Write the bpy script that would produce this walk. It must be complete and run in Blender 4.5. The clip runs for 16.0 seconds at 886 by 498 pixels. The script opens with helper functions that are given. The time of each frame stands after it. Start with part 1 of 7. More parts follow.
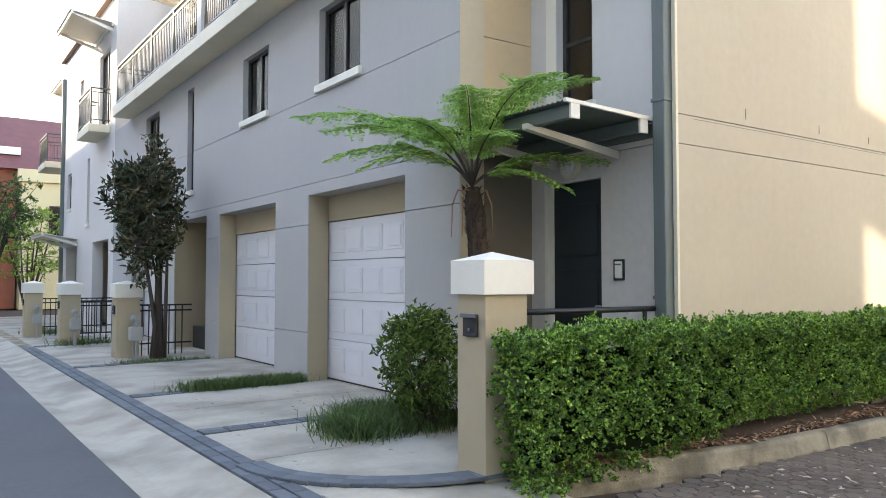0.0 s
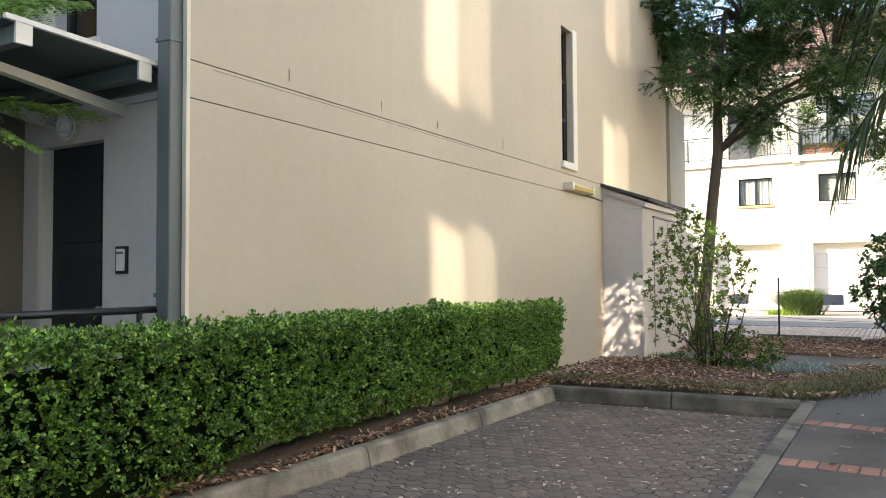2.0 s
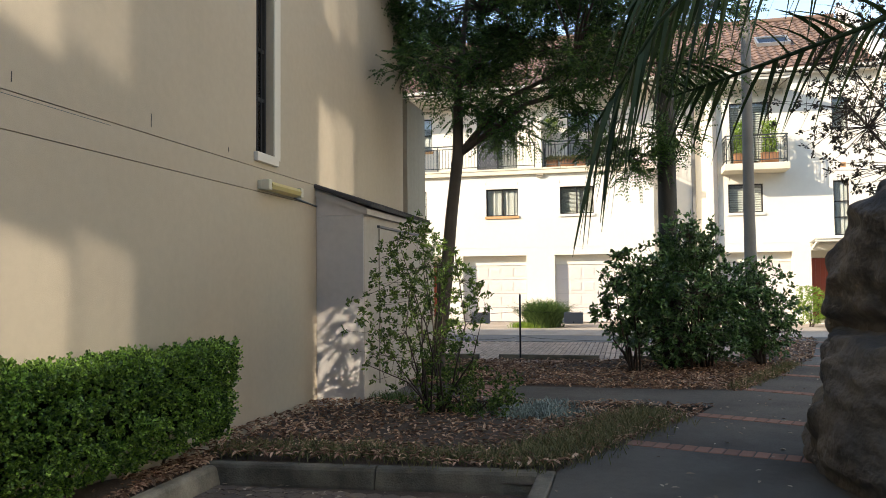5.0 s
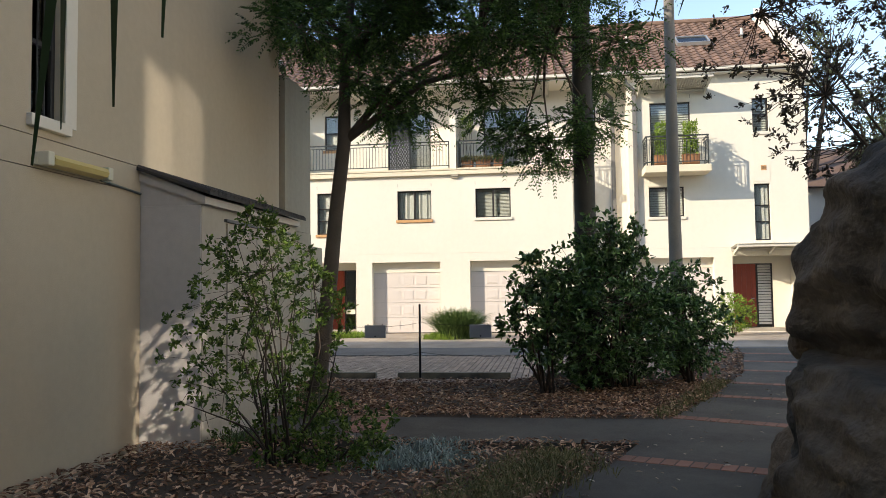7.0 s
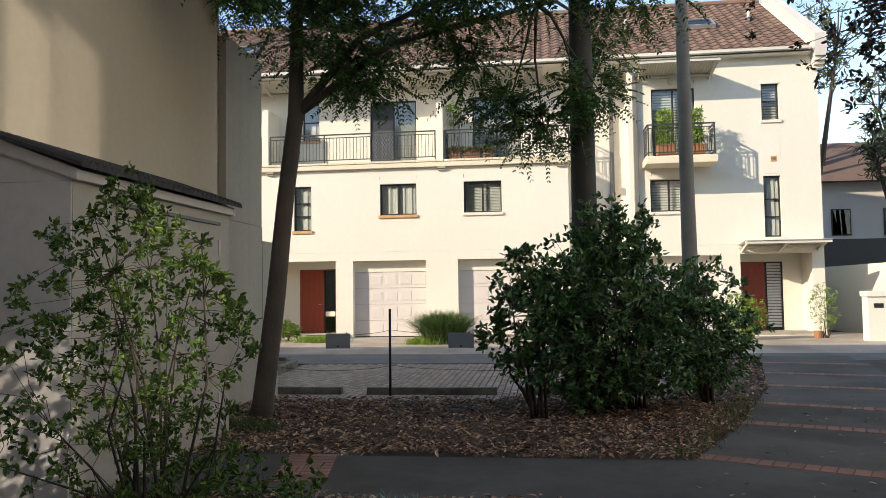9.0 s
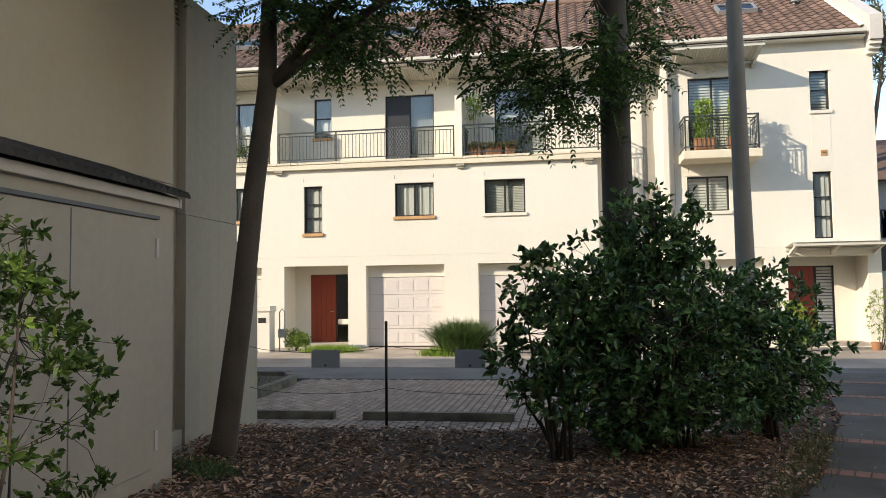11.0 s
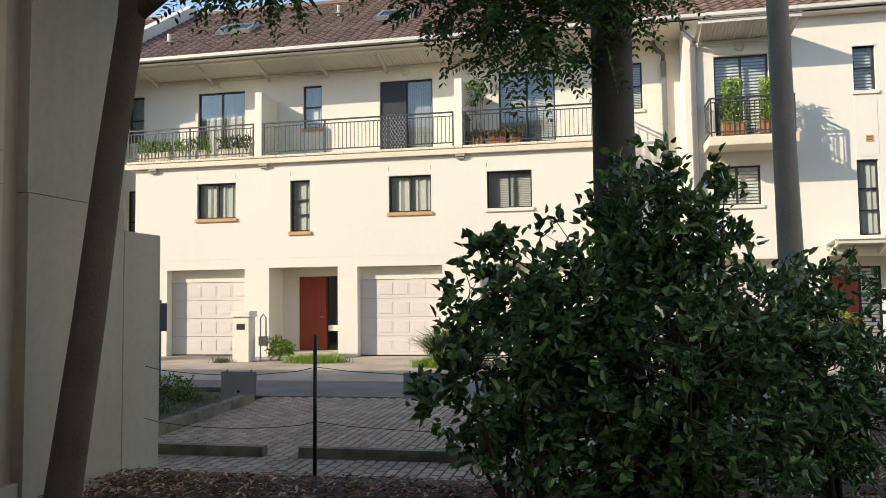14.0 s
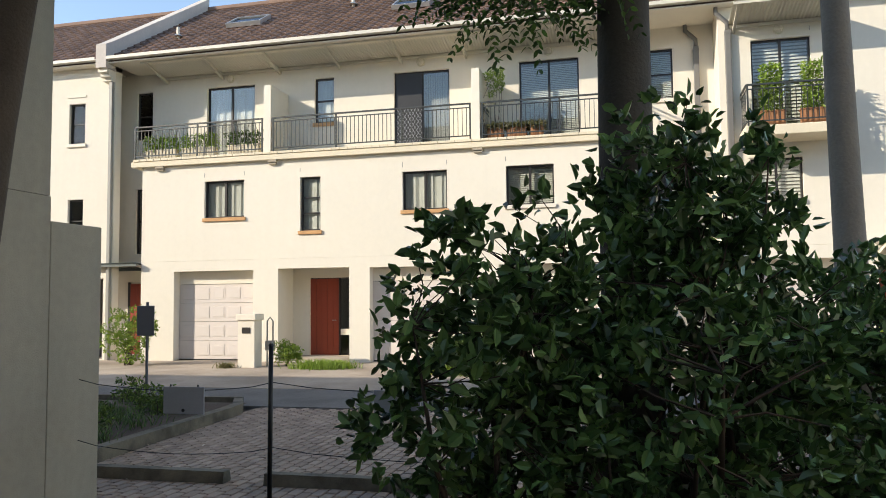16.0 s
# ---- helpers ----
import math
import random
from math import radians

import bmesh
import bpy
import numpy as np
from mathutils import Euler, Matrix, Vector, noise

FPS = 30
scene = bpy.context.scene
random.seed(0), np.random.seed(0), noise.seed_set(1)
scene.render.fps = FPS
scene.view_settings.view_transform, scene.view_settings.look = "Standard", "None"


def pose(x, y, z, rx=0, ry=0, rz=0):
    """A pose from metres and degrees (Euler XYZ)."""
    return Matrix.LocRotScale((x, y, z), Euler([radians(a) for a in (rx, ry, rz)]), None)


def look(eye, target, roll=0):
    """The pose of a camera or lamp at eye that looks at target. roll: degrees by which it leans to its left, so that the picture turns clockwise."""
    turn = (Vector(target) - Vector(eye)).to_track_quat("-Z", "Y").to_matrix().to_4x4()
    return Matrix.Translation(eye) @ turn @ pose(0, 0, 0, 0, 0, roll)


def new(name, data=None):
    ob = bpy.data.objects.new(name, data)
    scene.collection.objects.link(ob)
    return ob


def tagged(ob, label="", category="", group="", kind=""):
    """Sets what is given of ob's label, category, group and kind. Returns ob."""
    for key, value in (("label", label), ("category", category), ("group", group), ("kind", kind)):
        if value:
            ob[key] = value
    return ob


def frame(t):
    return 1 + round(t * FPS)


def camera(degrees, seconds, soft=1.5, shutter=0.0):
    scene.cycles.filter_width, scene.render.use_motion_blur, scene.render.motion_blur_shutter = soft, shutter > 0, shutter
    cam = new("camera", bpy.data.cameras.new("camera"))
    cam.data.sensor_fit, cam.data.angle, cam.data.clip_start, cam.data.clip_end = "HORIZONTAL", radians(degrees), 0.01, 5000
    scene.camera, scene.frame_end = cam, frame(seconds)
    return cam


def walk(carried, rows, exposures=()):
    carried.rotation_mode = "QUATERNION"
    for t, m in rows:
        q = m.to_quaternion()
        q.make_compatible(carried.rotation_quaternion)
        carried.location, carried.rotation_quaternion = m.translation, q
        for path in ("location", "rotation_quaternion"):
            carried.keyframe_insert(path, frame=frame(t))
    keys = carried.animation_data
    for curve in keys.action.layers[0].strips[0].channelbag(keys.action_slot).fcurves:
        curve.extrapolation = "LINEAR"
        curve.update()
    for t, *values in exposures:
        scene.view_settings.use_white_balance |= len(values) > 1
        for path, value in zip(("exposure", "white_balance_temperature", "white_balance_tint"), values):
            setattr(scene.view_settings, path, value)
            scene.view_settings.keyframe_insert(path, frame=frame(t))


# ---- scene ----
cam = camera(59.7, 16.0, 0.9)
METRES, EYE, TILT, LEAN, TURN = 14.0, 1.45, 0.0, 0.0, -34.7
ROWS = [
    (0.0, 0.0, 0.0, 0.0, -0.0, 2.41, -0.03),
    (0.5, 0.0228, 0.0201, -0.0011, -7.43, 2.26, 0.12),
    (1.0, 0.0486, 0.0389, -0.0022, -12.76, 2.21, 0.21),
    (1.5, 0.0759, 0.0627, -0.0019, -18.17, 2.15, 0.22),
    (2.0, 0.1008, 0.0855, -0.0024, -24.62, 2.16, 0.32),
    (2.5, 0.1216, 0.1097, -0.0019, -27.43, 2.19, 0.37),
    (3.0, 0.1454, 0.1301, 0.0004, -30.97, 2.13, 0.35),
    (3.5, 0.1685, 0.15, 0.0095, -34.7, 2.21, 0.54),
    (4.0, 0.1913, 0.1683, 0.0119, -37.76, 2.21, 0.52),
    (6.5, 0.338, 0.2565, 0.0128, -46.13, 3.09, 0.73),
    (7.0, 0.372, 0.2761, 0.0119, -47.44, 3.08, 0.77),
    (7.5, 0.4017, 0.2944, 0.0118, -47.95, 3.11, 0.82),
    (8.0, 0.4312, 0.3136, 0.0129, -48.13, 3.07, 0.85),
    (10.5, 0.568, 0.4092, 0.0171, -46.47, 3.18, 0.75),
    (11.0, 0.5947, 0.4232, 0.0182, -45.71, 3.39, 0.77),
    (11.5, 0.6199, 0.4408, 0.017, -44.38, 3.51, 0.7),
    (12.0, 0.6446, 0.4546, 0.0161, -43.96, 3.57, 0.74),
    (12.5, 0.6708, 0.4662, 0.0178, -43.98, 3.57, 0.74),
    (13.0, 0.697, 0.4819, 0.0171, -43.94, 3.59, 0.71),
    (13.5, 0.7215, 0.49, 0.0171, -43.91, 3.64, 0.74),
    (14.0, 0.7473, 0.4985, 0.0189, -43.89, 3.65, 0.74),
    (14.5, 0.7677, 0.5132, 0.0196, -43.85, 3.65, 0.72),
    (15.0, 0.7868, 0.5223, 0.0184, -43.38, 3.74, 0.69),
    (15.5, 0.8085, 0.5286, 0.019, -42.25, 3.84, 0.67),
    (16.0, 0.8294, 0.5414, 0.0184, -41.5, 3.87, 0.66),
]
walk(cam, [(t, pose(0, 0, EYE, TILT, LEAN, TURN) @ pose(METRES * x, METRES * y, METRES * z, 90 + pitch, roll, yaw)) for t, x, y, z, yaw, pitch, roll in ROWS],
     exposures=[(0.0, 3.02, 7450, 14.5), (1.5, 2.83, 7350, 14), (3.0, 2.28, 7350, 14), (4.2, 1.8, 7250, 13), (6.3, 1.25, 7200, 13), (8.0, 1.1, 7150, 13), (12.0, 1.02, 7030, 12), (16.0, 1.0, 6970, 12)])

# ---- light ----
SUN_TO = Vector((-0.66, 1.0, 0.55)).normalized()
world = bpy.data.worlds.new("world")
scene.world = world
world.use_nodes = True
wn = world.node_tree.nodes
sky = wn.new("ShaderNodeTexSky")
sky.sky_type = "NISHITA"
sky.sun_disc = False
sky.sun_elevation = math.asin(SUN_TO.z)
sky.sun_rotation = math.atan2(SUN_TO.x, SUN_TO.y)
sky.air_density, sky.dust_density, sky.ozone_density = 1.0, 0.3, 1.6
wn["Background"].inputs["Strength"].default_value = 0.15
world.node_tree.links.new(sky.outputs["Color"], wn["Background"].inputs["Color"])

sun = new("sun", bpy.data.lights.new("sun", "SUN"))
sun.data.energy, sun.data.angle, sun.data.color = 2.8, radians(0.53), (1.0, 0.93, 0.8)
sun.matrix_world = look(SUN_TO * 60, (0, 0, 0))

# ---- materials ----
MATS = {}


def surface(name, base, rough=0.7, vary=0.12, scale=3.0, bump=0.15, bump_scale=60.0, metal=0.0, streak=0.0, island=0.0, obrand=0.0, hue=None, spec=0.5, trans=0.0, depth=0.01):
    """A procedural surface: base colour varied at two scales, fine relief, optional vertical streaks and per-piece change."""
    m = bpy.data.materials.new(name)
    m.use_nodes = True
    nt, n = m.node_tree, m.node_tree.nodes
    bsdf = n["Principled BSDF"]
    tc = n.new("ShaderNodeTexCoord")
    big = n.new("ShaderNodeTexNoise")
    big.inputs["Scale"].default_value, big.inputs["Detail"].default_value = scale * 0.35, 6
    fine = n.new("ShaderNodeTexNoise")
    fine.inputs["Scale"].default_value, fine.inputs["Detail"].default_value = scale * 9, 4
    nt.links.new(tc.outputs["Object"], big.inputs["Vector"])
    nt.links.new(tc.outputs["Object"], fine.inputs["Vector"])
    add = n.new("ShaderNodeMath")
    add.operation = "MULTIPLY_ADD"
    nt.links.new(fine.outputs["Fac"], add.inputs[0])
    add.inputs[1].default_value = 0.5
    nt.links.new(big.outputs["Fac"], add.inputs[2])
    last = add.outputs[0]
    if streak:
        mp = n.new("ShaderNodeMapping")
        mp.inputs["Scale"].default_value = (5.0, 5.0, 0.25)
        st = n.new("ShaderNodeTexNoise")
        st.inputs["Scale"].default_value, st.inputs["Detail"].default_value = 1.0, 5
        nt.links.new(tc.outputs["Object"], mp.inputs["Vector"])
        nt.links.new(mp.outputs["Vector"], st.inputs["Vector"])
        a2 = n.new("ShaderNodeMath")
        a2.operation = "MULTIPLY_ADD"
        nt.links.new(st.outputs["Fac"], a2.inputs[0])
        a2.inputs[1].default_value = streak
        nt.links.new(last, a2.inputs[2])
        last = a2.outputs[0]
    ramp = n.new("ShaderNodeMapRange")
    mid = 0.75 + 0.5 * streak
    ramp.inputs["From Min"].default_value, ramp.inputs["From Max"].default_value = mid - 0.35, mid + 0.35
    ramp.inputs["To Min"].default_value, ramp.inputs["To Max"].default_value = 1 - vary, 1 + vary
    nt.links.new(last, ramp.inputs["Value"])
    fac = ramp.outputs["Result"]
    for on, node, out in ((island, "ShaderNodeNewGeometry", "Random Per Island"), (obrand, "ShaderNodeObjectInfo", "Random")):
        if on:
            g = n.new(node)
            r2 = n.new("ShaderNodeMapRange")
            r2.inputs["To Min"].default_value, r2.inputs["To Max"].default_value = 1 - on, 1 + on
            nt.links.new(g.outputs[out], r2.inputs["Value"])
            mu = n.new("ShaderNodeMath")
            mu.operation = "MULTIPLY"
            nt.links.new(fac, mu.inputs[0])
            nt.links.new(r2.outputs["Result"], mu.inputs[1])
            fac = mu.outputs[0]
    col = n.new("ShaderNodeVectorMath")
    col.operation = "SCALE"
    col.inputs[0].default_value = base[:3]
    if hue:
        mix = n.new("ShaderNodeMix")
        mix.data_type = "RGBA"
        mix.inputs["A"].default_value, mix.inputs["B"].default_value = (*base[:3], 1), (*hue[:3], 1)
        if island or obrand:
            g = n.new("ShaderNodeNewGeometry" if island else "ShaderNodeObjectInfo")
            src = g.outputs["Random Per Island" if island else "Random"]
            pw = n.new("ShaderNodeMath")
            pw.operation = "POWER"
            pw.inputs[1].default_value = 1.7
            nt.links.new(src, pw.inputs[0])
            nt.links.new(pw.outputs[0], mix.inputs["Factor"])
        else:
            h = n.new("ShaderNodeTexNoise")
            h.inputs["Scale"].default_value, h.inputs["Detail"].default_value = scale * 0.8, 8
            hr = n.new("ShaderNodeMapRange")
            hr.inputs["From Min"].default_value, hr.inputs["From Max"].default_value = 0.42, 0.65
            nt.links.new(tc.outputs["Object"], h.inputs["Vector"])
            nt.links.new(h.outputs["Fac"], hr.inputs["Value"])
            nt.links.new(hr.outputs["Result"], mix.inputs["Factor"])
        nt.links.new(mix.outputs["Result"], col.inputs[0])
    nt.links.new(fac, col.inputs["Scale"])
    nt.links.new(col.outputs["Vector"], bsdf.inputs["Base Color"])
    bsdf.inputs["Roughness"].default_value = rough
    bsdf.inputs["Metallic"].default_value = metal
    bsdf.inputs["Specular IOR Level"].default_value = spec
    if bump:
        b = n.new("ShaderNodeBump")
        b.inputs["Strength"].default_value, b.inputs["Distance"].default_value = bump, depth
        bn = n.new("ShaderNodeTexNoise")
        bn.inputs["Scale"].default_value, bn.inputs["Detail"].default_value = bump_scale, 6
        nt.links.new(tc.outputs["Object"], bn.inputs["Vector"])
        nt.links.new(bn.outputs["Fac"], b.inputs["Height"])
        nt.links.new(b.outputs["Normal"], bsdf.inputs["Normal"])
    if trans:
        out = n["Material Output"]
        tl = n.new("ShaderNodeBsdfTranslucent")
        nt.links.new(col.outputs["Vector"], tl.inputs["Color"])
        ms = n.new("ShaderNodeMixShader")
        ms.inputs[0].default_value = trans
        nt.links.new(bsdf.outputs[0], ms.inputs[1])
        nt.links.new(tl.outputs[0], ms.inputs[2])
        nt.links.new(ms.outputs[0], out.inputs["Surface"])
    MATS[name] = m
    return m


def pane_glass(name, tint):
    m = bpy.data.materials.new(name)
    m.use_nodes = True
    nt, n = m.node_tree, m.node_tree.nodes
    n.remove(n["Principled BSDF"])
    tr, gl, fr, ms = (n.new("ShaderNode" + k) for k in ("BsdfTransparent", "BsdfGlossy", "Fresnel", "MixShader"))
    tr.inputs["Color"].default_value = (*tint, 1)
    gl.inputs["Roughness"].default_value = 0.01
    fr.inputs["IOR"].default_value = 1.7
    nt.links.new(fr.outputs[0], ms.inputs[0])
    nt.links.new(tr.outputs[0], ms.inputs[1])
    nt.links.new(gl.outputs[0], ms.inputs[2])
    nt.links.new(ms.outputs[0], n["Material Output"].inputs["Surface"])
    return m


M_TAN = surface("tan render", (0.50, 0.42, 0.305), 0.85, 0.1, 1.2, 0.25, 120, streak=0.25)
M_ORANGE = surface("warm orange tan render", (0.55, 0.41, 0.25), 0.85, 0.08, 1.2, 0.25, 120, streak=0.2)
M_GREY = surface("grey render", (0.39, 0.37, 0.345), 0.85, 0.06, 1.2, 0.25, 120, streak=0.2)
M_TANGREY = surface("taupe render", (0.40, 0.32, 0.21), 0.85, 0.06, 1.2, 0.25, 120, streak=0.2)
M_LILAC = surface("pale grey render", (0.58, 0.54, 0.50), 0.85, 0.06, 1.2, 0.2, 120, streak=0.2)
M_HATCH = surface("beige cupboard front", (0.41, 0.365, 0.295), 0.8, 0.14, 1.4, 0.2, 120, streak=0.4)
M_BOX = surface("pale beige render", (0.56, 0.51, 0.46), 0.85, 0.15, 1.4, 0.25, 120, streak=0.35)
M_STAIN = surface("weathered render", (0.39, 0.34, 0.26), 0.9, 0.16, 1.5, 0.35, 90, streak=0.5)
M_CREAM = surface("cream render", (0.74, 0.69, 0.585), 0.85, 0.05, 0.9, 0.2, 100, streak=0.3)
M_SILLO = surface("orange brick sill", (0.55, 0.31, 0.14), 0.85, 0.15, 8, 0.2, 60)
M_TRIM = surface("white painted trim", (0.72, 0.665, 0.56), 0.6, 0.05, 4, 0.05, 80)
M_SLAB = surface("painted slab edge", (0.70, 0.62, 0.46), 0.7, 0.1, 3, 0.15, 80, streak=0.4)
M_FRAME = surface("black aluminium", (0.025, 0.022, 0.02), 0.4, 0.1, 5, 0.02, 80)
M_RAIL = surface("dark green steel", (0.035, 0.04, 0.038), 0.45, 0.1, 6, 0.03, 90)
M_PIPE = surface("slate green pipe", (0.11, 0.13, 0.12), 0.5, 0.1, 5, 0.03, 60)
M_PIPEF = surface("weathered grey pipe", (0.16, 0.155, 0.145), 0.5, 0.1, 5, 0.03, 60)
M_PIPEC = surface("cream painted pipe", (0.62, 0.57, 0.46), 0.5, 0.06, 5, 0.03, 60)
M_GARW = surface("white garage door", (0.64, 0.61, 0.60), 0.5, 0.03, 4, 0.04, 90)
M_GARC = surface("cream garage door", (0.64, 0.58, 0.53), 0.5, 0.03, 4, 0.04, 90)
M_REDDOOR = surface("red brown painted door", (0.26, 0.045, 0.02), 0.4, 0.12, 8, 0.05, 40)
M_DARKDOOR = surface("black stained door", (0.006, 0.010, 0.013), 0.5, 0.2, 8, 0.05, 40)
M_ROOM = surface("room plaster", (0.35, 0.33, 0.3), 0.9, 0.05)
M_CURTAIN = surface("pale curtain", (0.62, 0.60, 0.56), 0.9, 0.08, 4, 0.1, 200)
M_BLIND = surface("white blind slats", (0.68, 0.66, 0.6), 0.6, 0.04, 4, 0)
M_TILE = surface("brown roof tile", (0.17, 0.105, 0.075), 0.75, 0.2, 6, 0.3, 50, obrand=0.28, island=0.0)
M_TILEJ = surface("brown roof tile field", (0.17, 0.105, 0.075), 0.75, 0.2, 6, 0.3, 50, island=0.28)
M_REDTILE = surface("red roof tile", (0.20, 0.06, 0.045), 0.75, 0.2, 6, 0.3, 50, island=0.25)
M_REDBRICK = surface("red brickwork", (0.33, 0.11, 0.06), 0.85, 0.15, 8, 0.3, 40, island=0.2)
M_YELLOW = surface("pale yellow render", (0.62, 0.53, 0.31), 0.85, 0.06, 1.2, 0.2, 100)
M_METALSHEET = surface("painted awning sheet", (0.60, 0.57, 0.49), 0.45, 0.05, 4, 0.02, 60)
M_ALU = surface("galvanised flashing", (0.45, 0.46, 0.46), 0.35, 0.1, 5, 0.03, 60, metal=0.6)
M_ASPHALT = surface("asphalt", (0.09, 0.09, 0.091), 0.9, 0.25, 1.5, 0.6, 220)
M_LANE = surface("pale worn asphalt", (0.15, 0.145, 0.135), 0.9, 0.15, 1.2, 0.5, 200, hue=(0.11, 0.105, 0.10))
M_KERBDARK = surface("mossy dark kerb concrete", (0.175, 0.15, 0.108), 0.92, 0.3, 3.5, 0.8, 70, hue=(0.07, 0.062, 0.045))
M_CONC = surface("weathered concrete", (0.41, 0.36, 0.29), 0.9, 0.16, 1.6, 0.45, 150, hue=(0.26, 0.225, 0.175))
M_KERB = surface("stained kerb concrete", (0.33, 0.275, 0.19), 0.92, 0.35, 3.5, 0.8, 70, hue=(0.13, 0.108, 0.072), streak=0.5)
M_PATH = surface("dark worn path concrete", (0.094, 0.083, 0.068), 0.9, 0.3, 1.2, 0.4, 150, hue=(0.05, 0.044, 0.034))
M_PAVER = surface("brown hexagon paver", (0.15, 0.112, 0.083), 0.9, 0.42, 2.2, 0.5, 120, obrand=0.18)
M_PAVERJ = surface("brown hexagon pavers", (0.15, 0.112, 0.083), 0.9, 0.42, 2.2, 0.5, 120, island=0.18)
M_GREYPAVER = surface("slate blue paver", (0.11, 0.12, 0.13), 0.9, 0.15, 5, 0.4, 120, obrand=0.2)
M_FARPAVER = surface("grey brown paver", (0.36, 0.265, 0.195), 0.9, 0.3, 5, 0.4, 120, obrand=0.2)
M_APRON = surface("warm stained concrete", (0.40, 0.33, 0.26), 0.9, 0.2, 0.9, 0.3, 150, hue=(0.29, 0.235, 0.18))
M_FARPAVERJ = surface("grey brown pavers", (0.36, 0.265, 0.195), 0.9, 0.3, 5, 0.4, 120, island=0.2)
M_REDPAVER = surface("red brick paver", (0.27, 0.13, 0.09), 0.9, 0.2, 6, 0.4, 120, obrand=0.22)
M_SOIL = surface("dark leaf mulch", (0.075, 0.05, 0.034), 0.95, 0.3, 6, 0.9, 60)
M_LITTER = surface("dry fallen leaf", (0.26, 0.125, 0.07), 0.85, 0.15, 6, 0.1, 60, island=0.5, hue=(0.48, 0.33, 0.22))
M_LITTERP = surface("dry leaf on paving", (0.30, 0.22, 0.15), 0.85, 0.15, 6, 0.1, 60, island=0.4, hue=(0.42, 0.36, 0.28))
M_BARK = surface("dark tree bark", (0.095, 0.074, 0.055), 0.95, 0.3, 7, 0.8, 40, streak=0.5)
M_DARKBARK = surface("smooth dark grey bark", (0.052, 0.048, 0.04), 0.9, 0.35, 6, 0.5, 40, streak=0.5)
M_GUM = surface("grey palm trunk", (0.21, 0.195, 0.17), 0.9, 0.25, 5, 0.5, 40, streak=0.5)
M_ROCK = surface("weathered sandstone", (0.16, 0.125, 0.09), 0.95, 0.4, 2.2, 1.0, 9, depth=0.08, hue=(0.055, 0.05, 0.043))
M_HEDGE = surface("hedge leaf", (0.065, 0.15, 0.024), 0.34, 0.1, 5, 0, island=0.55, hue=(0.25, 0.40, 0.065), trans=0.2)
M_SHOOT = surface("young hedge leaf", (0.16, 0.30, 0.035), 0.4, 0.1, 5, 0, island=0.3, hue=(0.24, 0.40, 0.06), trans=0.3)
M_DARKTILE = surface("blackened roof tile", (0.04, 0.034, 0.03), 0.85, 0.3, 7, 0.4, 50, obrand=0.3)
M_TWIG = surface("brown twig", (0.06, 0.042, 0.03), 0.9, 0.2, 9, 0.2, 60)
# Shade between the hedge leaves is put into this near-black core colour.
M_CORE = surface("core coloured as hedge shade", (0.007, 0.012, 0.004), 0.95, 0.3, 12, 0.8, 40, spec=0.03)
M_CAMELLIA = surface("glossy dark leaf", (0.058, 0.125, 0.036), 0.3, 0.1, 5, 0, island=0.5, hue=(0.11, 0.2, 0.058), trans=0.18)
M_SHRUB = surface("mid green shrub leaf", (0.06, 0.115, 0.02), 0.5, 0.1, 5, 0, island=0.4, hue=(0.14, 0.2, 0.035), trans=0.25, spec=0.3)
M_LIME = surface("lime green leaf", (0.16, 0.27, 0.03), 0.5, 0.1, 5, 0, island=0.3, hue=(0.25, 0.34, 0.05), trans=0.3)
M_TREELEAF = surface("fine dark tree leaf", (0.04, 0.09, 0.02), 0.5, 0.1, 5, 0, island=0.35, hue=(0.075, 0.15, 0.03), trans=0.38)
M_FERNBARK = surface("shaggy fern trunk", (0.05, 0.031, 0.02), 0.95, 0.4, 14, 0.9, 60)
M_FERN = surface("fern frond", (0.27, 0.43, 0.10), 0.55, 0.1, 5, 0, island=0.3, hue=(0.30, 0.46, 0.12), trans=0.45)
M_PALM = surface("palm leaflet", (0.024, 0.045, 0.013), 0.6, 0.1, 5, 0, island=0.3, hue=(0.055, 0.085, 0.025), trans=0.2, spec=0.3)
M_GRASS = surface("strappy grass", (0.05, 0.10, 0.022), 0.6, 0.1, 5, 0, island=0.35, hue=(0.11, 0.16, 0.04), trans=0.25)
M_DRYGRASS = surface("dry grass", (0.13, 0.14, 0.045), 0.7, 0.1, 5, 0, island=0.35, hue=(0.20, 0.16, 0.07), trans=0.2)
M_SILVER = surface("silver blue leaf", (0.20, 0.25, 0.215), 0.7, 0.1, 5, 0, island=0.3, hue=(0.29, 0.35, 0.31), trans=0.2)
M_PURPLE = surface("reddish dark leaf", (0.05, 0.035, 0.025), 0.5, 0.1, 5, 0, island=0.35, hue=(0.075, 0.07, 0.03), trans=0.2)
M_MAGNOLIA = surface("magnolia leaf", (0.03, 0.055, 0.02), 0.35, 0.1, 5, 0, island=0.3, hue=(0.10, 0.07, 0.03), trans=0.1)
M_EUC = surface("eucalypt leaf", (0.07, 0.09, 0.035), 0.5, 0.1, 5, 0, island=0.35, hue=(0.13, 0.14, 0.06), trans=0.2)
M_BLACK = surface("black painted steel", (0.012, 0.012, 0.012), 0.5, 0.1, 6, 0.03, 60)
M_PLATEL = surface("grey plate", (0.35, 0.365, 0.39), 0.5, 0.1, 6, 0.02, 60)
M_PLATE = surface("dark grey plate", (0.10, 0.105, 0.115), 0.5, 0.1, 6, 0.02, 60)
M_PLASTIC = surface("off white plastic", (0.62, 0.58, 0.44), 0.4, 0.05, 6, 0.02, 60)
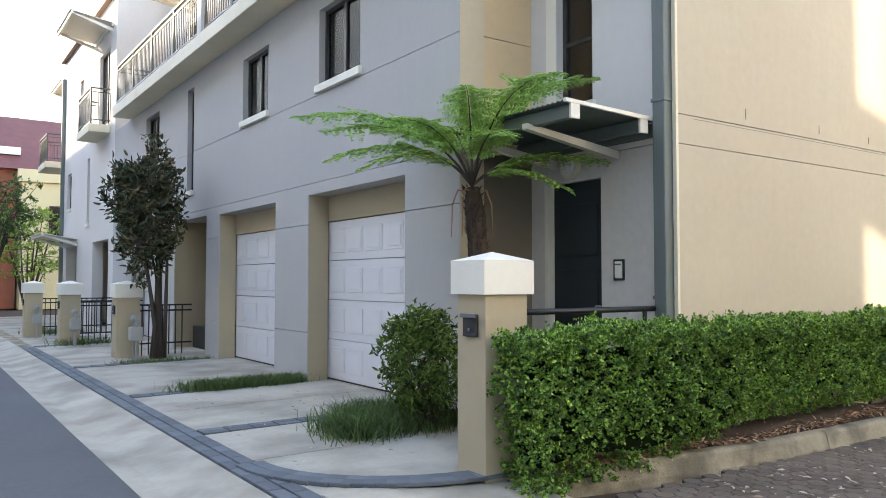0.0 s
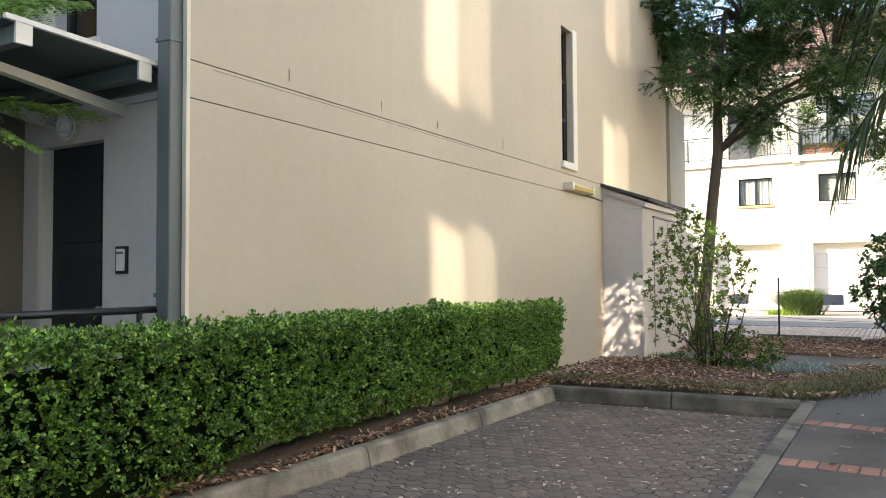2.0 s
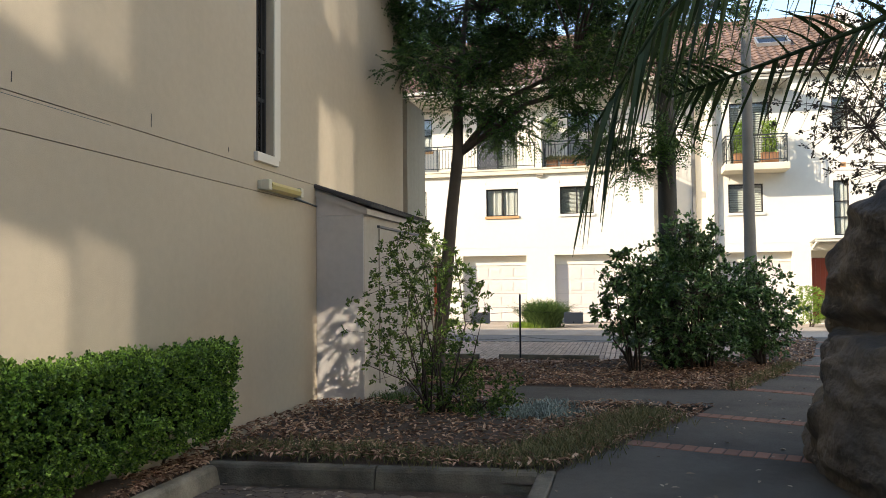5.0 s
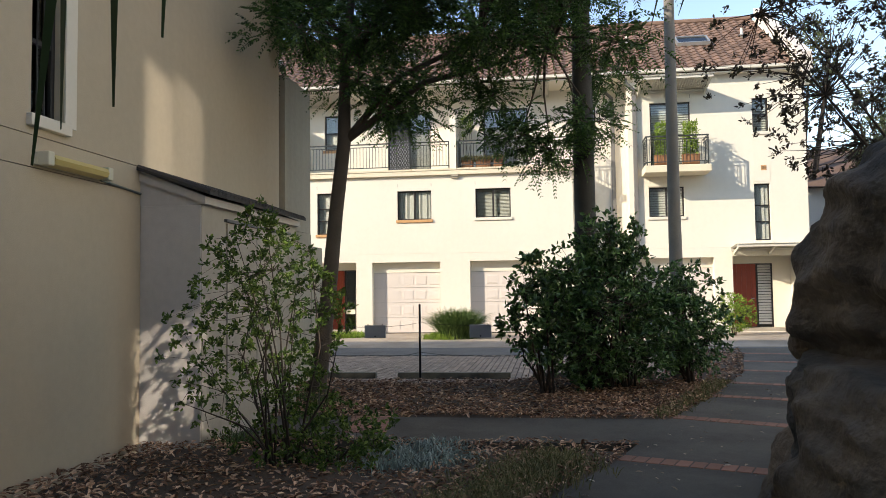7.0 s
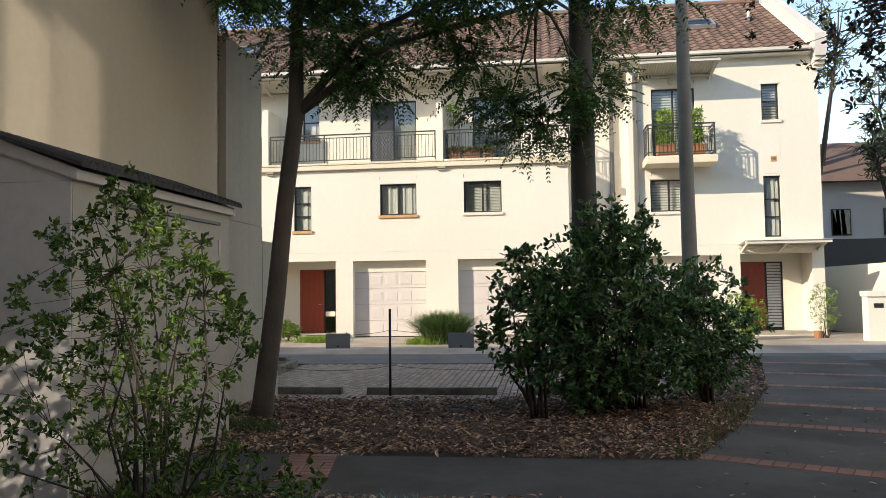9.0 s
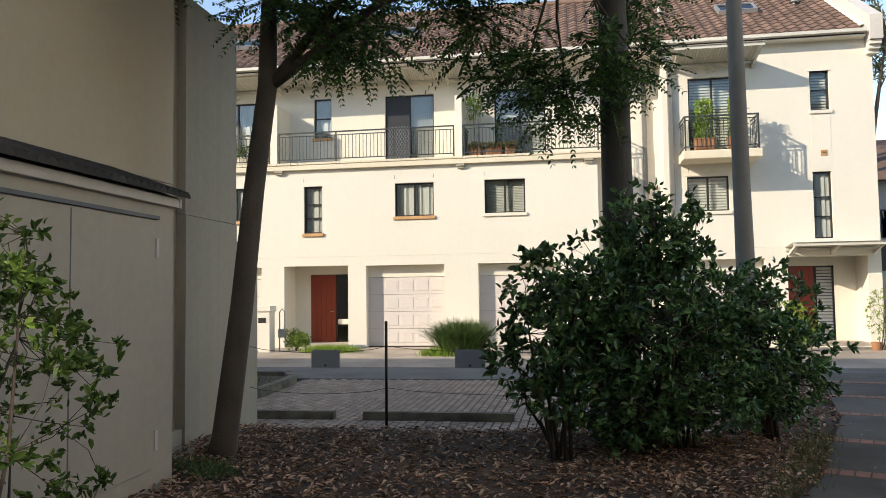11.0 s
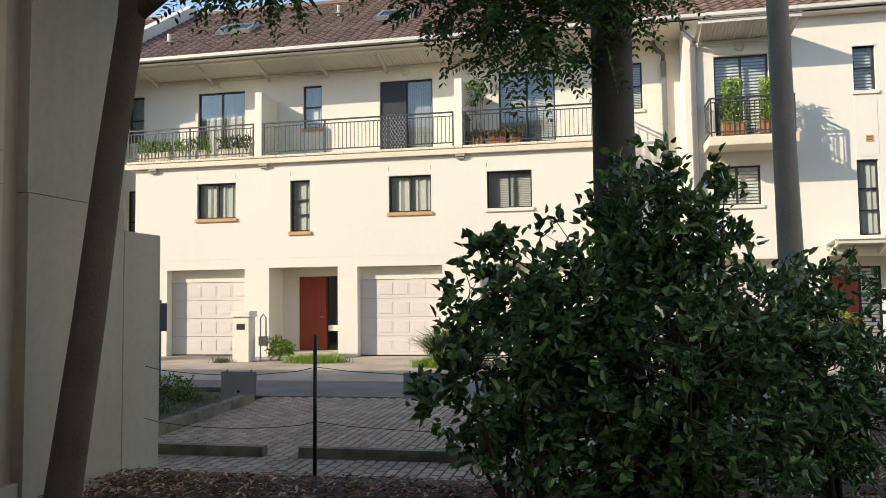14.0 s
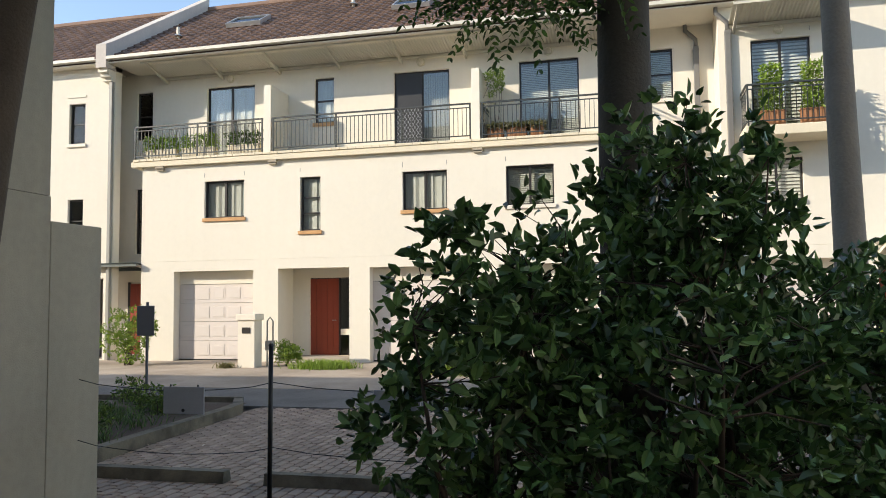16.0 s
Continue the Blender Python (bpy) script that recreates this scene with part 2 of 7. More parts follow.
M_DIFFUSER = surface("yellowed diffuser", (0.62, 0.50, 0.20), 0.35, 0.08, 6, 0.02, 60)
M_TERRA = surface("terracotta trough", (0.36, 0.17, 0.08), 0.85, 0.12, 6, 0.2, 60)
M_STEELWHITE = surface("grey meter casing", (0.30, 0.29, 0.26), 0.5, 0.1, 6, 0.05, 60)
M_GLASS = pane_glass("window glass", (0.86, 0.9, 0.9))
M_SKYL = pane_glass("skylight glass", (0.2, 0.22, 0.25))
M_MESH = surface("security mesh", (0.018, 0.02, 0.024), 0.5, 0.1, 6, 0.0)

# ---- building helpers ----
ORIGIN = {}


def thing(name, at, label, category, group="", kind=""):
    ob = new(name)
    ob.empty_display_size = 0.1
    ob.location = at
    ORIGIN[ob] = Vector(at)
    return tagged(ob, label, category, group, kind)


def part(name, bm, material, parent=None, label="", smooth=False, category="", kind="", group=""):
    """Links a bmesh, built in world places, as one mesh object under a thing or part."""
    me = bpy.data.meshes.new(name)
    o = ORIGIN.get(parent)
    if o is not None:
        bmesh.ops.translate(bm, verts=bm.verts, vec=-o)
    bmesh.ops.recalc_face_normals(bm, faces=bm.faces)
    bm.to_mesh(me)
    bm.free()
    return place_mesh(name, me, material, parent, label, smooth, category, kind, group)


def place_mesh(name, me, material, parent=None, label="", smooth=False, category="", kind="", group=""):
    if smooth:
        me.shade_smooth()
    if material:
        me.materials.clear()
        me.materials.append(material)
    ob = new(name, me)
    if parent is not None:
        ob.parent = parent
        ORIGIN[ob] = ORIGIN.get(parent, Vector((0, 0, 0)))
    else:
        ORIGIN[ob] = Vector((0, 0, 0))
    return tagged(ob, label, category, group, kind)


def raw_mesh(name, verts, faces, material, parent=None, label="", smooth=False, category="", kind="", group=""):
    o = ORIGIN.get(parent)
    v = np.asarray(verts, dtype=float)
    if o is not None:
        v = v - np.array(o)
    me = bpy.data.meshes.new(name)
    me.from_pydata(v.tolist(), [], faces.tolist() if isinstance(faces, np.ndarray) else faces)
    me.update()
    return place_mesh(name, me, material, parent, label, smooth, category, kind, group)


def bx(bm, x0, x1, y0, y1, z0, z1, bevel=0.0):
    """Adds a box to bm."""
    vs = [bm.verts.new((x, y, z)) for x in (x0, x1) for y in (y0, y1) for z in (z0, z1)]
    fs = [bm.faces.new([vs[i] for i in q]) for q in ((0, 1, 3, 2), (4, 6, 7, 5), (0, 4, 5, 1), (2, 3, 7, 6), (0, 2, 6, 4), (1, 5, 7, 3))]
    if bevel:
        es = list({e for f in fs for e in f.edges})
        bmesh.ops.bevel(bm, geom=es, offset=bevel, segments=2, affect="EDGES", profile=0.5)
    return bm


def box(x0, x1, y0, y1, z0, z1, bevel=0.0):
    return bx(bmesh.new(), x0, x1, y0, y1, z0, z1, bevel)


def prism(bm, pts, axis, a, b):
    """Adds the polygon pts (two coordinates each), drawn out along an axis from a to b."""
    def at(p, s):
        return {"x": (s, p[0], p[1]), "y": (p[0], s, p[1]), "z": (p[0], p[1], s)}[axis]
    lo, hi = [bm.verts.new(at(p, a)) for p in pts], [bm.verts.new(at(p, b)) for p in pts]
    bm.faces.new(lo), bm.faces.new(hi[::-1])
    for i in range(len(pts)):
        j = (i + 1) % len(pts)
        bm.faces.new((lo[i], lo[j], hi[j], hi[i]))
    return bm


def tube(bm, pts, radii, seg=8, caps=True):
    """Adds a tube along points, with a radius at each."""
    pts = [Vector(p) for p in pts]
    if not hasattr(radii, "__len__"):
        radii = [radii] * len(pts)
    rings, up = [], Vector((0.31, 0.17, 0.93))
    for i, p in enumerate(pts):
        d = (pts[min(i + 1, len(pts) - 1)] - pts[max(i - 1, 0)]).normalized()
        a = d.cross(up if abs(d.dot(up)) < 0.95 else Vector((1, 0, 0))).normalized()
        b = d.cross(a)
        rings.append([bm.verts.new(p + (a * math.cos(k * 2 * math.pi / seg) + b * math.sin(k * 2 * math.pi / seg)) * radii[i]) for k in range(seg)])
    for r, s in zip(rings, rings[1:]):
        for k in range(seg):
            bm.faces.new((r[k], r[(k + 1) % seg], s[(k + 1) % seg], s[k]))
    if caps:
        bm.faces.new(rings[0][::-1]), bm.faces.new(rings[-1])
    return bm


def wall(name, axis, a, b, u0, u1, z0, z1, holes, material, parent=None, label="", category="wall", kind="structure"):
    """A wall from a to b across axis ('x' or 'y'), u0..u1 along the other one, with rectangular holes (u0, u1, z0, z1) through it."""
    us = sorted({u0, u1, *(min(max(v, u0), u1) for h in holes for v in h[:2])})
    zs = sorted({z0, z1, *(min(max(v, z0), z1) for h in holes for v in h[2:])})
    bm, made = bmesh.new(), {}

    def at(s, i, k):
        key = (s, i, k)
        if key not in made:
            made[key] = bm.verts.new((s, us[i], zs[k]) if axis == "x" else (us[i], s, zs[k]))
        return made[key]

    def solid(i, k):
        if not (0 <= i < len(us) - 1 and 0 <= k < len(zs) - 1):
            return False
        u, z = (us[i] + us[i + 1]) / 2, (zs[k] + zs[k + 1]) / 2
        return not any(h[0] < u < h[1] and h[2] < z < h[3] for h in holes)

    for i in range(len(us) - 1):
        for k in range(len(zs) - 1):
            if not solid(i, k):
                continue
            for s in (a, b):
                bm.faces.new((at(s, i, k), at(s, i + 1, k), at(s, i + 1, k + 1), at(s, i, k + 1)))
            for di, dk, e in ((-1, 0, ((i, k), (i, k + 1))), (1, 0, ((i + 1, k), (i + 1, k + 1))), (0, -1, ((i, k), (i + 1, k))), (0, 1, ((i, k + 1), (i + 1, k + 1)))):
                if not solid(i + di, k + dk):
                    (p, q), (r, s) = e
                    bm.faces.new((at(a, p, q), at(a, r, s), at(b, r, s), at(b, p, q)))
    return part(name, bm, material, parent, label, category=category, kind=kind)

# ---- ground, street and paving ----
g = bmesh.new()
bmesh.ops.create_grid(g, x_segments=8, y_segments=8, size=400)
bmesh.ops.translate(g, verts=g.verts, vec=(20, 10, -0.06))
part("ground", g, M_SOIL, None, "bare dark soil ground reaching into the distance", category="ground", kind="structure")
part("road", box(-6.0, 1.32, -40, 60, -0.3, 0.0), M_ASPHALT, None, "grey asphalt street with fine dark aggregate", category="road", kind="structure")
part("road", box(25.75, 28.2, -60, 60, -0.3, 0.0), M_LANE, None, "pale worn asphalt lane in front of cream townhouses", category="road", kind="structure")
ag = bmesh.new()
prism(ag, [(28.2, -0.3), (28.2, 0.006), (30.2, 0.084), (30.2, -0.3)], "y", -20, 30)
part("pavement", ag, M_APRON, None, "stained concrete apron sloping down to the lane", category="pavement", kind="structure")
part("pavement", box(-9.0, -6.0, -40, 60, -0.3, 0.1), M_CONC, None, "concrete footpath across the street", category="pavement", kind="structure")
gt = bmesh.new()
prism(gt, [(1.32, -0.3), (1.32, 0.004), (1.5, -0.02), (1.72, 0.03), (1.95, 0.07), (1.95, -0.3)], "y", 3.0, 60)
part("gutter", gt, M_CONC, None, "pale worn concrete gutter along the street", category="kerb", kind="structure")
gt = bmesh.new()
prism(gt, [(1.32, -0.3), (1.32, 0.004), (1.95, 0.01), (1.95, -0.3)], "y", -40, 3.0)
part("gutter", gt, M_CONC, None, "pale worn concrete gutter at the bay entrance", category="kerb", kind="structure")
for y0, y1 in ((4.55, 5.75), (5.765, 6.95), (7.22, 8.4), (8.415, 9.6), (9.87, 11.6), (11.615, 13.4), (13.67, 15.9), (15.915, 18.2), (18.47, 22.0), (22.015, 27.0), (27.015, 34.0)):
    sl = bmesh.new()
    prism(sl, [(2.215, -0.3), (2.215, 0.075), (4.9, 0.115), (4.9, -0.3)], "y", y0, y1)
    part("pavement", sl, M_CONC, None, "weathered pale concrete driveway slab with stains", category="pavement", kind="structure")
bed = part("pavement", box(1.951, 2.214, 4.0, 34, -0.3, 0.055), M_KERB, None, "mortar bed under slate blue edging pavers", category="pavement", kind="structure")
pm = bmesh.new()
bx(pm, -0.055, 0.055, -0.115, 0.115, -0.03, 0.0, 0.006)
PAVE = bpy.data.meshes.new("paver")
pm.to_mesh(PAVE)
PAVE.materials.append(M_GREYPAVER)


def paver(me, m, parent, name="paver"):
    ob = new(name, me)
    ob.parent = parent
    ob.matrix_basis = m
    return ob


for i in range(58):
    for k in range(2):
        paver(PAVE, pose(2.02 + 0.125 * k, 4.25 + i * 0.24 + 0.12 * k, 0.083), bed)
for yb in (7.085, 9.735, 13.535, 18.335):
    cross = part("pavement", box(2.216, 4.44, yb - 0.13, yb + 0.13, -0.3, 0.06), M_KERB, None, "mortar bed under a slate blue paver band", category="pavement", kind="structure")
    for i in range(9):
        for k in (-1, 1):
            paver(PAVE, pose(2.34 + i * 0.24, yb + 0.06 * k, 0.086 + i * 0.0025, 0, 0, 90), cross)

for k in range(15):
    a = radians(182 + k * 6.2)
    for rr in (1.5, 1.385):
        paver(PAVE, pose(3.55 + rr * 0.98 * math.cos(a), 5.55 + rr * 0.86 * math.sin(a), 0.099 + 0.0015 * k, 0, 0, math.degrees(a)), bed)
ap = bmesh.new()
prism(ap, [(2.9, 0.004), (4.555, 0.085), (4.555, -0.3), (2.9, -0.3)], "x", 2.216, 3.598)
part("pavement", ap, M_CONC, None, "concrete apron sloping down to the bay", category="pavement", kind="structure")
# parking bay with hexagon pavers, kerbs round it


def kerb_run(pts, label, z=0.15, width=0.15, material=M_KERB):
    """A cast kerb along a line on its street side: battered face, rounded top edge."""
    b, rows = bmesh.new(), []
    P = [Vector(p) for p in pts]
    for i, p in enumerate(P):
        d = (P[min(i + 1, len(P) - 1)] - P[max(i - 1, 0)]).normalized()
        n = Vector((-d.y, d.x))
        rows.append([b.verts.new((p.x + n.x * o, p.y + n.y * o, h)) for o, h in ((0, -0.3), (0, 0.01), (0.028, z - 0.03), (0.045, z - 0.008), (0.068, z), (width - 0.02, z), (width, z - 0.015), (width, -0.3))])
    for r0, r1 in zip(rows, rows[1:]):
        for k in range(8):
            b.faces.new((r0[k], r0[(k + 1) % 8], r1[(k + 1) % 8], r1[k]))
    b.faces.new(rows[0]), b.faces.new(rows[-1])
    return part("kerb", b, material, None, label, category="kerb", kind="structure")


kerb_run([(3.6, 4.03), (4.0, 3.93), (4.6, 3.81), (5.3, 3.71), (6.0, 3.66), (6.6, 3.65)], "stained concrete kerb curving beside the hedge")
kerb_run([(6.612, 3.65), (8.4, 3.645)], "stained concrete kerb beside the hedge")
kerb_run([(8.412, 3.645), (10.2, 3.64)], "stained concrete kerb beside the hedge")
kerb_run([(10.20, 3.79), (10.31, 2.36)], "lichen-stained concrete kerb at the end of the bay", 0.155, 0.16, M_KERBDARK)
kerb_run([(10.311, 2.348), (10.415, 1.079)], "lichen-stained concrete kerb at the end of the bay", 0.155, 0.16, M_KERBDARK)
part("kerb", box(2.6, 6.5, 0.94, 1.08, -0.3, 0.15, 0.02), M_KERBDARK, None, "worn concrete kerb beside the footpath", category="kerb", kind="structure")
part("kerb", box(6.51, 10.56, 0.94, 1.079, -0.3, 0.15, 0.02), M_KERBDARK, None, "worn concrete kerb beside the footpath", category="kerb", kind="structure")

# ---- near townhouse block ----
NF = 4.45      # garage front
ND = 5.39      # door wall
SW = 4.25      # side wall
GAP = 0.008


def banded(name, axis, a, b, u0, u1, zs, holes, material, label, gap=GAP):
    """A wall of storey-wide panels parted by narrow open joints."""
    for z0, z1 in zip(zs, zs[1:]):
        hs = [h for h in holes if h[3] > z0 and h[2] < z1]
        wall(name, axis, a, b, u0, u1, z0 + gap / 2, z1 - gap / 2, hs, material, None, label)


banded("wall_side", "y", SW, SW + 0.25, ND, 17.68, (-0.1, 2.635, 2.893, 9.6), [(12.02, 12.44, 3.06, 5.0)], M_TAN, "tan rendered side wall with hairline joints")
near_holes = [(7.16, 9.64, 0.1, 2.62), (10.78, 13.28, 0.1, 2.62), (14.0, 16.02, 0.1, 2.65), (17.2, 19.7, 0.1, 2.62),
              (8.2, 9.34, 4.06, 5.08), (11.12, 12.2, 4.06, 5.08), (14.85, 15.25, 3.2, 5.2), (17.35, 18.5, 4.06, 5.2)]
banded("wall_front", "x", NF, NF + 0.3, 6.14, 21.8, (-0.1, 0.76, 2.22, 2.77, 3.94, 5.45), near_holes, M_GREY, "grey rendered street wall with horizontal joints")
wall("wall_front", "x", NF, NF + 0.3, 21.8, 30.0, -0.1, 9.2, [(22.6, 24.0, 5.8, 7.95), (26.5, 27.1, 6.2, 7.9), (28.4, 29.2, 3.9, 5.1), (25.2, 25.6, 3.2, 5.2), (22.4, 24.6, 0.1, 2.6), (27.2, 29.2, 0.1, 2.6)], M_LILAC, None, "pale grey rendered street wall of the next townhouse")
wall("wall_upper", "x", NF + 1.3, NF + 1.5, 6.14, 21.8, 5.45, 9.4, [(8.0, 9.6, 5.8, 7.95), (12.6, 14.2, 5.8, 7.95), (18.0, 19.6, 5.8, 7.95)], M_LILAC, None, "pale rendered upper wall behind the balcony")
wall("wall_door", "x", ND, ND + 0.25, SW + 0.25, 6.14, -0.1, 2.66, [(5.15, 5.93, 0.2, 2.44)], M_BOX, None, "beige rendered wall beside the front door")
wall("wall_door", "x", ND, ND + 0.25, SW + 0.25, 6.14, 2.668, 9.6, [(5.25, 5.75, 3.2, 5.2)], M_LILAC, None, "pale grey rendered wall above the door canopy")
part("wall_corner", box(ND - 0.03, ND, SW - 0.004, SW + 0.035, -0.1, 9.6), M_SLAB, None, "cream painted corner bead", category="trim", kind="structure")
part("wall_return", box(NF + 0.004, NF + 0.3, 6.134, 6.139, -0.1, 5.45), M_TAN, None, "tan painted return of the garage pier", category="wall", kind="structure")
# Canopy shade beside the door is put into this wall's colour.
M_SHADETAUPE = surface("canopy-shaded taupe render", (0.17, 0.14, 0.10), 0.85, 0.08, 1.2, 0.25, 120, streak=0.2)
banded("wall_return", "y", 6.14, 6.34, NF + 0.3, 9.0, (-0.1, 2.77), [], M_SHADETAUPE, "return wall beside the front door, canopy shade put into its taupe")
banded("wall_return", "y", 6.14, 6.34, NF + 0.3, 9.0, (2.77, 3.94, 9.6), [], M_ORANGE, "orange tan rendered return wall beside the entry")
part("wall_party", box(4.752, 8.99, 21.802, 21.95, 5.61, 9.19), M_LILAC, None, "pale rendered party wall above the balcony", category="wall", kind="structure")
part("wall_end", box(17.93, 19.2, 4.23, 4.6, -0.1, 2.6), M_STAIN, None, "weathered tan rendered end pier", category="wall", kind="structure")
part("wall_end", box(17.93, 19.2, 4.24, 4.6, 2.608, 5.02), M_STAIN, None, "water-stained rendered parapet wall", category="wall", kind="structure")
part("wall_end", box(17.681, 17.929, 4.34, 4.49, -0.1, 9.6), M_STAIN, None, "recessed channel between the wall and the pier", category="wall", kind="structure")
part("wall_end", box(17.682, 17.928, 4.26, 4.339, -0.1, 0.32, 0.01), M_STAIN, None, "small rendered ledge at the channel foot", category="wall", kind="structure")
part("wall_low", box(19.201, 19.82, 4.222, 4.45, -0.1, 2.4, 0.008), M_STAIN, None, "low weathered rendered boundary wall", category="wall", kind="structure")
part("wall_back", box(17.7, 17.95, SW + 0.25, 30, -0.1, 9.6), M_TAN, None, "tan rendered back wall of the block", category="wall", kind="structure")
part("wall_back", box(NF + 0.3, 17.95, 30, 30.25, -0.1, 9.6), M_TAN, None, "tan rendered end wall of the block", category="wall", kind="structure")
part("floor", box(NF + 0.3, 17.7, 6.34, 29.99, 2.66, 2.8), M_ROOM, None, "inner floor slab", category="floor", kind="structure")
part("floor", box(NF + 0.3, 17.7, SW + 0.25, 29.99, 5.455, 5.6), M_ROOM, None, "inner floor slab", category="floor", kind="structure")
part("floor", box(ND + 0.25, 17.7, SW + 0.25, 6.139, 2.66, 2.8), M_ROOM, None, "inner floor slab", category="floor", kind="structure")
part("wall_inner", box(9.0, 9.15, SW + 0.25, 29.9, -0.1, 9.5), M_ROOM, None, "plain inner wall", category="wall", kind="structure")
part("roof", box(NF + 1.0, 18.2, SW - 0.1, 30.3, 9.6, 9.8), M_ALU, None, "flat roof edge of the near block", category="roof", kind="structure")

for x in (6.36, 7.61, 8.6, 10.12, 11.42):
    part("trim", box(x, x + 0.007, SW - 0.003, SW - 0.0005, 2.955, 3.04 + 0.03 * math.sin(x * 7)), M_BLACK, None, "dark hairline tie mark above the wall joint", category="trim", kind="structure")


def lbox(bm, axis, base, u0, u1, v0, v1, z0, z1, bevel=0.0):
    """A box in a wall's own directions: u along the wall, v into it from its face."""
    if axis == "x":
        return bx(bm, base + v0, base + v1, u0, u1, z0, z1, bevel)
    return bx(bm, u0, u1, base + v0, base + v1, z0, z1, bevel)


COUNT = {"window": 0, "door": 0}


def window(axis, base, u0, u1, z0, z1, style, label, sill=None, inside="curtain", category="window"):
    COUNT["window"] += 1
    um = (u0 + u1) / 2
    w = thing("window_%d" % COUNT["window"], (base, um, z0) if axis == "x" else (um, base, z0), label, category, kind="structure")
    f = bmesh.new()
    t = 0.045
    for a, b, c, d in ((u0, u0 + t, z0, z1), (u1 - t, u1, z0, z1), (u0 + t, u1 - t, z0, z0 + t), (u0 + t, u1 - t, z1 - t, z1)):
        lbox(f, axis, base, a, b, 0.09, 0.15, c, d)
    bars = []
    if style == "slide":
        bars = [(um - 0.03, um + 0.03, z0 + t, z1 - t)]
    elif style == "hung":
        bars = [(u0 + t, u1 - t, (z0 + z1) / 2 - 0.02, (z0 + z1) / 2 + 0.02)]
    elif style == "triple":
        bars = [(u0 + t, u1 - t, z0 + (z1 - z0) * k - 0.018, z0 + (z1 - z0) * k + 0.018) for k in (0.33, 0.62)]
    part("window_frame", f, M_FRAME, w)
    for b in bars:
        part("mullion", lbox(bmesh.new(), axis, base, b[0], b[1], 0.092, 0.148, b[2], b[3]), M_FRAME, w)
    pane = part("pane", lbox(bmesh.new(), axis, base, u0 + t, u1 - t, 0.118, 0.122, z0 + t, z1 - t), M_GLASS, w)
    pane.visible_shadow = False
    if sill:
        part("window_sill", lbox(bmesh.new(), axis, base, u0 - 0.05, u1 + 0.05, -0.05, 0.09, z0 - 0.1, z0 - 0.002, 0.006), sill, w)
    if inside == "curtain":
        n = max(10, int((u1 - u0) / 0.05))
        c = bmesh.new()
        cols = []
        for i in range(n + 1):
            u = u0 + 0.03 + (u1 - u0 - 0.06) * i / n
            v = 0.17 + 0.014 * math.sin(i * 1.3) + 0.006 * math.sin(i * 3.7)
            cols.append([c.verts.new((base + v, u, z) if axis == "x" else (u, base + v, z)) for z in (z0, z1)])
        for p, q in zip(cols, cols[1:]):
            c.faces.new((p[0], q[0], q[1], p[1]))
        part("curtain", c, M_CURTAIN, w, "pale hanging curtain")
    elif inside in ("blind", "shutter"):
        c = bmesh.new()
        step = 0.05 if inside == "blind" else 0.085
        k = int((z1 - z0 - 0.1) / step)
        for i in range(k):
            z = z0 + 0.06 + i * step
            v = 0.22
            a, b = (v, z), (v + step * 0.55, z + step * 0.75)
            pts = [(a[0], a[1]), (b[0], b[1]), (b[0], b[1] + 0.006), (a[0], a[1] + 0.006)]
            if axis == "x":
                prism(c, [(base + p, q) for p, q in pts], "y", u0 + 0.04, u1 - 0.04)
            else:
                prism(c, [(base + p, q) for p, q in pts], "x", u0 + 0.04, u1 - 0.04)
        part("blind", c, M_BLIND, w, "white slatted blind")
    elif inside == "mesh":
        c = bmesh.new()
        lbox(c, axis, base, um, u1 - t, 0.06, 0.085, z0 + t, z1 - t)
        part("security_screen", c, M_MESH, w, "dark security mesh screen")
        c = bmesh.new()
        zt = z0 + (z1 - z0) * 0.56
        for sg in (-1, 1):
            for k in range(-6, 14):
                ua = um + 0.02 + k * 0.1
                pts = [(ua, z0 + t), (ua + sg * (zt - z0 - t) * 0.6, zt)]
                q = [Vector(p) for p in pts]
                lo_u, hi_u = um + 0.01, u1 - t - 0.01
                d = q[1] - q[0]
                ta, tb_ = sorted(((lo_u - q[0].x) / d.x, (hi_u - q[0].x) / d.x))
                ta, tb_ = max(0, ta), min(1, tb_)
                if tb_ - ta < 0.03:
                    continue
                a_, b_ = q[0] + d * ta, q[0] + d * tb_
                tube(c, [(base + 0.055, a_.x, a_.y), (base + 0.055, b_.x, b_.y)], 0.007, 4)
        part("lattice", c, M_PLATEL, w, "grey diamond lattice over the lower screen", kind="stuff")
        n = 22
        c = bmesh.new()
        for i in range(n):
            a = u0 + 0.05 + (um - u0 - 0.05) * i / n
            lbox(c, axis, base, a, a + (um - u0) / n * 0.7, 0.22 + 0.02 * (i % 2), 0.24 + 0.02 * (i % 2), z0 + t, z1 - t)
        part("curtain", c, M_CURTAIN, w, "pale vertical curtain folds")
    return w


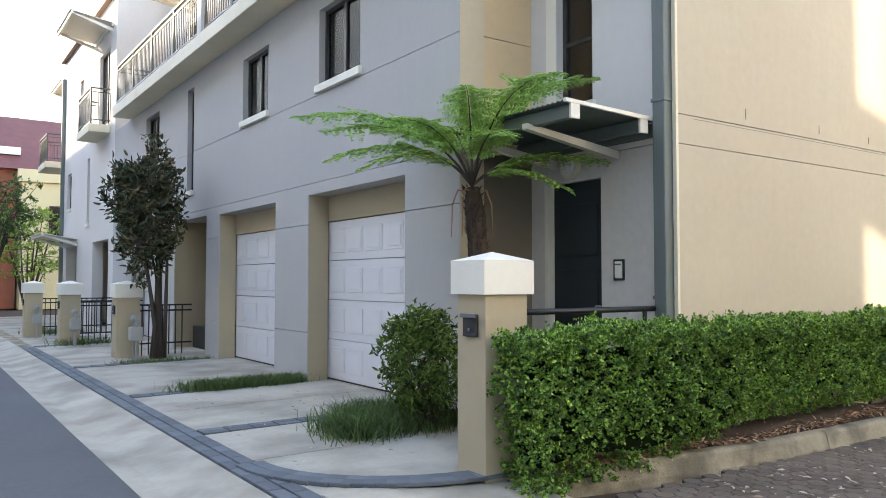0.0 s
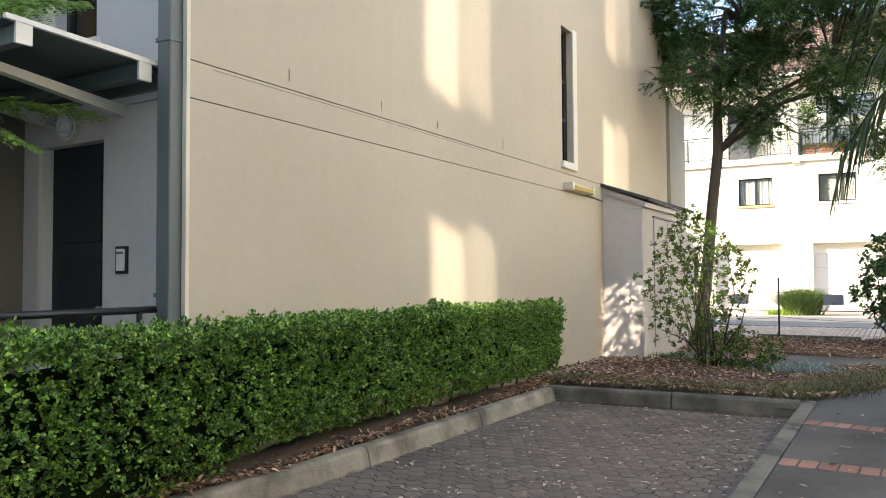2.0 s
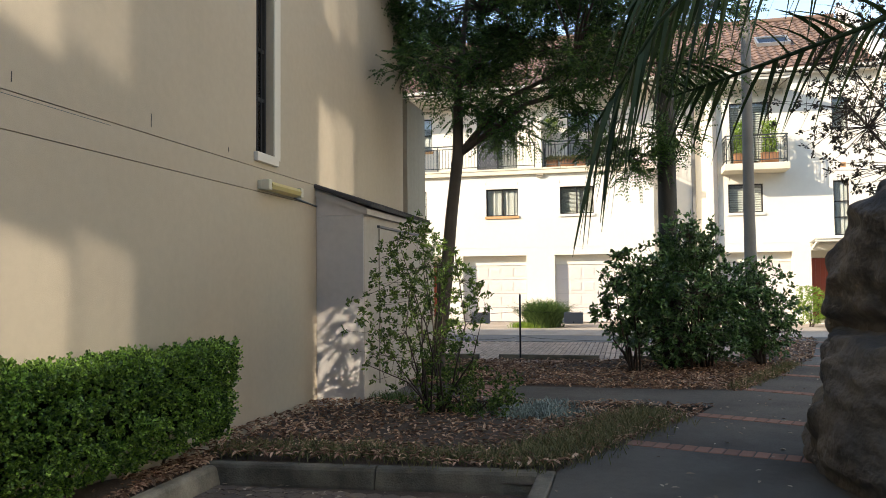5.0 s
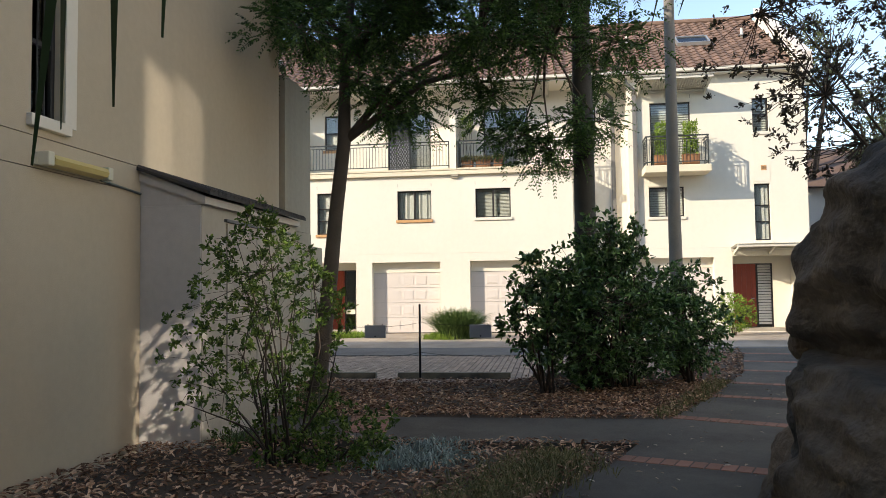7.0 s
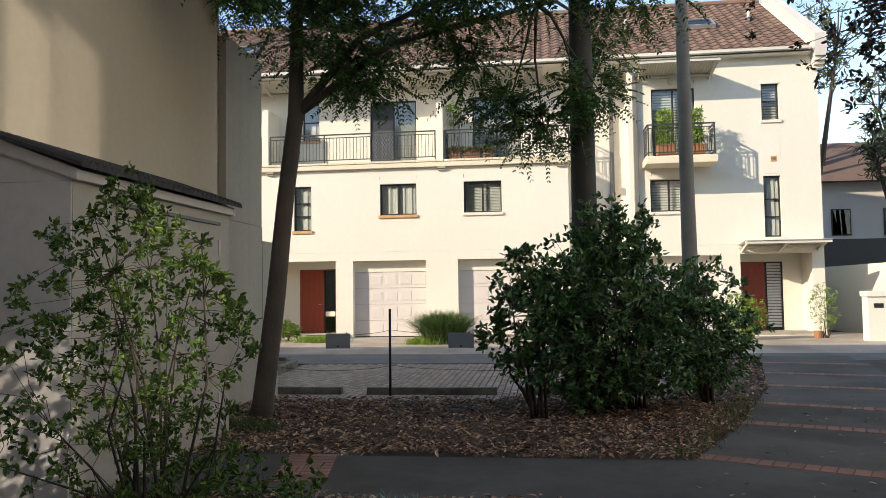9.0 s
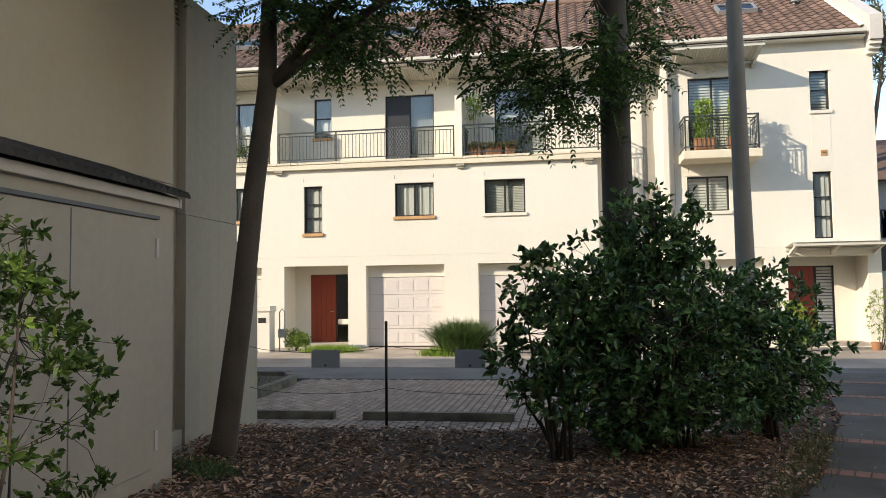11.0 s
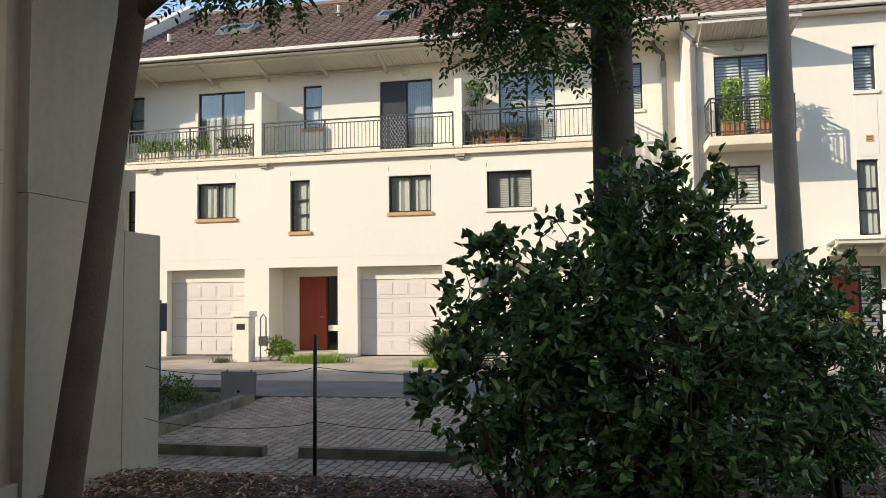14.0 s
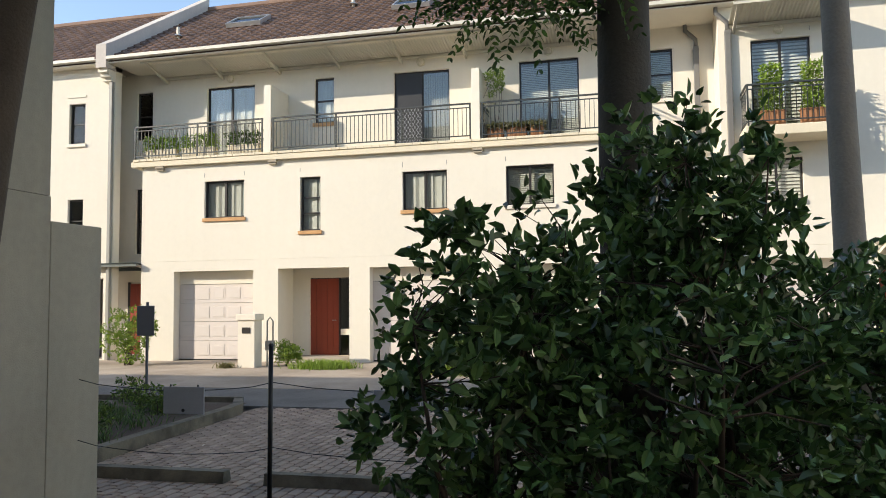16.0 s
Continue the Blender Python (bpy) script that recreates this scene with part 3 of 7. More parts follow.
def garage_door(X, y0, y1, z0, z1, material, label, lintel):
    """A sectional door: four panels with raised fields, under a lintel board."""
    d = thing("garage_door", (X, (y0 + y1) / 2, z0), label, "garage door")
    h = (z1 - z0) / 4
    for i in range(4):
        b = bmesh.new()
        za, zb = z0 + i * h, z0 + (i + 1) * h - 0.008
        bx(b, X, X + 0.04, y0, y1, za, zb, 0.004)
        n = 5
        w = (y1 - y0 - 0.1) / n
        for k in range(n):
            a = y0 + 0.05 + k * w + 0.04
            ya, yb, zc, zd = a, a + w - 0.08, za + 0.1, zb - 0.1
            bx(b, X - 0.009, X + 0.004, ya, yb, zc, zd, 0.006)
            bx(b, X - 0.013, X - 0.005, ya + 0.045, yb - 0.045, zc + 0.04, zd - 0.04, 0.004)
        part("panel", b, material, d)
    part("rubber_seal", box(X, X + 0.04, y0, y1, z0 - 0.02, z0 - 0.001), M_BLACK, d, "black rubber bottom seal")
    COUNT["door"] += 1
    part("door_lintel", box(X - 0.02, X + 0.06, y0, y1, z1 + 0.004, z1 + 0.36), lintel, d, "rendered lintel board above the door")
    return d


for y0, y1 in ((7.16, 9.64), (10.78, 13.28), (17.2, 19.7)):
    garage_door(NF + 0.32, y0 - 0.03, y1 + 0.03, 0.14, 2.27, M_GARW, "white sectional garage door with moulded panels, shut", M_TANGREY)
    part("pavement", box(NF + 0.301, NF + 0.9, y0 + 0.01, y1 - 0.01, -0.2, 0.118), M_CONC, None, "concrete garage threshold", category="pavement", kind="structure")
# recess sides of the garage openings, in a browner paint
for y0, y1, z1 in ((7.16, 9.64, 2.62), (10.78, 13.28, 2.62), (14.0, 16.02, 2.65)):
    part("trim", box(NF + 0.01, NF + 0.299, y1 - 0.006, y1 - 0.002, 0.1, z1), M_TANGREY, None, "taupe painted reveal of the opening", category="trim", kind="structure")
    part("trim", box(NF + 0.01, NF + 0.299, y0 + 0.002, y0 + 0.006, 0.1, z1), M_TANGREY, None, "taupe painted reveal of the opening", category="trim", kind="structure")

window("x", NF, 8.2, 9.34, 4.06, 5.08, "slide", "dark framed sliding window with white sill", M_TRIM, "curtain")
window("x", NF, 11.12, 12.2, 4.06, 5.08, "slide", "dark framed sliding window with white sill", M_TRIM, "curtain")
window("x", NF, 14.85, 15.25, 3.2, 5.2, "triple", "tall narrow dark framed window", M_TRIM, "")
window("x", NF, 17.35, 18.5, 4.06, 5.2, "slide", "dark framed sliding window in sunlight", M_TRIM, "curtain")
window("x", ND, 5.25, 5.75, 3.2, 5.2, "triple", "tall dark framed window above the canopy", M_TRIM, "curtain")
part("trim", box(ND - 0.006, ND - 0.001, 5.755, 5.9, 2.98, 5.3), M_TRIM, None, "white painted band beside the tall window", category="trim", kind="structure")
wside = window("y", SW, 12.02, 12.44, 3.06, 5.0, "triple", "tall dark framed window in the tan side wall", M_TRIM, "")
part("trim", box(12.445, 12.60, SW - 0.012, SW - 0.001, 3.04, 5.05), M_TRIM, None, "white painted window surround", category="trim", kind="structure")
bars = bmesh.new()
for k in range(4):
    tube(bars, [(12.09 + k * 0.093, SW + 0.07, 3.1), (12.09 + k * 0.093, SW + 0.07, 4.96)], 0.007, 6)
part("security_bars", bars, M_FRAME, wside, "thin black security bars")
for y0, y1, z0, z1, st in ((22.6, 24.0, 5.8, 7.95, "slide"), (26.5, 27.1, 6.2, 7.9, "hung"), (28.4, 29.2, 3.9, 5.1, "slide"), (25.2, 25.6, 3.2, 5.2, "triple")):
    window("x", NF, y0, y1, z0, z1, st, "dark framed window of the next townhouse", M_TRIM, "curtain")
for y0 in (8.0, 12.6, 18.0):
    window("x", NF + 1.3, y0, y0 + 1.6, 5.8, 7.95, "slide", "dark framed sliding balcony door", None, "curtain", "sliding door")

# front door, canopy and fittings of the near house
COUNT["door"] += 1
fd = thing("front_door", (ND, 5.54, 0.2), "black front door in a white jamb, shut", "door")
part("door_leaf", box(ND + 0.08, ND + 0.125, 5.152, 5.882, 0.2, 2.438, 0.003), M_DARKDOOR, fd)
for zz in (0.4, 1.05, 1.7):
    part("door_panel", box(ND + 0.07, ND + 0.081, 5.27, 5.81, zz, zz + 0.52, 0.004), M_DARKDOOR, fd)
tk = bmesh.new(); tube(tk, [(ND + 0.08, 5.25, 1.2), (ND + 0.03, 5.25, 1.2)], 0.025, 12); part("door_knob", tk, M_ALU, fd)
part("door_jamb", box(ND - 0.012, ND + 0.2, 5.884, 5.928, 0.2, 2.436), M_TRIM, fd, "white painted jamb")
part("step", box(NF + 0.35, ND, SW + 0.1, 6.138, -0.1, 0.2, 0.01), M_CONC, None, "concrete entry step", category="step", kind="structure")


def corrugated(bm, x0, z0, x1, z1, y0, y1, pitch=0.085, amp=0.012):
    n = int((y1 - y0) / pitch * 4)
    up, lo = [], []
    for i in range(n + 1):
        y = y0 + (y1 - y0) * i / n
        a = amp * math.sin(i * math.pi / 2)
        up.append((bm.verts.new((x0, y, z0 + a)), bm.verts.new((x1, y, z1 + a))))
        lo.append((bm.verts.new((x0, y, z0 + a - 0.006)), bm.verts.new((x1, y, z1 + a - 0.006))))
    for i in range(n):
        bm.faces.new((up[i][0], up[i + 1][0], up[i + 1][1], up[i][1]))
        bm.faces.new((lo[i][0], lo[i][1], lo[i + 1][1], lo[i + 1][0]))
        bm.faces.new((up[i][0], lo[i][0], lo[i + 1][0], up[i + 1][0]))
        bm.faces.new((up[i][1], up[i + 1][1], lo[i + 1][1], lo[i][1]))
    return bm


def canopy(X, y0, y1, z, out, label, struts, sheet=M_METALSHEET, rise=0.16, arms=M_METALSHEET):
    """A sheet metal awning on a wall plate, with sloping struts."""
    c = thing("awning", (X, (y0 + y1) / 2, z), label, "awning")
    part("sheet", corrugated(bmesh.new(), X, z, X - out, z + rise, y0, y1), sheet, c)
    part("wall_plate", box(X - 0.06, X, y0, y1, z - 0.1, z - 0.02), sheet, c)
    part("front_beam", box(X - out + 0.04, X - out + 0.09, y0, y1, z + rise - 0.1, z + rise - 0.02), sheet, c)
    for k in range(struts):
        y = y0 + 0.12 + (y1 - y0 - 0.24) * k / max(1, struts - 1)
        s = bmesh.new()
        prism(s, [(X, z - 0.22), (X - out + 0.05, z + rise - 0.06), (X - out + 0.05, z + rise - 0.015), (X, z - 0.12)], "y", y - 0.03, y + 0.03)
        part("strut", s, arms, c)
    return c


can = thing("awning", (ND, 5.3, 2.8), "dark steel door canopy on pale tapered brackets", "awning")
part("sheet", corrugated(bmesh.new(), ND - 0.01, 2.86, ND - 1.12, 2.9, 4.47, 6.1, 0.06, 0.006), M_PIPE, can)
for y in (4.44, 6.1):
    e = bmesh.new()
    prism(e, [(ND - 0.02, 2.845), (ND - 1.13, 2.885), (ND - 1.13, 2.915), (ND - 0.02, 2.878)], "y", y, y + 0.03)
    part("verge_trim", e, M_TRIM, can)
for x, z in ((ND - 1.02, 2.77), (ND - 0.2, 2.74)):
    part("purlin", box(x - 0.035, x + 0.035, 4.47, 6.1, z, z + 0.11, 0.004), M_PIPE, can)
    part("purlin_end", box(x - 0.05, x + 0.05, 4.445, 4.468, z - 0.01, z + 0.12, 0.003), M_TRIM, can)
for y in (4.95, 5.75):
    e = bmesh.new()
    prism(e, [(ND, 2.58), (ND, 2.66), (ND - 1.12, 2.79), (ND - 1.12, 2.74)], "y", y - 0.035, y + 0.035)
    part("bracket", e, M_METALSHEET, can)
part("wall_plate", box(ND - 0.04, ND - 0.001, 4.47, 6.1, 2.72, 2.84), M_PIPE, can)


def bulkhead(axis, at, label):
    """A round wall light with a wire guard."""
    l = thing("wall_light", at, label, "wall light")
    x, y, z = at
    b = bmesh.new(); tube(b, [(x, y, z), (x - 0.05, y, z)], [0.13, 0.12], 24); part("base_ring", b, M_PLASTIC, l)
    b = bmesh.new(); bmesh.ops.create_uvsphere(b, u_segments=20, v_segments=10, radius=0.1)
    bmesh.ops.scale(b, verts=b.verts, vec=(0.5, 1, 1)); bmesh.ops.translate(b, verts=b.verts, vec=(x - 0.05, y, z))
    part("diffuser", b, M_TRIM, l, smooth=True)
    for a in (0, 60, 120):
        b = bmesh.new()
        ca, sa = math.cos(radians(a)), math.sin(radians(a))
        tube(b, [(x - 0.05, y + ca * 0.12, z + sa * 0.12), (x - 0.12, y + ca * 0.06, z + sa * 0.06), (x - 0.12, y - ca * 0.06, z - sa * 0.06), (x - 0.05, y - ca * 0.12, z - sa * 0.12)], 0.006, 6)
        part("guard_wire", b, M_PLASTIC, l)
    return l


ic = thing("intercom", (ND, 4.94, 1.47), "small pale intercom panel on the wall", "intercom")
part("backplate", box(ND - 0.02, ND, 4.86, 4.985, 1.46, 1.655, 0.005), M_BLACK, ic)
part("faceplate", box(ND - 0.035, ND - 0.02, 4.872, 4.955, 1.48, 1.635, 0.004), M_TRIM, ic)
for k in range(4):
    part("button", box(ND - 0.04, ND - 0.035, 4.878 + 0.019 * k, 4.891 + 0.019 * k, 1.6, 1.615), M_PLATE, ic)


def downpipe(x, y, z0, z1, label, material, square=0.1):
    p = thing("downpipe", (x, y, z0), label, "downpipe")
    part("pipe", box(x - square, x, y - square / 2, y + square / 2, z0, z1, 0.012), material, p)
    for z in np.arange(z0 + 1.3, z1, 1.7):
        part("bracket", box(x - square - 0.006, x + 0.0, y - square / 2 - 0.008, y + square / 2 + 0.008, z, z + 0.03), material, p)
    return p


downpipe(ND, 4.355, 0.0, 9.6, "square slate green downpipe at the wall corner", M_PIPE, 0.13)
downpipe(NF, 29.9, 0.0, 8.6, "dark downpipe at the end of the block", M_PIPE, 0.12)

bl = thing("bulkhead_light", (ND, 5.54, 2.575), "round caged bulkhead light above the front door", "wall light")
b = bmesh.new(); tube(b, [(ND, 5.54, 2.575), (ND - 0.045, 5.54, 2.575)], [0.125, 0.12], 24); part("base", b, M_PIPEC, bl, smooth=False)
b = bmesh.new(); tube(b, [(ND - 0.045, 5.54, 2.575), (ND - 0.07, 5.54, 2.575), (ND - 0.09, 5.54, 2.575)], [0.1, 0.085, 0.04], 20); part("diffuser", b, M_CURTAIN, bl, "pale glass diffuser", True)
for k in range(-1, 2):
    b = bmesh.new(); tube(b, [(ND - 0.04, 5.54 - 0.11, 2.575 + 0.06 * k), (ND - 0.1, 5.54, 2.575 + 0.06 * k), (ND - 0.04, 5.54 + 0.11, 2.575 + 0.06 * k)], 0.006, 6); part("cage_bar", b, M_PIPEC, bl)
b = bmesh.new(); tube(b, [(ND - 0.04, 5.54, 2.465), (ND - 0.105, 5.54, 2.575), (ND - 0.04, 5.54, 2.685)], 0.006, 6); part("cage_bar", b, M_PIPEC, bl)

rl = thing("handrail", (4.6, 4.48, 0.2), "black tubular steel entry railing", "railing")
for z in (1.22, 1.06, 0.5):
    b = bmesh.new(); tube(b, [(3.66, 4.42, z), (ND - 0.08, 4.42, z)], 0.024 if z > 1.2 else 0.017, 10); part("rail", b, M_BLACK, rl, smooth=True)
b = bmesh.new(); tube(b, [(ND - 0.1, 4.42, 1.22), (ND - 0.05, 4.42, 1.2), (ND - 0.03, 4.42, 1.1)], 0.024, 10); part("rail_end", b, M_BLACK, rl, smooth=True)
b = bmesh.new(); tube(b, [(ND - 0.25, 4.42, 1.22), (ND - 0.25, 4.42, 0.2)], 0.02, 8); part("post", b, M_BLACK, rl)


def gate_pillar(x, y, h, label, group="", w=0.4, d=0.38, mailbox=True):
    p = thing("letterbox_pillar", (x, y, 0), label, "pillar", group)
    part("shaft", box(x - w / 2, x + w / 2, y - d / 2, y + d / 2, -0.02, h - 0.26, 0.006), M_TANGREY, p)
    c = bmesh.new()
    o = 0.035
    prism(c, [(x - w / 2 - o, h - 0.26), (x + w / 2 + o, h - 0.26), (x + w / 2 + o, h - 0.02), (x - w / 2 - o, h - 0.02)], "y", y - d / 2 - o, y + d / 2 + o)
    ap = c.verts.new((x, y, h + 0.045))
    ring = [c.verts.new((x + sx * (w / 2 + o), y + sy * (d / 2 + o), h - 0.02)) for sx, sy in ((-1, -1), (1, -1), (1, 1), (-1, 1))]
    for i in range(4):
        c.faces.new((ring[i], ring[(i + 1) % 4], ap))
    part("cap", c, M_TRIM, p, "pale pyramid cap")
    if mailbox:
        mb = part("letterbox", box(x - w / 2 - 0.025, x - w / 2, y - 0.09, y + 0.07, h - 0.56, h - 0.4, 0.006), M_BLACK, p, "small black letter slot")
        part("flap", box(x - w / 2 - 0.045, x - w / 2 - 0.025, y - 0.1, y + 0.08, h - 0.425, h - 0.395, 0.006), M_PLATE, mb)
        part("lock", box(x - w / 2 - 0.03, x - w / 2 - 0.024, y - 0.02, y + 0.0, h - 0.52, h - 0.5), M_ALU, mb)
    return p


gate_pillar(3.475, 4.395, 1.62, "taupe rendered letterbox pillar with pale pyramid cap", w=0.38, d=0.33)
for x, y in ((3.25, 14.75), (2.9, 18.5), (2.56, 21.6)):
    gate_pillar(x, y, 1.42, "taupe rendered letterbox pillar along the driveways", "pillars along the street")
    mt = thing("gas_meter", (x + 0.05, y - 0.62, 0.08), "grey gas meter on pipes beside a pillar", "meter", "gas meters")
    part("casing", box(x - 0.07, x + 0.13, y - 0.72, y - 0.48, 0.42, 0.66, 0.02), M_STEELWHITE, mt)
    for s in (-0.68, -0.52):
        b = bmesh.new(); tube(b, [(x + 0.03, y + s, 0.08), (x + 0.03, y + s, 0.78)], 0.022, 8); part("pipe", b, M_STEELWHITE, mt)
    b = bmesh.new(); bmesh.ops.create_uvsphere(b, u_segments=12, v_segments=8, radius=0.07); bmesh.ops.translate(b, verts=b.verts, vec=(x + 0.03, y - 0.52, 0.8)); part("regulator", b, M_STEELWHITE, mt, smooth=True)
    fe = thing("fence", (x + 0.6, y, 0.08), "low black steel fence between pillar and house", "fence", "street fences")
    for z in (1.0, 0.9, 0.3):
        part("rail", box(x + 0.19, NF - 0.02, y - 0.015, y + 0.015, z, z + 0.03), M_BLACK, fe)
    for k in range(int((NF - x - 0.3) / 0.12)):
        part("picket", box(x + 0.27 + k * 0.12, x + 0.29 + k * 0.12, y - 0.01, y + 0.01, 0.08, 1.0), M_BLACK, fe)
tr = thing("planter", (NF + 0.5, 15.2, 0.11), "black rectangular planter in the porch", "planter")
part("trough", box(NF + 0.35, NF + 0.75, 14.4, 15.9, 0.1, 0.55, 0.01), M_BLACK, tr)
part("wall_porch", box(NF + 1.3, NF + 1.4, 13.9, 16.1, 0, 2.66), M_TANGREY, None, "taupe rendered back wall of a porch", category="wall", kind="structure")
part("wall_porch", box(NF + 0.301, NF + 1.3, 16.03, 16.13, 0, 2.66), M_TANGREY, None, "taupe rendered side wall of a porch", category="wall", kind="structure")
part("wall_porch", box(NF + 0.301, NF + 1.3, 13.85, 13.99, 0, 2.66), M_TANGREY, None, "taupe rendered side wall of a porch", category="wall", kind="structure")

# wall lamp and meter cupboard on the side wall
part("trim", box(5.6, 9.6, SW - 0.0025, SW - 0.0005, 2.865, 2.869), M_PIPE, None, "faint hairline crack along the wall", category="trim", kind="structure")
lt = thing("batten_light", (12.55, SW, 2.6), "yellowed fluorescent batten light on the side wall", "wall light")
part("body", box(12.05, 12.97, SW - 0.05, SW, 2.66, 2.76, 0.006), M_PLASTIC, lt)
b = bmesh.new()
prism(b, [(SW - 0.05, 2.655), (SW - 0.13, 2.67), (SW - 0.15, 2.71), (SW - 0.13, 2.745), (SW - 0.05, 2.757)], "x", 12.13, 12.89)
part("diffuser", b, M_DIFFUSER, lt)
for x in (12.05, 12.89):
    part("end_cap", box(x, x + 0.08, SW - 0.14, SW - 0.045, 2.65, 2.765, 0.01), M_PLASTIC, lt)
cd = thing("conduit", (13.6, SW, 2.6), "thin painted conduit along the wall", "conduit")
b = bmesh.new(); tube(b, [(12.97, SW - 0.015, 2.66), (13.66, SW - 0.015, 2.62)], 0.012, 8); part("pipe", b, M_PIPE, cd)

BX0, BX1, BY = 13.68, 16.53, 3.61
mc = thing("meter_cupboard", (15, 3.9, 0.1), "beige rendered meter cupboard with small tiled roof", "cupboard")
part("body", box(BX0, BX1, BY, SW - 0.001, -0.02, 2.498, 0.008), M_BOX, mc)
b = bmesh.new(); prism(b, [(BY, 2.499), (SW - 0.001, 2.499), (SW - 0.001, 2.845), (BY, 2.575)], "x", BX0, BX1); part("gable", b, M_BOX, mc)
for xa, xb in ((BX0 - 0.03, BX0 - 0.001), (BX1 + 0.001, BX1 + 0.04)):
    b = bmesh.new(); prism(b, [(BY - 0.06, 2.5), (SW - 0.001, 2.75), (SW - 0.001, 2.85), (BY - 0.06, 2.58)], "x", xa, xb); part("verge_band", b, M_BOX, mc)
part("cornice", box(BX0, BX1, BY - 0.06, BY - 0.001, 2.5, 2.58, 0.006), M_BOX, mc)
# Thin sheet over the front, a darker beige than the body.
part("front_face", box(BX0 + 0.012, BX1 - 0.002, BY - 0.005, BY - 0.0008, 0.0, 2.497), M_HATCH, mc, "thin front sheet, darker beige than the body")
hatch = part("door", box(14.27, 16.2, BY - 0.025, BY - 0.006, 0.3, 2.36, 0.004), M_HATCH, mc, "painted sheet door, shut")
part("door_seam", box(15.08, 15.092, BY - 0.028, BY - 0.026, 0.31, 2.35), M_PLATE, hatch)
part("door_trim", box(14.22, 16.24, BY - 0.04, BY - 0.002, 2.37, 2.4), M_PLATE, hatch)
for z in (0.45, 2.05):
    part("hinge", box(16.2, 16.24, BY - 0.035, BY - 0.003, z, z + 0.16), M_BOX, hatch)
def roof_tile(a):
    """One curved tile across the small roof's slope."""
    b = bmesh.new()
    rows = []
    for i in range(7):
        x = a + 0.194 * i / 6
        rise = 0.03 * abs(math.sin(math.pi * i / 3))
        rows.append([b.verts.new(p) for p in ((x, BY - 0.13, 2.585), (x, BY - 0.13, 2.615 + rise), (x, SW - 0.002, 2.885 + rise), (x, SW - 0.002, 2.85))])
    for r0, r1 in zip(rows, rows[1:]):
        for k in range(4):
            b.faces.new((r0[k], r0[(k + 1) % 4], r1[(k + 1) % 4], r1[k]))
    b.faces.new(rows[0]), b.faces.new(rows[-1])
    bmesh.ops.recalc_face_normals(b, faces=b.faces)
    return b


for i in range(15):
    part("roof_tile", roof_tile(BX0 - 0.08 + i * 0.2), M_DARKTILE, mc)

# near balcony and upper details along the street
bal = part("balcony", box(4.0, NF + 1.3, 6.2, 20.0, 5.455, 5.70, 0.01), M_SLAB, None, "painted concrete balcony slab along the street front", category="balcony", kind="structure")


def railing(X, y0, y1, z, label, ends=True, depth=1.0, step=0.115, post=1.5):
    """A balcony railing along y, with posts, two rails and square balusters."""
    r = thing("balcony_railing", (X, (y0 + y1) / 2, z), label, "railing")
    part("top_rail", box(X - 0.025, X + 0.025, y0, y1, z + 0.96, z + 1.0), M_RAIL, r)
    part("bottom_rail", box(X - 0.015, X + 0.015, y0, y1, z + 0.1, z + 0.13), M_RAIL, r)
    part("mid_rail", box(X - 0.015, X + 0.015, y0, y1, z + 0.86, z + 0.885), M_RAIL, r)
    n = max(1, round((y1 - y0) / post))
    for k in range(n + 1):
        y = y0 + 0.02 + (y1 - y0 - 0.04) * k / n
        part("post", box(X - 0.02, X + 0.02, y - 0.02, y + 0.02, z, z + 0.96), M_RAIL, r)
    m = int((y1 - y0) / step)
    for k in range(1, m):
        y = y0 + (y1 - y0) * k / m
        part("baluster", box(X - 0.008, X + 0.008, y - 0.008, y + 0.008, z + 0.13, z + 0.86), M_RAIL, r)
    if ends:
        for y in (y0, y1):
            for za, zb, h in ((0.96, 1.0, 0.02), (0.86, 0.885, 0.012), (0.1, 0.13, 0.012)):
                part("side_rail", box(X + 0.026, X + depth, y - h, y + h, z + za, z + zb), M_RAIL, r)
            q = int(depth / 0.14)
            for k in range(1, q):
                x = X + 0.03 + depth * k / q
                part("baluster", box(x - 0.008, x + 0.008, y - 0.008, y + 0.008, z + 0.13, z + 0.86), M_RAIL, r)
    return r


railing(4.1, 6.3, 13.1, 5.70, "dark steel balcony railing on the near block", False)
railing(4.1, 13.4, 19.9, 5.70, "dark steel balcony railing on the near block", True, 1.2)
part("wall_divider", box(4.03, NF + 1.299, 13.14, 13.36, 5.702, 7.6), M_LILAC, None, "pale rendered balcony divider", category="wall", kind="structure")
canopy(NF + 1.3, 14.0, 19.8, 8.5, 1.6, "grey sheet awning over the near balcony", 4)
for yb in (22.4, 30.4):
    part("balcony", box(3.9, NF if yb < 30 else 5.4, yb, yb + 1.9, 5.5, 5.72, 0.01), M_SLAB, None, "small cantilevered balcony slab", category="balcony", kind="structure")
    railing(3.96, yb + 0.04, yb + 1.86, 5.72, "dark steel railing of a small balcony", True, 0.9)
    canopy(NF if yb < 30 else 5.4, yb - 0.2, yb + 2.2, 8.5, 1.1, "small sheet metal awning over a balcony", 2)
wall("wall_front", "x", 5.4, 5.7, 30.26, 37.0, -0.1, 9.2, [(31.6, 33.0, 5.8, 7.95), (33.6, 34.4, 3.9, 5.1)], M_LILAC, None, "pale rendered wall of a farther townhouse")
canopy(NF, 27.0, 29.4, 2.8, 1.1, "small grey canopy over a porch", 2)
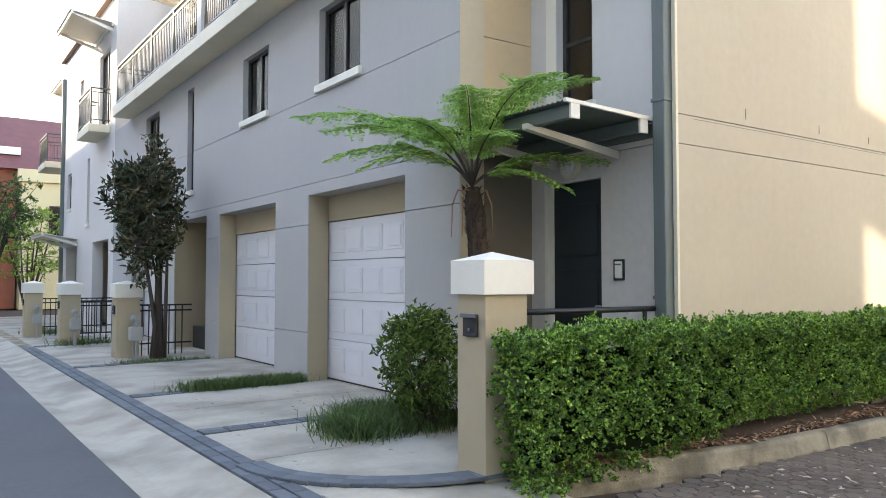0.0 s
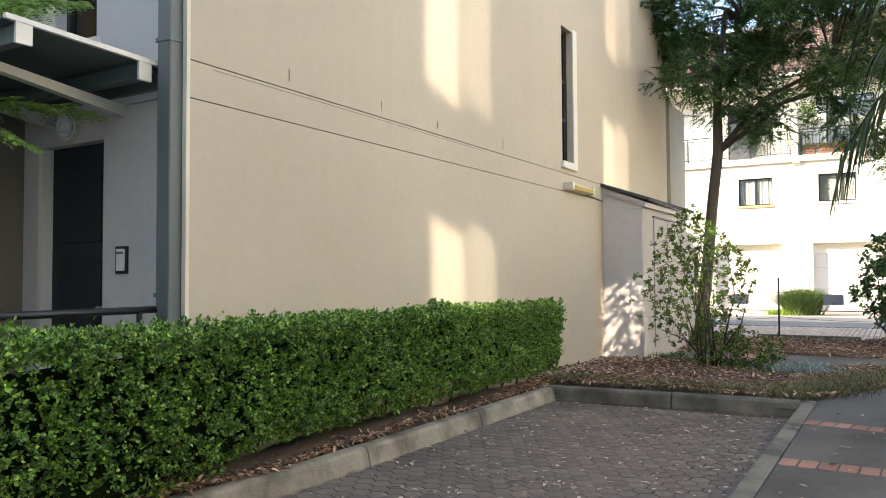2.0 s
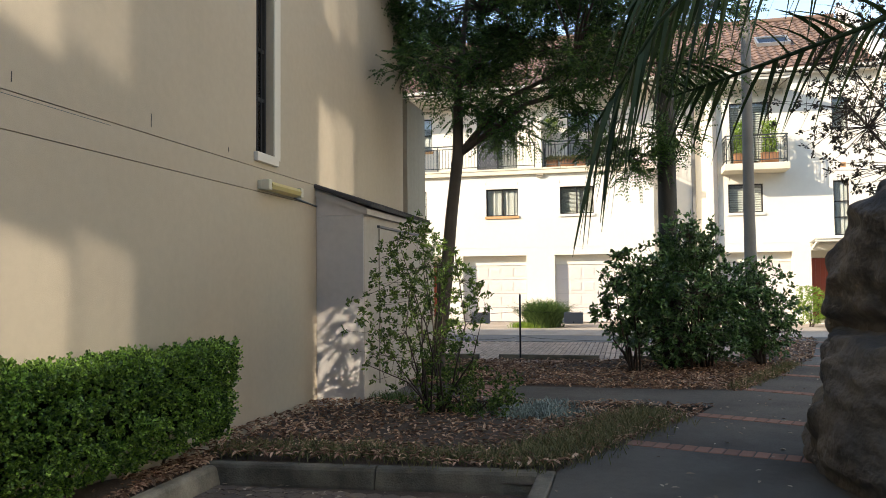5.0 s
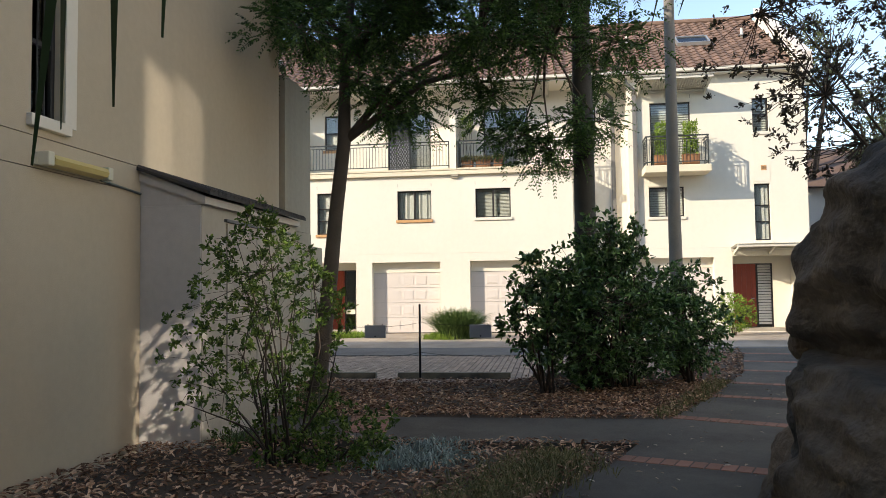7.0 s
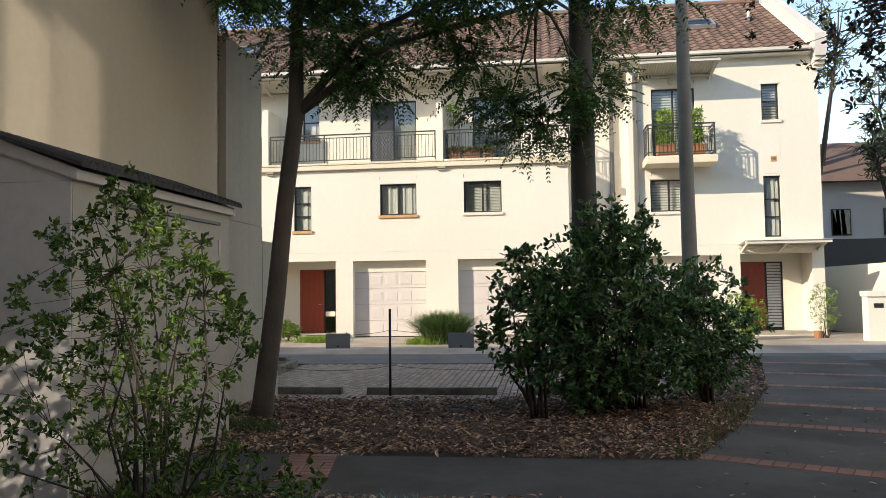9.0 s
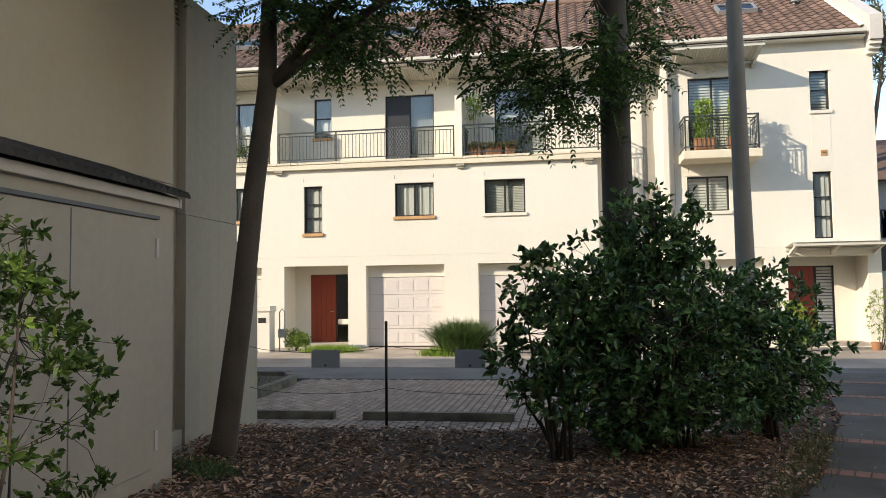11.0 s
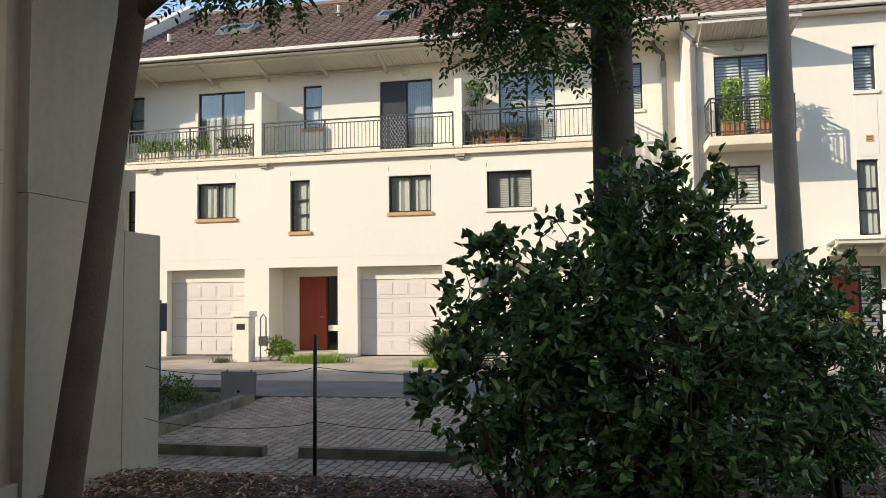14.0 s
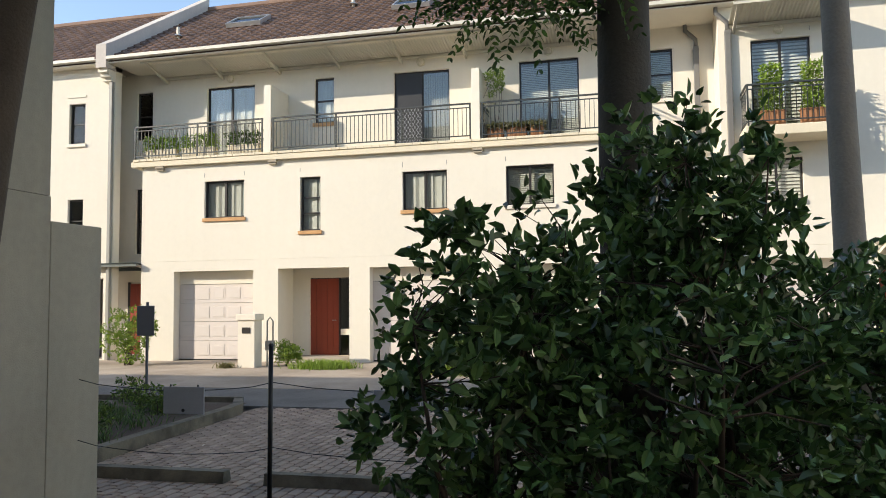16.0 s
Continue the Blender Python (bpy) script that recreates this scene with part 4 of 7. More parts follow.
rf = bmesh.new(); prism(rf, [(NF - 0.15, 9.2), (NF - 0.15, 9.32), (12, 13.4), (18, 9.3)], "y", 21.8, 30.2); part("roof", rf, M_TILEJ, None, "brown pitched roof of the next townhouse", category="roof", kind="structure")

# ---- far townhouse block ----
FX = 33.75
X2 = 34.85     # set-back upper wall
low_holes = [(10.02, 12.53, 0.08, 2.65), (7.14, 9.25, 0.1, 2.67), (4.07, 6.55, 0.08, 2.65), (0.5, 3.0, 0.08, 2.65),
             (10.31, 11.57, 4.17, 5.24), (7.98, 8.59, 3.71, 5.22), (4.36, 5.6, 4.17, 5.22), (1.52, 2.77, 4.19, 5.23)]
banded("wall_far", "x", FX, FX + 0.3, -0.66, 13.62, (-0.1, 2.95, 5.74), low_holes, M_CREAM, "cream rendered lower front of the sunlit townhouses", 0.003)
for y in (-0.66, 13.37):
    part("wall_far", box(FX + 0.3, X2, y, y + 0.25, -0.1, 5.74), M_CREAM, None, "cream rendered side of the lower front", category="wall", kind="structure")
up_holes = [(14.06, 14.62, 6.85, 8.35), (10.56, 12.17, 5.98, 8.33), (8.01, 8.62, 7.0, 8.34), (4.52, 6.16, 5.98, 8.31), (0.89, 2.53, 5.98, 8.33), (-1.57, -0.97, 7.0, 8.35),
            (14.3, 14.62, 3.28, 5.3), (-1.46, -1.08, 3.28, 5.3)]
wall("wall_far_upper", "x", X2, X2 + 0.3, -2.6, 15.4, -0.1, 9.4, up_holes + [(0.0, 13.2, -0.2, 2.64)], M_CREAM, None, "cream rendered set-back upper wall")
right_holes = [(-5.35, -2.85, 0.08, 2.63), (-8.1, -5.95, 0.1, 2.66), (-4.43, -3.25, 4.05, 5.08), (-4.71, -3.35, 5.78, 8.02), (-7.28, -6.75, 6.88, 8.08), (-7.24, -6.73, 3.17, 5.1)]
banded("wall_far", "x", FX, FX + 0.3, -8.46, -2.6, (-0.1, 2.95, 9.2), right_holes, M_CREAM, "cream rendered front of the end townhouse", 0.003)
part("wall_far", box(FX + 0.3, X2, -2.85, -2.6, -0.1, 9.2), M_CREAM, None, "cream rendered side of the end townhouse", category="wall", kind="structure")
wall("wall_far", "x", FX, FX + 0.3, 14.6, 24.0, -0.1, 9.0, [(15.63, 16.2, 6.6, 7.84), (15.65, 16.19, 3.2, 4.9), (14.9, 16.6, 0.1, 2.5)], M_CREAM, None, "cream rendered front of the neighbouring townhouse")
wall("wall_far_side", "y", -8.46, -8.2, FX + 0.3, 44, -0.1, 9.3, [], M_CREAM, None, "cream rendered gable wall")
gb = bmesh.new(); prism(gb, [(FX - 0.05, 9.3), (39.0, 12.5), (44, 9.3)], "y", -8.46, -8.2); part("wall_far_side", gb, M_CREAM, None, "cream rendered gable top", category="wall", kind="structure")
part("wall_far_back", box(43.7, 44, -8.2, 24, -0.1, 9.0), M_CREAM, None, "cream rendered back wall", category="wall", kind="structure")
part("floor", box(FX + 0.3, X2 + 0.299, -0.4, 13.36, 2.70, 2.84), M_ROOM, None, "inner floor slab of the far houses", category="floor", kind="structure")
part("wall_inner", box(FX + 3.5, FX + 3.65, -8.2, 24, -0.1, 9.0), M_ROOM, None, "plain inner wall of the far houses", category="wall", kind="structure")
for z in (2.70, 5.76, 9.0):
    part("floor", box(X2 + 0.3, FX + 9.9, -8.2, 24, z, z + 0.14), M_ROOM, None, "inner floor slab of the far houses", category="floor", kind="structure")
part("pavement", box(30.2, FX + 1.5, -20, 30, -0.3, 0.085), M_APRON, None, "sunlit warm concrete apron before the far garages", category="pavement", kind="structure")

SILL = M_SILLO
for X, y0, y1, z0, z1, st, ins, sill in (
        (X2, 14.06, 14.62, 6.85, 8.35, "hung", "curtain", None), (X2, 8.01, 8.62, 7.0, 8.34, "hung", "curtain", SILL), (X2, -1.57, -0.97, 7.0, 8.35, "hung", "blind", M_TRIM),
        (X2, 14.3, 14.62, 3.28, 5.3, "hung", "", M_TRIM), (FX, 10.31, 11.57, 4.17, 5.24, "slide", "curtain", SILL), (FX, 7.98, 8.59, 3.71, 5.22, "triple", "curtain", SILL),
        (FX, 4.36, 5.6, 4.17, 5.22, "slide", "curtain", SILL), (FX, 1.52, 2.77, 4.19, 5.23, "slide", "blind", M_TRIM), (X2, -1.46, -1.08, 3.28, 5.3, "triple", "", M_TRIM),
        (FX, -4.43, -3.25, 4.05, 5.08, "slide", "shutter", M_TRIM), (FX, -7.28, -6.75, 6.88, 8.08, "hung", "shutter", M_TRIM), (FX, -7.24, -6.73, 3.17, 5.1, "triple", "curtain", M_TRIM),
        (FX, 15.63, 16.2, 6.6, 7.84, "hung", "blind", M_TRIM), (FX, 15.65, 16.19, 3.2, 4.9, "triple", "curtain", M_TRIM)):
    lab = {"curtain": "dark framed window with pale curtains", "blind": "dark framed window with slatted blind", "shutter": "dark framed window with white shutters", "": "narrow dark framed window"}[ins]
    window("x", X, y0, y1, z0, z1, st, lab + (" and orange brick sill" if sill is SILL else " and pale sill" if sill else ""), sill, ins)
for X, y0, y1, z0, z1, ins in ((X2, 10.56, 12.17, 5.98, 8.33, "curtain"), (X2, 4.52, 6.16, 5.98, 8.31, "mesh"), (X2, 0.89, 2.53, 5.98, 8.33, "blind"), (FX, -4.71, -3.35, 5.78, 8.02, "shutter")):
    window("x", X, y0, y1, z0, z1, "slide", "dark framed sliding balcony door", None, ins, "sliding door")
for y0, y1 in ((10.02, 12.53), (4.07, 6.55), (0.5, 3.0), (-5.35, -2.85)):
    garage_door(FX + 0.32, y0 - 0.03, y1 + 0.03, 0.12, 2.28, M_GARC, "cream sectional garage door with moulded panels, shut", M_CREAM)
# small raised heads over the openings
for y, z in ((11.57, 5.36), (10.31, 5.36), (8.59, 5.36), (5.6, 5.36), (4.36, 5.36), (2.77, 5.36), (-3.3, 5.22), (-4.7, 8.15)):
    part("trim", box(FX - 0.004, FX - 0.0005, y - 0.006, y + 0.006, z, z + 0.12), M_PLATE, None, "dark hairline tie mark on the wall", category="trim", kind="structure")
for y0, y1 in ((-3.2, -4.48), (15.6, 16.24), (-6.7, -7.3)):
    a, b = sorted((y0, y1))
    part("trim", box(FX - 0.02, FX - 0.001, a, b, 5.1 if a < 0 and a > -5 else 8.03, 5.16 if a < 0 and a > -5 else 8.1), M_CREAM, None, "raised cream window head", category="trim", kind="structure")


def porch(X, y0, y1, z1, door0, door1, side0, side1, number, canopied):
    """A recessed porch: side and back walls, a red door with a sidelight, a step."""
    d = 1.0
    wall("wall_porch", "x", X + d, X + d + 0.15, y0 - 0.15, y1 + 0.15, 0, z1 + 0.04, [(min(door0, side0), max(door1, side1), 0.2, 2.42)], M_CREAM, None, "cream rendered back wall of a porch")
    for a in (y0 - 0.15, y1 + 0.0):
        part("wall_porch", box(X + 0.301, X + d, a, a + 0.15, 0, z1 + 0.04), M_CREAM, None, "cream rendered side wall of a porch", category="wall", kind="structure")
    part("step", box(X + 0.05, X + d, y0, y1, 0.0, 0.2, 0.01), M_CONC, None, "concrete porch step", category="step", kind="structure")
    dr = thing("front_door", (X + d, (door0 + door1) / 2, 0.2), "red brown painted front door with vertical boards, shut", "door", "front doors")
    n = 5
    w = (door1 - door0) / n
    for k in range(n):
        part("board", box(X + d + 0.05, X + d + 0.09, door0 + k * w + 0.002, door0 + (k + 1) * w - 0.002, 0.21, 2.4, 0.003), M_REDDOOR, dr)
    b = bmesh.new(); hy = min(door0, door1) + 0.08; tube(b, [(X + d + 0.05, hy, 1.2), (X + d, hy, 1.2), (X + d, hy + 0.1, 1.2)], 0.012, 8); part("handle", b, M_ALU, dr)
    f = bmesh.new()
    for a, c in ((side0, side0 + 0.05), (side1 - 0.05, side1)):
        bx(f, X + d + 0.04, X + d + 0.1, a, c, 0.2, 2.42)
    bx(f, X + d + 0.04, X + d + 0.1, min(door0, side0), max(door1, side1), 2.402, 2.46)
    bx(f, X + d + 0.04, X + d + 0.1, max(door1, side1) - 0.001, max(door1, side1) + 0.05, 0.2, 2.46)
    part("sidelight_frame", f, M_FRAME, dr)
    if canopied:
        for k in range(22):
            s = bmesh.new()
            z = 0.3 + k * 0.095
            prism(s, [(X + d + 0.05, z), (X + d + 0.09, z + 0.075), (X + d + 0.096, z + 0.075), (X + d + 0.056, z)], "y", side0 + 0.05, side1 - 0.05)
            part("louvre", s, M_BLIND, dr)
        part("sidelight_back", box(X + d + 0.1, X + d + 0.11, side0, side1, 0.2, 2.42), M_FRAME, dr)
    else:
        pg = part("sidelight", box(X + d + 0.06, X + d + 0.066, side0 + 0.05, side1 - 0.05, 0.25, 2.38), M_GLASS, dr)
        pg.visible_shadow = False
        part("sidelight_bar", box(X + d + 0.05, X + d + 0.08, side0 + 0.05, side1 - 0.05, 0.78, 0.95), M_TRIM, dr)
    return dr


porch(FX, 7.14, 9.25, 2.67, 7.86, 8.72, 7.4, 7.85, 1, False)
porch(FX, -8.1, -5.95, 2.66, -6.95, -6.15, -7.5, -6.96, 2, True)
canopy(FX, -8.4, -5.9, 2.92, 0.95, "pale sheet metal canopy over the porch", 3, M_METALSHEET, 0.1)
canopy(X2, 13.64, 15.3, 2.85, 1.35, "brown sheet canopy over a recessed porch", 2, M_PIPE, 0.08)
nd = thing("front_door", (X2, 14.3, 0.2), "dark red front door in the recessed entry, shut", "door", "front doors")
for k in range(4):
    part("board", box(X2 - 0.05, X2 - 0.01, 13.85 + k * 0.22, 14.065 + k * 0.22, 0.2, 2.35, 0.003), M_REDDOOR, nd)
part("door_frame", box(X2 - 0.04, X2 - 0.001, 14.74, 14.82, 0.2, 2.4), M_FRAME, nd)
part("step", box(FX + 0.6, X2 - 0.06, 13.63, 15.3, 0.0, 0.2, 0.01), M_CONC, None, "concrete porch step", category="step", kind="structure")
bulkhead("x", (X2, 11.37, 8.56), "round caged wall light above the balcony door")
bulkhead("x", (X2, 5.35, 8.56), "round caged wall light above the balcony door")
bulkhead("x", (X2, 1.71, 8.56), "round caged wall light above the balcony door")
bulkhead("x", (FX, -4.0, 8.25), "round caged wall light above the balcony door")

# long balcony, dividers and rails
part("balcony", box(33.62, X2 - 0.001, -0.78, 13.92, 5.745, 5.89, 0.01), M_SLAB, None, "cream balcony slab with stained edge", category="balcony", kind="structure")
edge = part("balcony", box(33.63, X2 - 0.001, -0.78, 13.92, 5.892, 5.91), M_SLAB, None, "tiled balcony edge course", category="balcony", kind="structure")
for k in range(64):
    y = -0.76 + k * 0.232
    if y < 13.75:
        part("edge_tile", box(33.60, 33.67, y, y + 0.224, 5.911, 5.975, 0.004), M_SLAB, edge)
part("balcony", box(32.7, FX - 0.001, -5.16, -3.02, 5.44, 5.68, 0.02), M_SLAB, None, "cream cantilevered balcony slab", category="balcony", kind="structure")
for y in (9.57, 3.54):
    part("wall_divider", box(33.68, X2 - 0.001, y - 0.11, y + 0.11, 5.912, 7.9, 0.004), M_CREAM, None, "cream rendered balcony divider", category="wall", kind="structure")
railing(33.72, 9.72, 13.88, 5.975, "dark green steel balcony railing", False, post=1.9)
railing(33.72, 3.68, 9.42, 5.975, "dark green steel balcony railing", False, post=1.9)
railing(33.72, -0.72, 3.39, 5.975, "dark green steel balcony railing", True, 1.1, post=1.9)
railing(32.78, -5.1, -3.08, 5.68, "dark green steel railing of a small balcony", True, 0.95, post=2.0)
for y in (13.0, 9.4, 3.5, -0.4):
    cb = thing("corbel", (FX - 0.1, y, 5.6), "small moulded corbel under the balcony slab", "corbel", "balcony corbels")
    part("upper_block", box(FX - 0.12, FX, y - 0.13, y + 0.13, 5.68, 5.742), M_STAIN, cb)
    part("lower_block", box(FX - 0.08, FX, y - 0.11, y + 0.11, 5.62, 5.679), M_STAIN, cb)
canopy(X2, 0.1, 13.65, 8.76, 1.3, "long cream corrugated awning on sloping struts", 8, M_METALSHEET, 0.2)
canopy(FX, -5.3, -2.85, 8.45, 1.2, "short cream corrugated awning on sloping struts", 2, M_METALSHEET, 0.2)
for y, px, label in ((-2.16, X2, "slate grey downpipe on the far houses"), (-2.82, FX, "slate grey downpipe on the far houses")):
    dp = downpipe(px, y, 0.1, 8.3, label, M_PIPEF, 0.14)
    b = bmesh.new(); tube(b, [(px - 0.06, y, 8.3), (px - 0.06, y, 8.5), (px - 0.1, y + 0.26, 8.75), (px - 0.1, y + 0.26, 9.1)], 0.06, 10); part("offset_bend", b, M_PIPEF, dp, smooth=True)
    part("collar", box(px - 0.13, px, y - 0.075, y + 0.075, 4.4, 4.6), M_PIPEF, dp)
downpipe(FX, 14.68, 0.1, 8.9, "grey downpipe between two townhouses", M_STEELWHITE, 0.11)
vent = thing("wall_vent", (FX, -7.05, 5.6), "small square wall vent", "vent")
part("cover", box(FX - 0.025, FX - 0.009, -7.15, -6.97, 5.55, 5.72, 0.004), M_SILLO, vent)
for z in (5.59, 5.63, 5.67):
    part("slot", box(FX - 0.028, FX - 0.0245, -7.13, -6.99, z, z + 0.014), M_FRAME, vent)
part("trim", box(FX - 0.008, FX - 0.0005, -7.27, -6.74, 5.17, 6.77, 0.002), M_CREAM, None, "raised rendered panel between two windows", category="trim", kind="structure")

# roof of the far block
RS = (12.6 - 9.12) / (39.0 - 33.45)


def roof_z(x):
    return 9.12 + (x - 33.45) * RS


rfb = bmesh.new()
prism(rfb, [(33.5, roof_z(33.5) - 0.1), (39.0, 12.5), (44.6, 9.1), (44.6, 8.9), (39.0, 12.28), (33.5, roof_z(33.5) - 0.2)], "y", -8.2, 24)
roof = part("roof", rfb, M_TILEJ, None, "brown tiled pitched roof of the far townhouses", category="roof", kind="structure")
TW, TL = 0.32, 0.36
prof = [(0.0, 0.0), (0.05, 0.035), (0.11, 0.05), (0.17, 0.035), (0.22, 0.008), (0.28, 0.0), (0.325, 0.004)]
ux, uz = math.cos(math.atan(RS)), math.sin(math.atan(RS))


def tile_shape():
    v, f = [], []
    for s, lift in ((0.0, 0.035), (TL + 0.03, 0.0)):
        for y, h in prof:
            v.append((s * ux - (h + lift) * uz, y, s * uz + (h + lift) * ux))
    v += [(0.0 - 0.0 * uz, y, -0.0) for y, h in prof]
    n = len(prof)
    f += [(i, i + 1, n + i + 1, n + i) for i in range(n - 1)]
    f += [(2 * n + i, 2 * n + i + 1, i + 1, i) for i in range(n - 1)]
    return np.array(v), f


TV, TF = tile_shape()
TILE = bpy.data.meshes.new("roof_tile")
TILE.from_pydata(TV.tolist(), [], TF)
TILE.materials.append(M_TILE)
jv, jf, near_tiles = [], [], []
for row in range(20):
    x = 33.40 + row * TL * ux
    z = roof_z(x) - 0.085
    for col in range(100):
        y = -8.2 + col * TW
        if x > 38.85 or 14.55 < y < 15.0 or y > 23:
            continue
        if row < 5 and 2.6 < y < 13.9:
            near_tiles.append((x, y, z))
        else:
            base = len(jf) and len(jv) or 0
            jf += [tuple(i + base for i in q) for q in TF]
            jv += (TV + np.array((x, y, z))).tolist()
raw_mesh("roof_tiles", jv, jf, M_TILEJ, roof, kind="stuff")
for p in near_tiles[:300]:
    paver(TILE, Matrix.Translation(p), roof, "roof_tile")
rg = bmesh.new(); tube(rg, [(39.0, y, 12.58) for y in (-8.2, 0, 8, 16, 24)], 0.12, 10); part("ridge_cap", rg, M_TILEJ, roof)
for y0, y1, x in ((-8.2, 14.6, 33.42), (15.0, 24, 33.42)):
    gu = bmesh.new()
    z = roof_z(x)
    prism(gu, [(x - 0.12, z - 0.02), (x - 0.12, z - 0.11), (x, z - 0.13), (x + 0.02, z - 0.05), (x - 0.015, z - 0.05), (x - 0.03, z - 0.10), (x - 0.105, z - 0.095), (x - 0.105, z - 0.02)], "y", y0, y1)
    part("gutter", gu, M_METALSHEET, None, "cream painted eaves gutter", category="gutter", kind="structure")
    part("soffit", box(x, X2, y0, y1, z - 0.2, z - 0.17), M_TRIM, None, "painted eaves soffit", category="trim", kind="structure") 
for y0, y1 in ((14.6, 14.95), (-8.62, -8.28)):
    pw = bmesh.new()
    prism(pw, [(33.3, 8.75), (33.3, 9.45), (33.6, 9.62), (39.0, 13.0), (39.0, 12.6), (34.1, 9.3), (34.1, 8.75)], "y", y0, y1)
    part("wall_parapet", pw, M_BOX, None, "cream rendered parapet rising with the roof", category="wall", kind="structure")
    for k in range(3):
        part("corbel_step", box(33.38 + 0.11 * k, FX - 0.001, y0 + 0.01, y1 - 0.01, 8.63 - 0.11 * k, 8.745 - 0.11 * k, 0.012), M_CREAM, None, "stepped corbel under the parapet", category="trim", kind="structure")
for y, x in ((11.4, 36.0), (5.9, 36.1), (-5.3, 36.2)):
    sk = thing("skylight", (x, y, roof_z(x)), "grey framed skylight set in the roof tiles", "skylight", "skylights")
    m = pose(x, y, roof_z(x) + 0.08, 0, -math.degrees(math.atan(RS)), 0)
    f = bmesh.new()
    for q in ((-0.45, 0.45, -0.6, -0.54), (-0.45, 0.45, 0.54, 0.6), (-0.45, -0.39, -0.54, 0.54), (0.39, 0.45, -0.54, 0.54)):
        bx(f, *q, -0.08, 0.06)
    bmesh.ops.transform(f, matrix=m, verts=f.verts)
    part("frame", f, M_ALU, sk)
    f = bx(bmesh.new(), -0.39, 0.39, -0.54, 0.54, 0.0, 0.02)
    bmesh.ops.transform(f, matrix=m, verts=f.verts)
    part("pane", f, M_SKYL, sk)
    f = bx(bmesh.new(), -0.39, 0.39, -0.54, 0.54, -0.07, -0.04)
    bmesh.ops.transform(f, matrix=m, verts=f.verts)
    part("blind", f, M_PLATE, sk)
for y, x in ((8.2, 37.0), (-2.9, 36.4), (13.3, 35.0), (-7.2, 36.6)):
    vp = thing("vent_pipe", (x, y, roof_z(x)), "white roof vent pipe with flashing", "vent", "roof vents")
    b = bmesh.new(); tube(b, [(x, y, roof_z(x) - 0.05), (x, y, roof_z(x) + 0.32)], 0.05, 10); part("pipe", b, M_TRIM, vp)
    b = bmesh.new(); tube(b, [(x, y, roof_z(x) + 0.02), (x, y, roof_z(x) + 0.09)], [0.16, 0.07], 10); part("flashing", b, M_ALU, vp)

# letterbox pillar, garage posts and things before the far houses
lb = thing("letterbox_pillar", (32.0, 9.2, 0.08), "cream rendered letterbox pillar with capped top", "pillar")
part("shaft", box(31.8, 32.2, 8.95, 9.42, 0.08, 1.28, 0.01), M_CREAM, lb)
part("cap", box(31.76, 32.24, 8.91, 9.46, 1.28, 1.44, 0.015), M_CREAM, lb)
part("letter_slot", box(31.785, 31.8, 9.07, 9.3, 0.95, 1.1, 0.004), M_FRAME, lb)
lb2 = thing("letterbox_pillar", (31.2, -8.9, 0.08), "cream rendered letterbox pillar beside the path", "pillar")
part("shaft", box(31.0, 31.4, -9.2, -8.6, 0.0, 1.3, 0.01), M_CREAM, lb2)
part("cap", box(30.96, 31.44, -9.24, -8.56, 1.3, 1.46, 0.015), M_CREAM, lb2)
part("letter_slot", box(30.985, 31.0, -9.0, -8.75, 1.0, 1.12, 0.004), M_FRAME, lb2)
gm = thing("gas_meter", (32.2, 8.7, 0.08), "grey gas meter with looped pipes", "meter")
part("casing", box(32.1, 32.3, 8.62, 8.82, 0.5, 0.75, 0.02), M_STEELWHITE, gm)
b = bmesh.new(); tube(b, [(32.2, 8.8, 0.08), (32.2, 8.8, 1.25), (32.2, 8.72, 1.35), (32.2, 8.64, 1.25), (32.2, 8.64, 0.7)], 0.02, 8); part("pipe", b, M_STEELWHITE, gm)

# garden sheds and the house beyond the gable
part("wall_carport", box(40, 40.2, -16, -9.5, 0, 3.4), M_FRAME, None, "dark carport wall beyond the gable", category="wall", kind="structure")
part("wall_garden", box(31.5, 40, -10.4, -10.15, 0, 2.3), M_CREAM, None, "cream garden wall beside the gable", category="wall", kind="structure")
hs = thing("house", (52, -17, 0), "distant grey rendered house with brown roof", "house")
part("wall", box(48, 58, -26, -13.0, 0, 6.6), M_LILAC, hs)
b = bmesh.new(); prism(b, [(47.4, 6.6), (53, 9.4), (58.6, 6.6)], "y", -26.4, -12.6); part("roof", b, M_TILEJ, hs)
for y in (-14.6, -17.0, -19.5):
    wv = part("window", box(47.95, 48.0, y, y + 0.9, 4.0, 5.3), M_FRAME, hs)
    part("pane", box(47.93, 47.949, y + 0.06, y + 0.84, 4.06, 5.24), M_SKYL, wv)

# ---- houses at the end of the street ----
rb = thing("house", (1, 50, 0), "red brick house with red tiled roof", "house")
part("wall", box(-6, 4.6, 46, 56, 0, 7.4), M_REDBRICK, rb)
b = bmesh.new()
prism(b, [(45.4, 7.3), (51, 11.0), (56.6, 7.3)], "x", -6.5, 9.0)
part("roof", b, M_REDTILE, rb)
part("skylight", box(3.6, 4.8, 46.6, 47.6, 8.2, 8.6), M_ALU, rb)
sw_ = part("window", box(3.0, 4.2, 45.9, 46.0, 3.6, 5.2), M_FRAME, rb)
part("pane", box(3.06, 4.14, 45.88, 45.899, 3.66, 5.14), M_SKYL, sw_)
yh = thing("house", (9, 50, 0), "pale yellow rendered house behind trees", "house")
part("wall", box(4.7, 16, 45, 56, 0, 7.2), M_YELLOW, yh)
part("cornice", box(4.5, 16.1, 44.8, 45.0, 6.6, 7.25), M_YELLOW, yh)
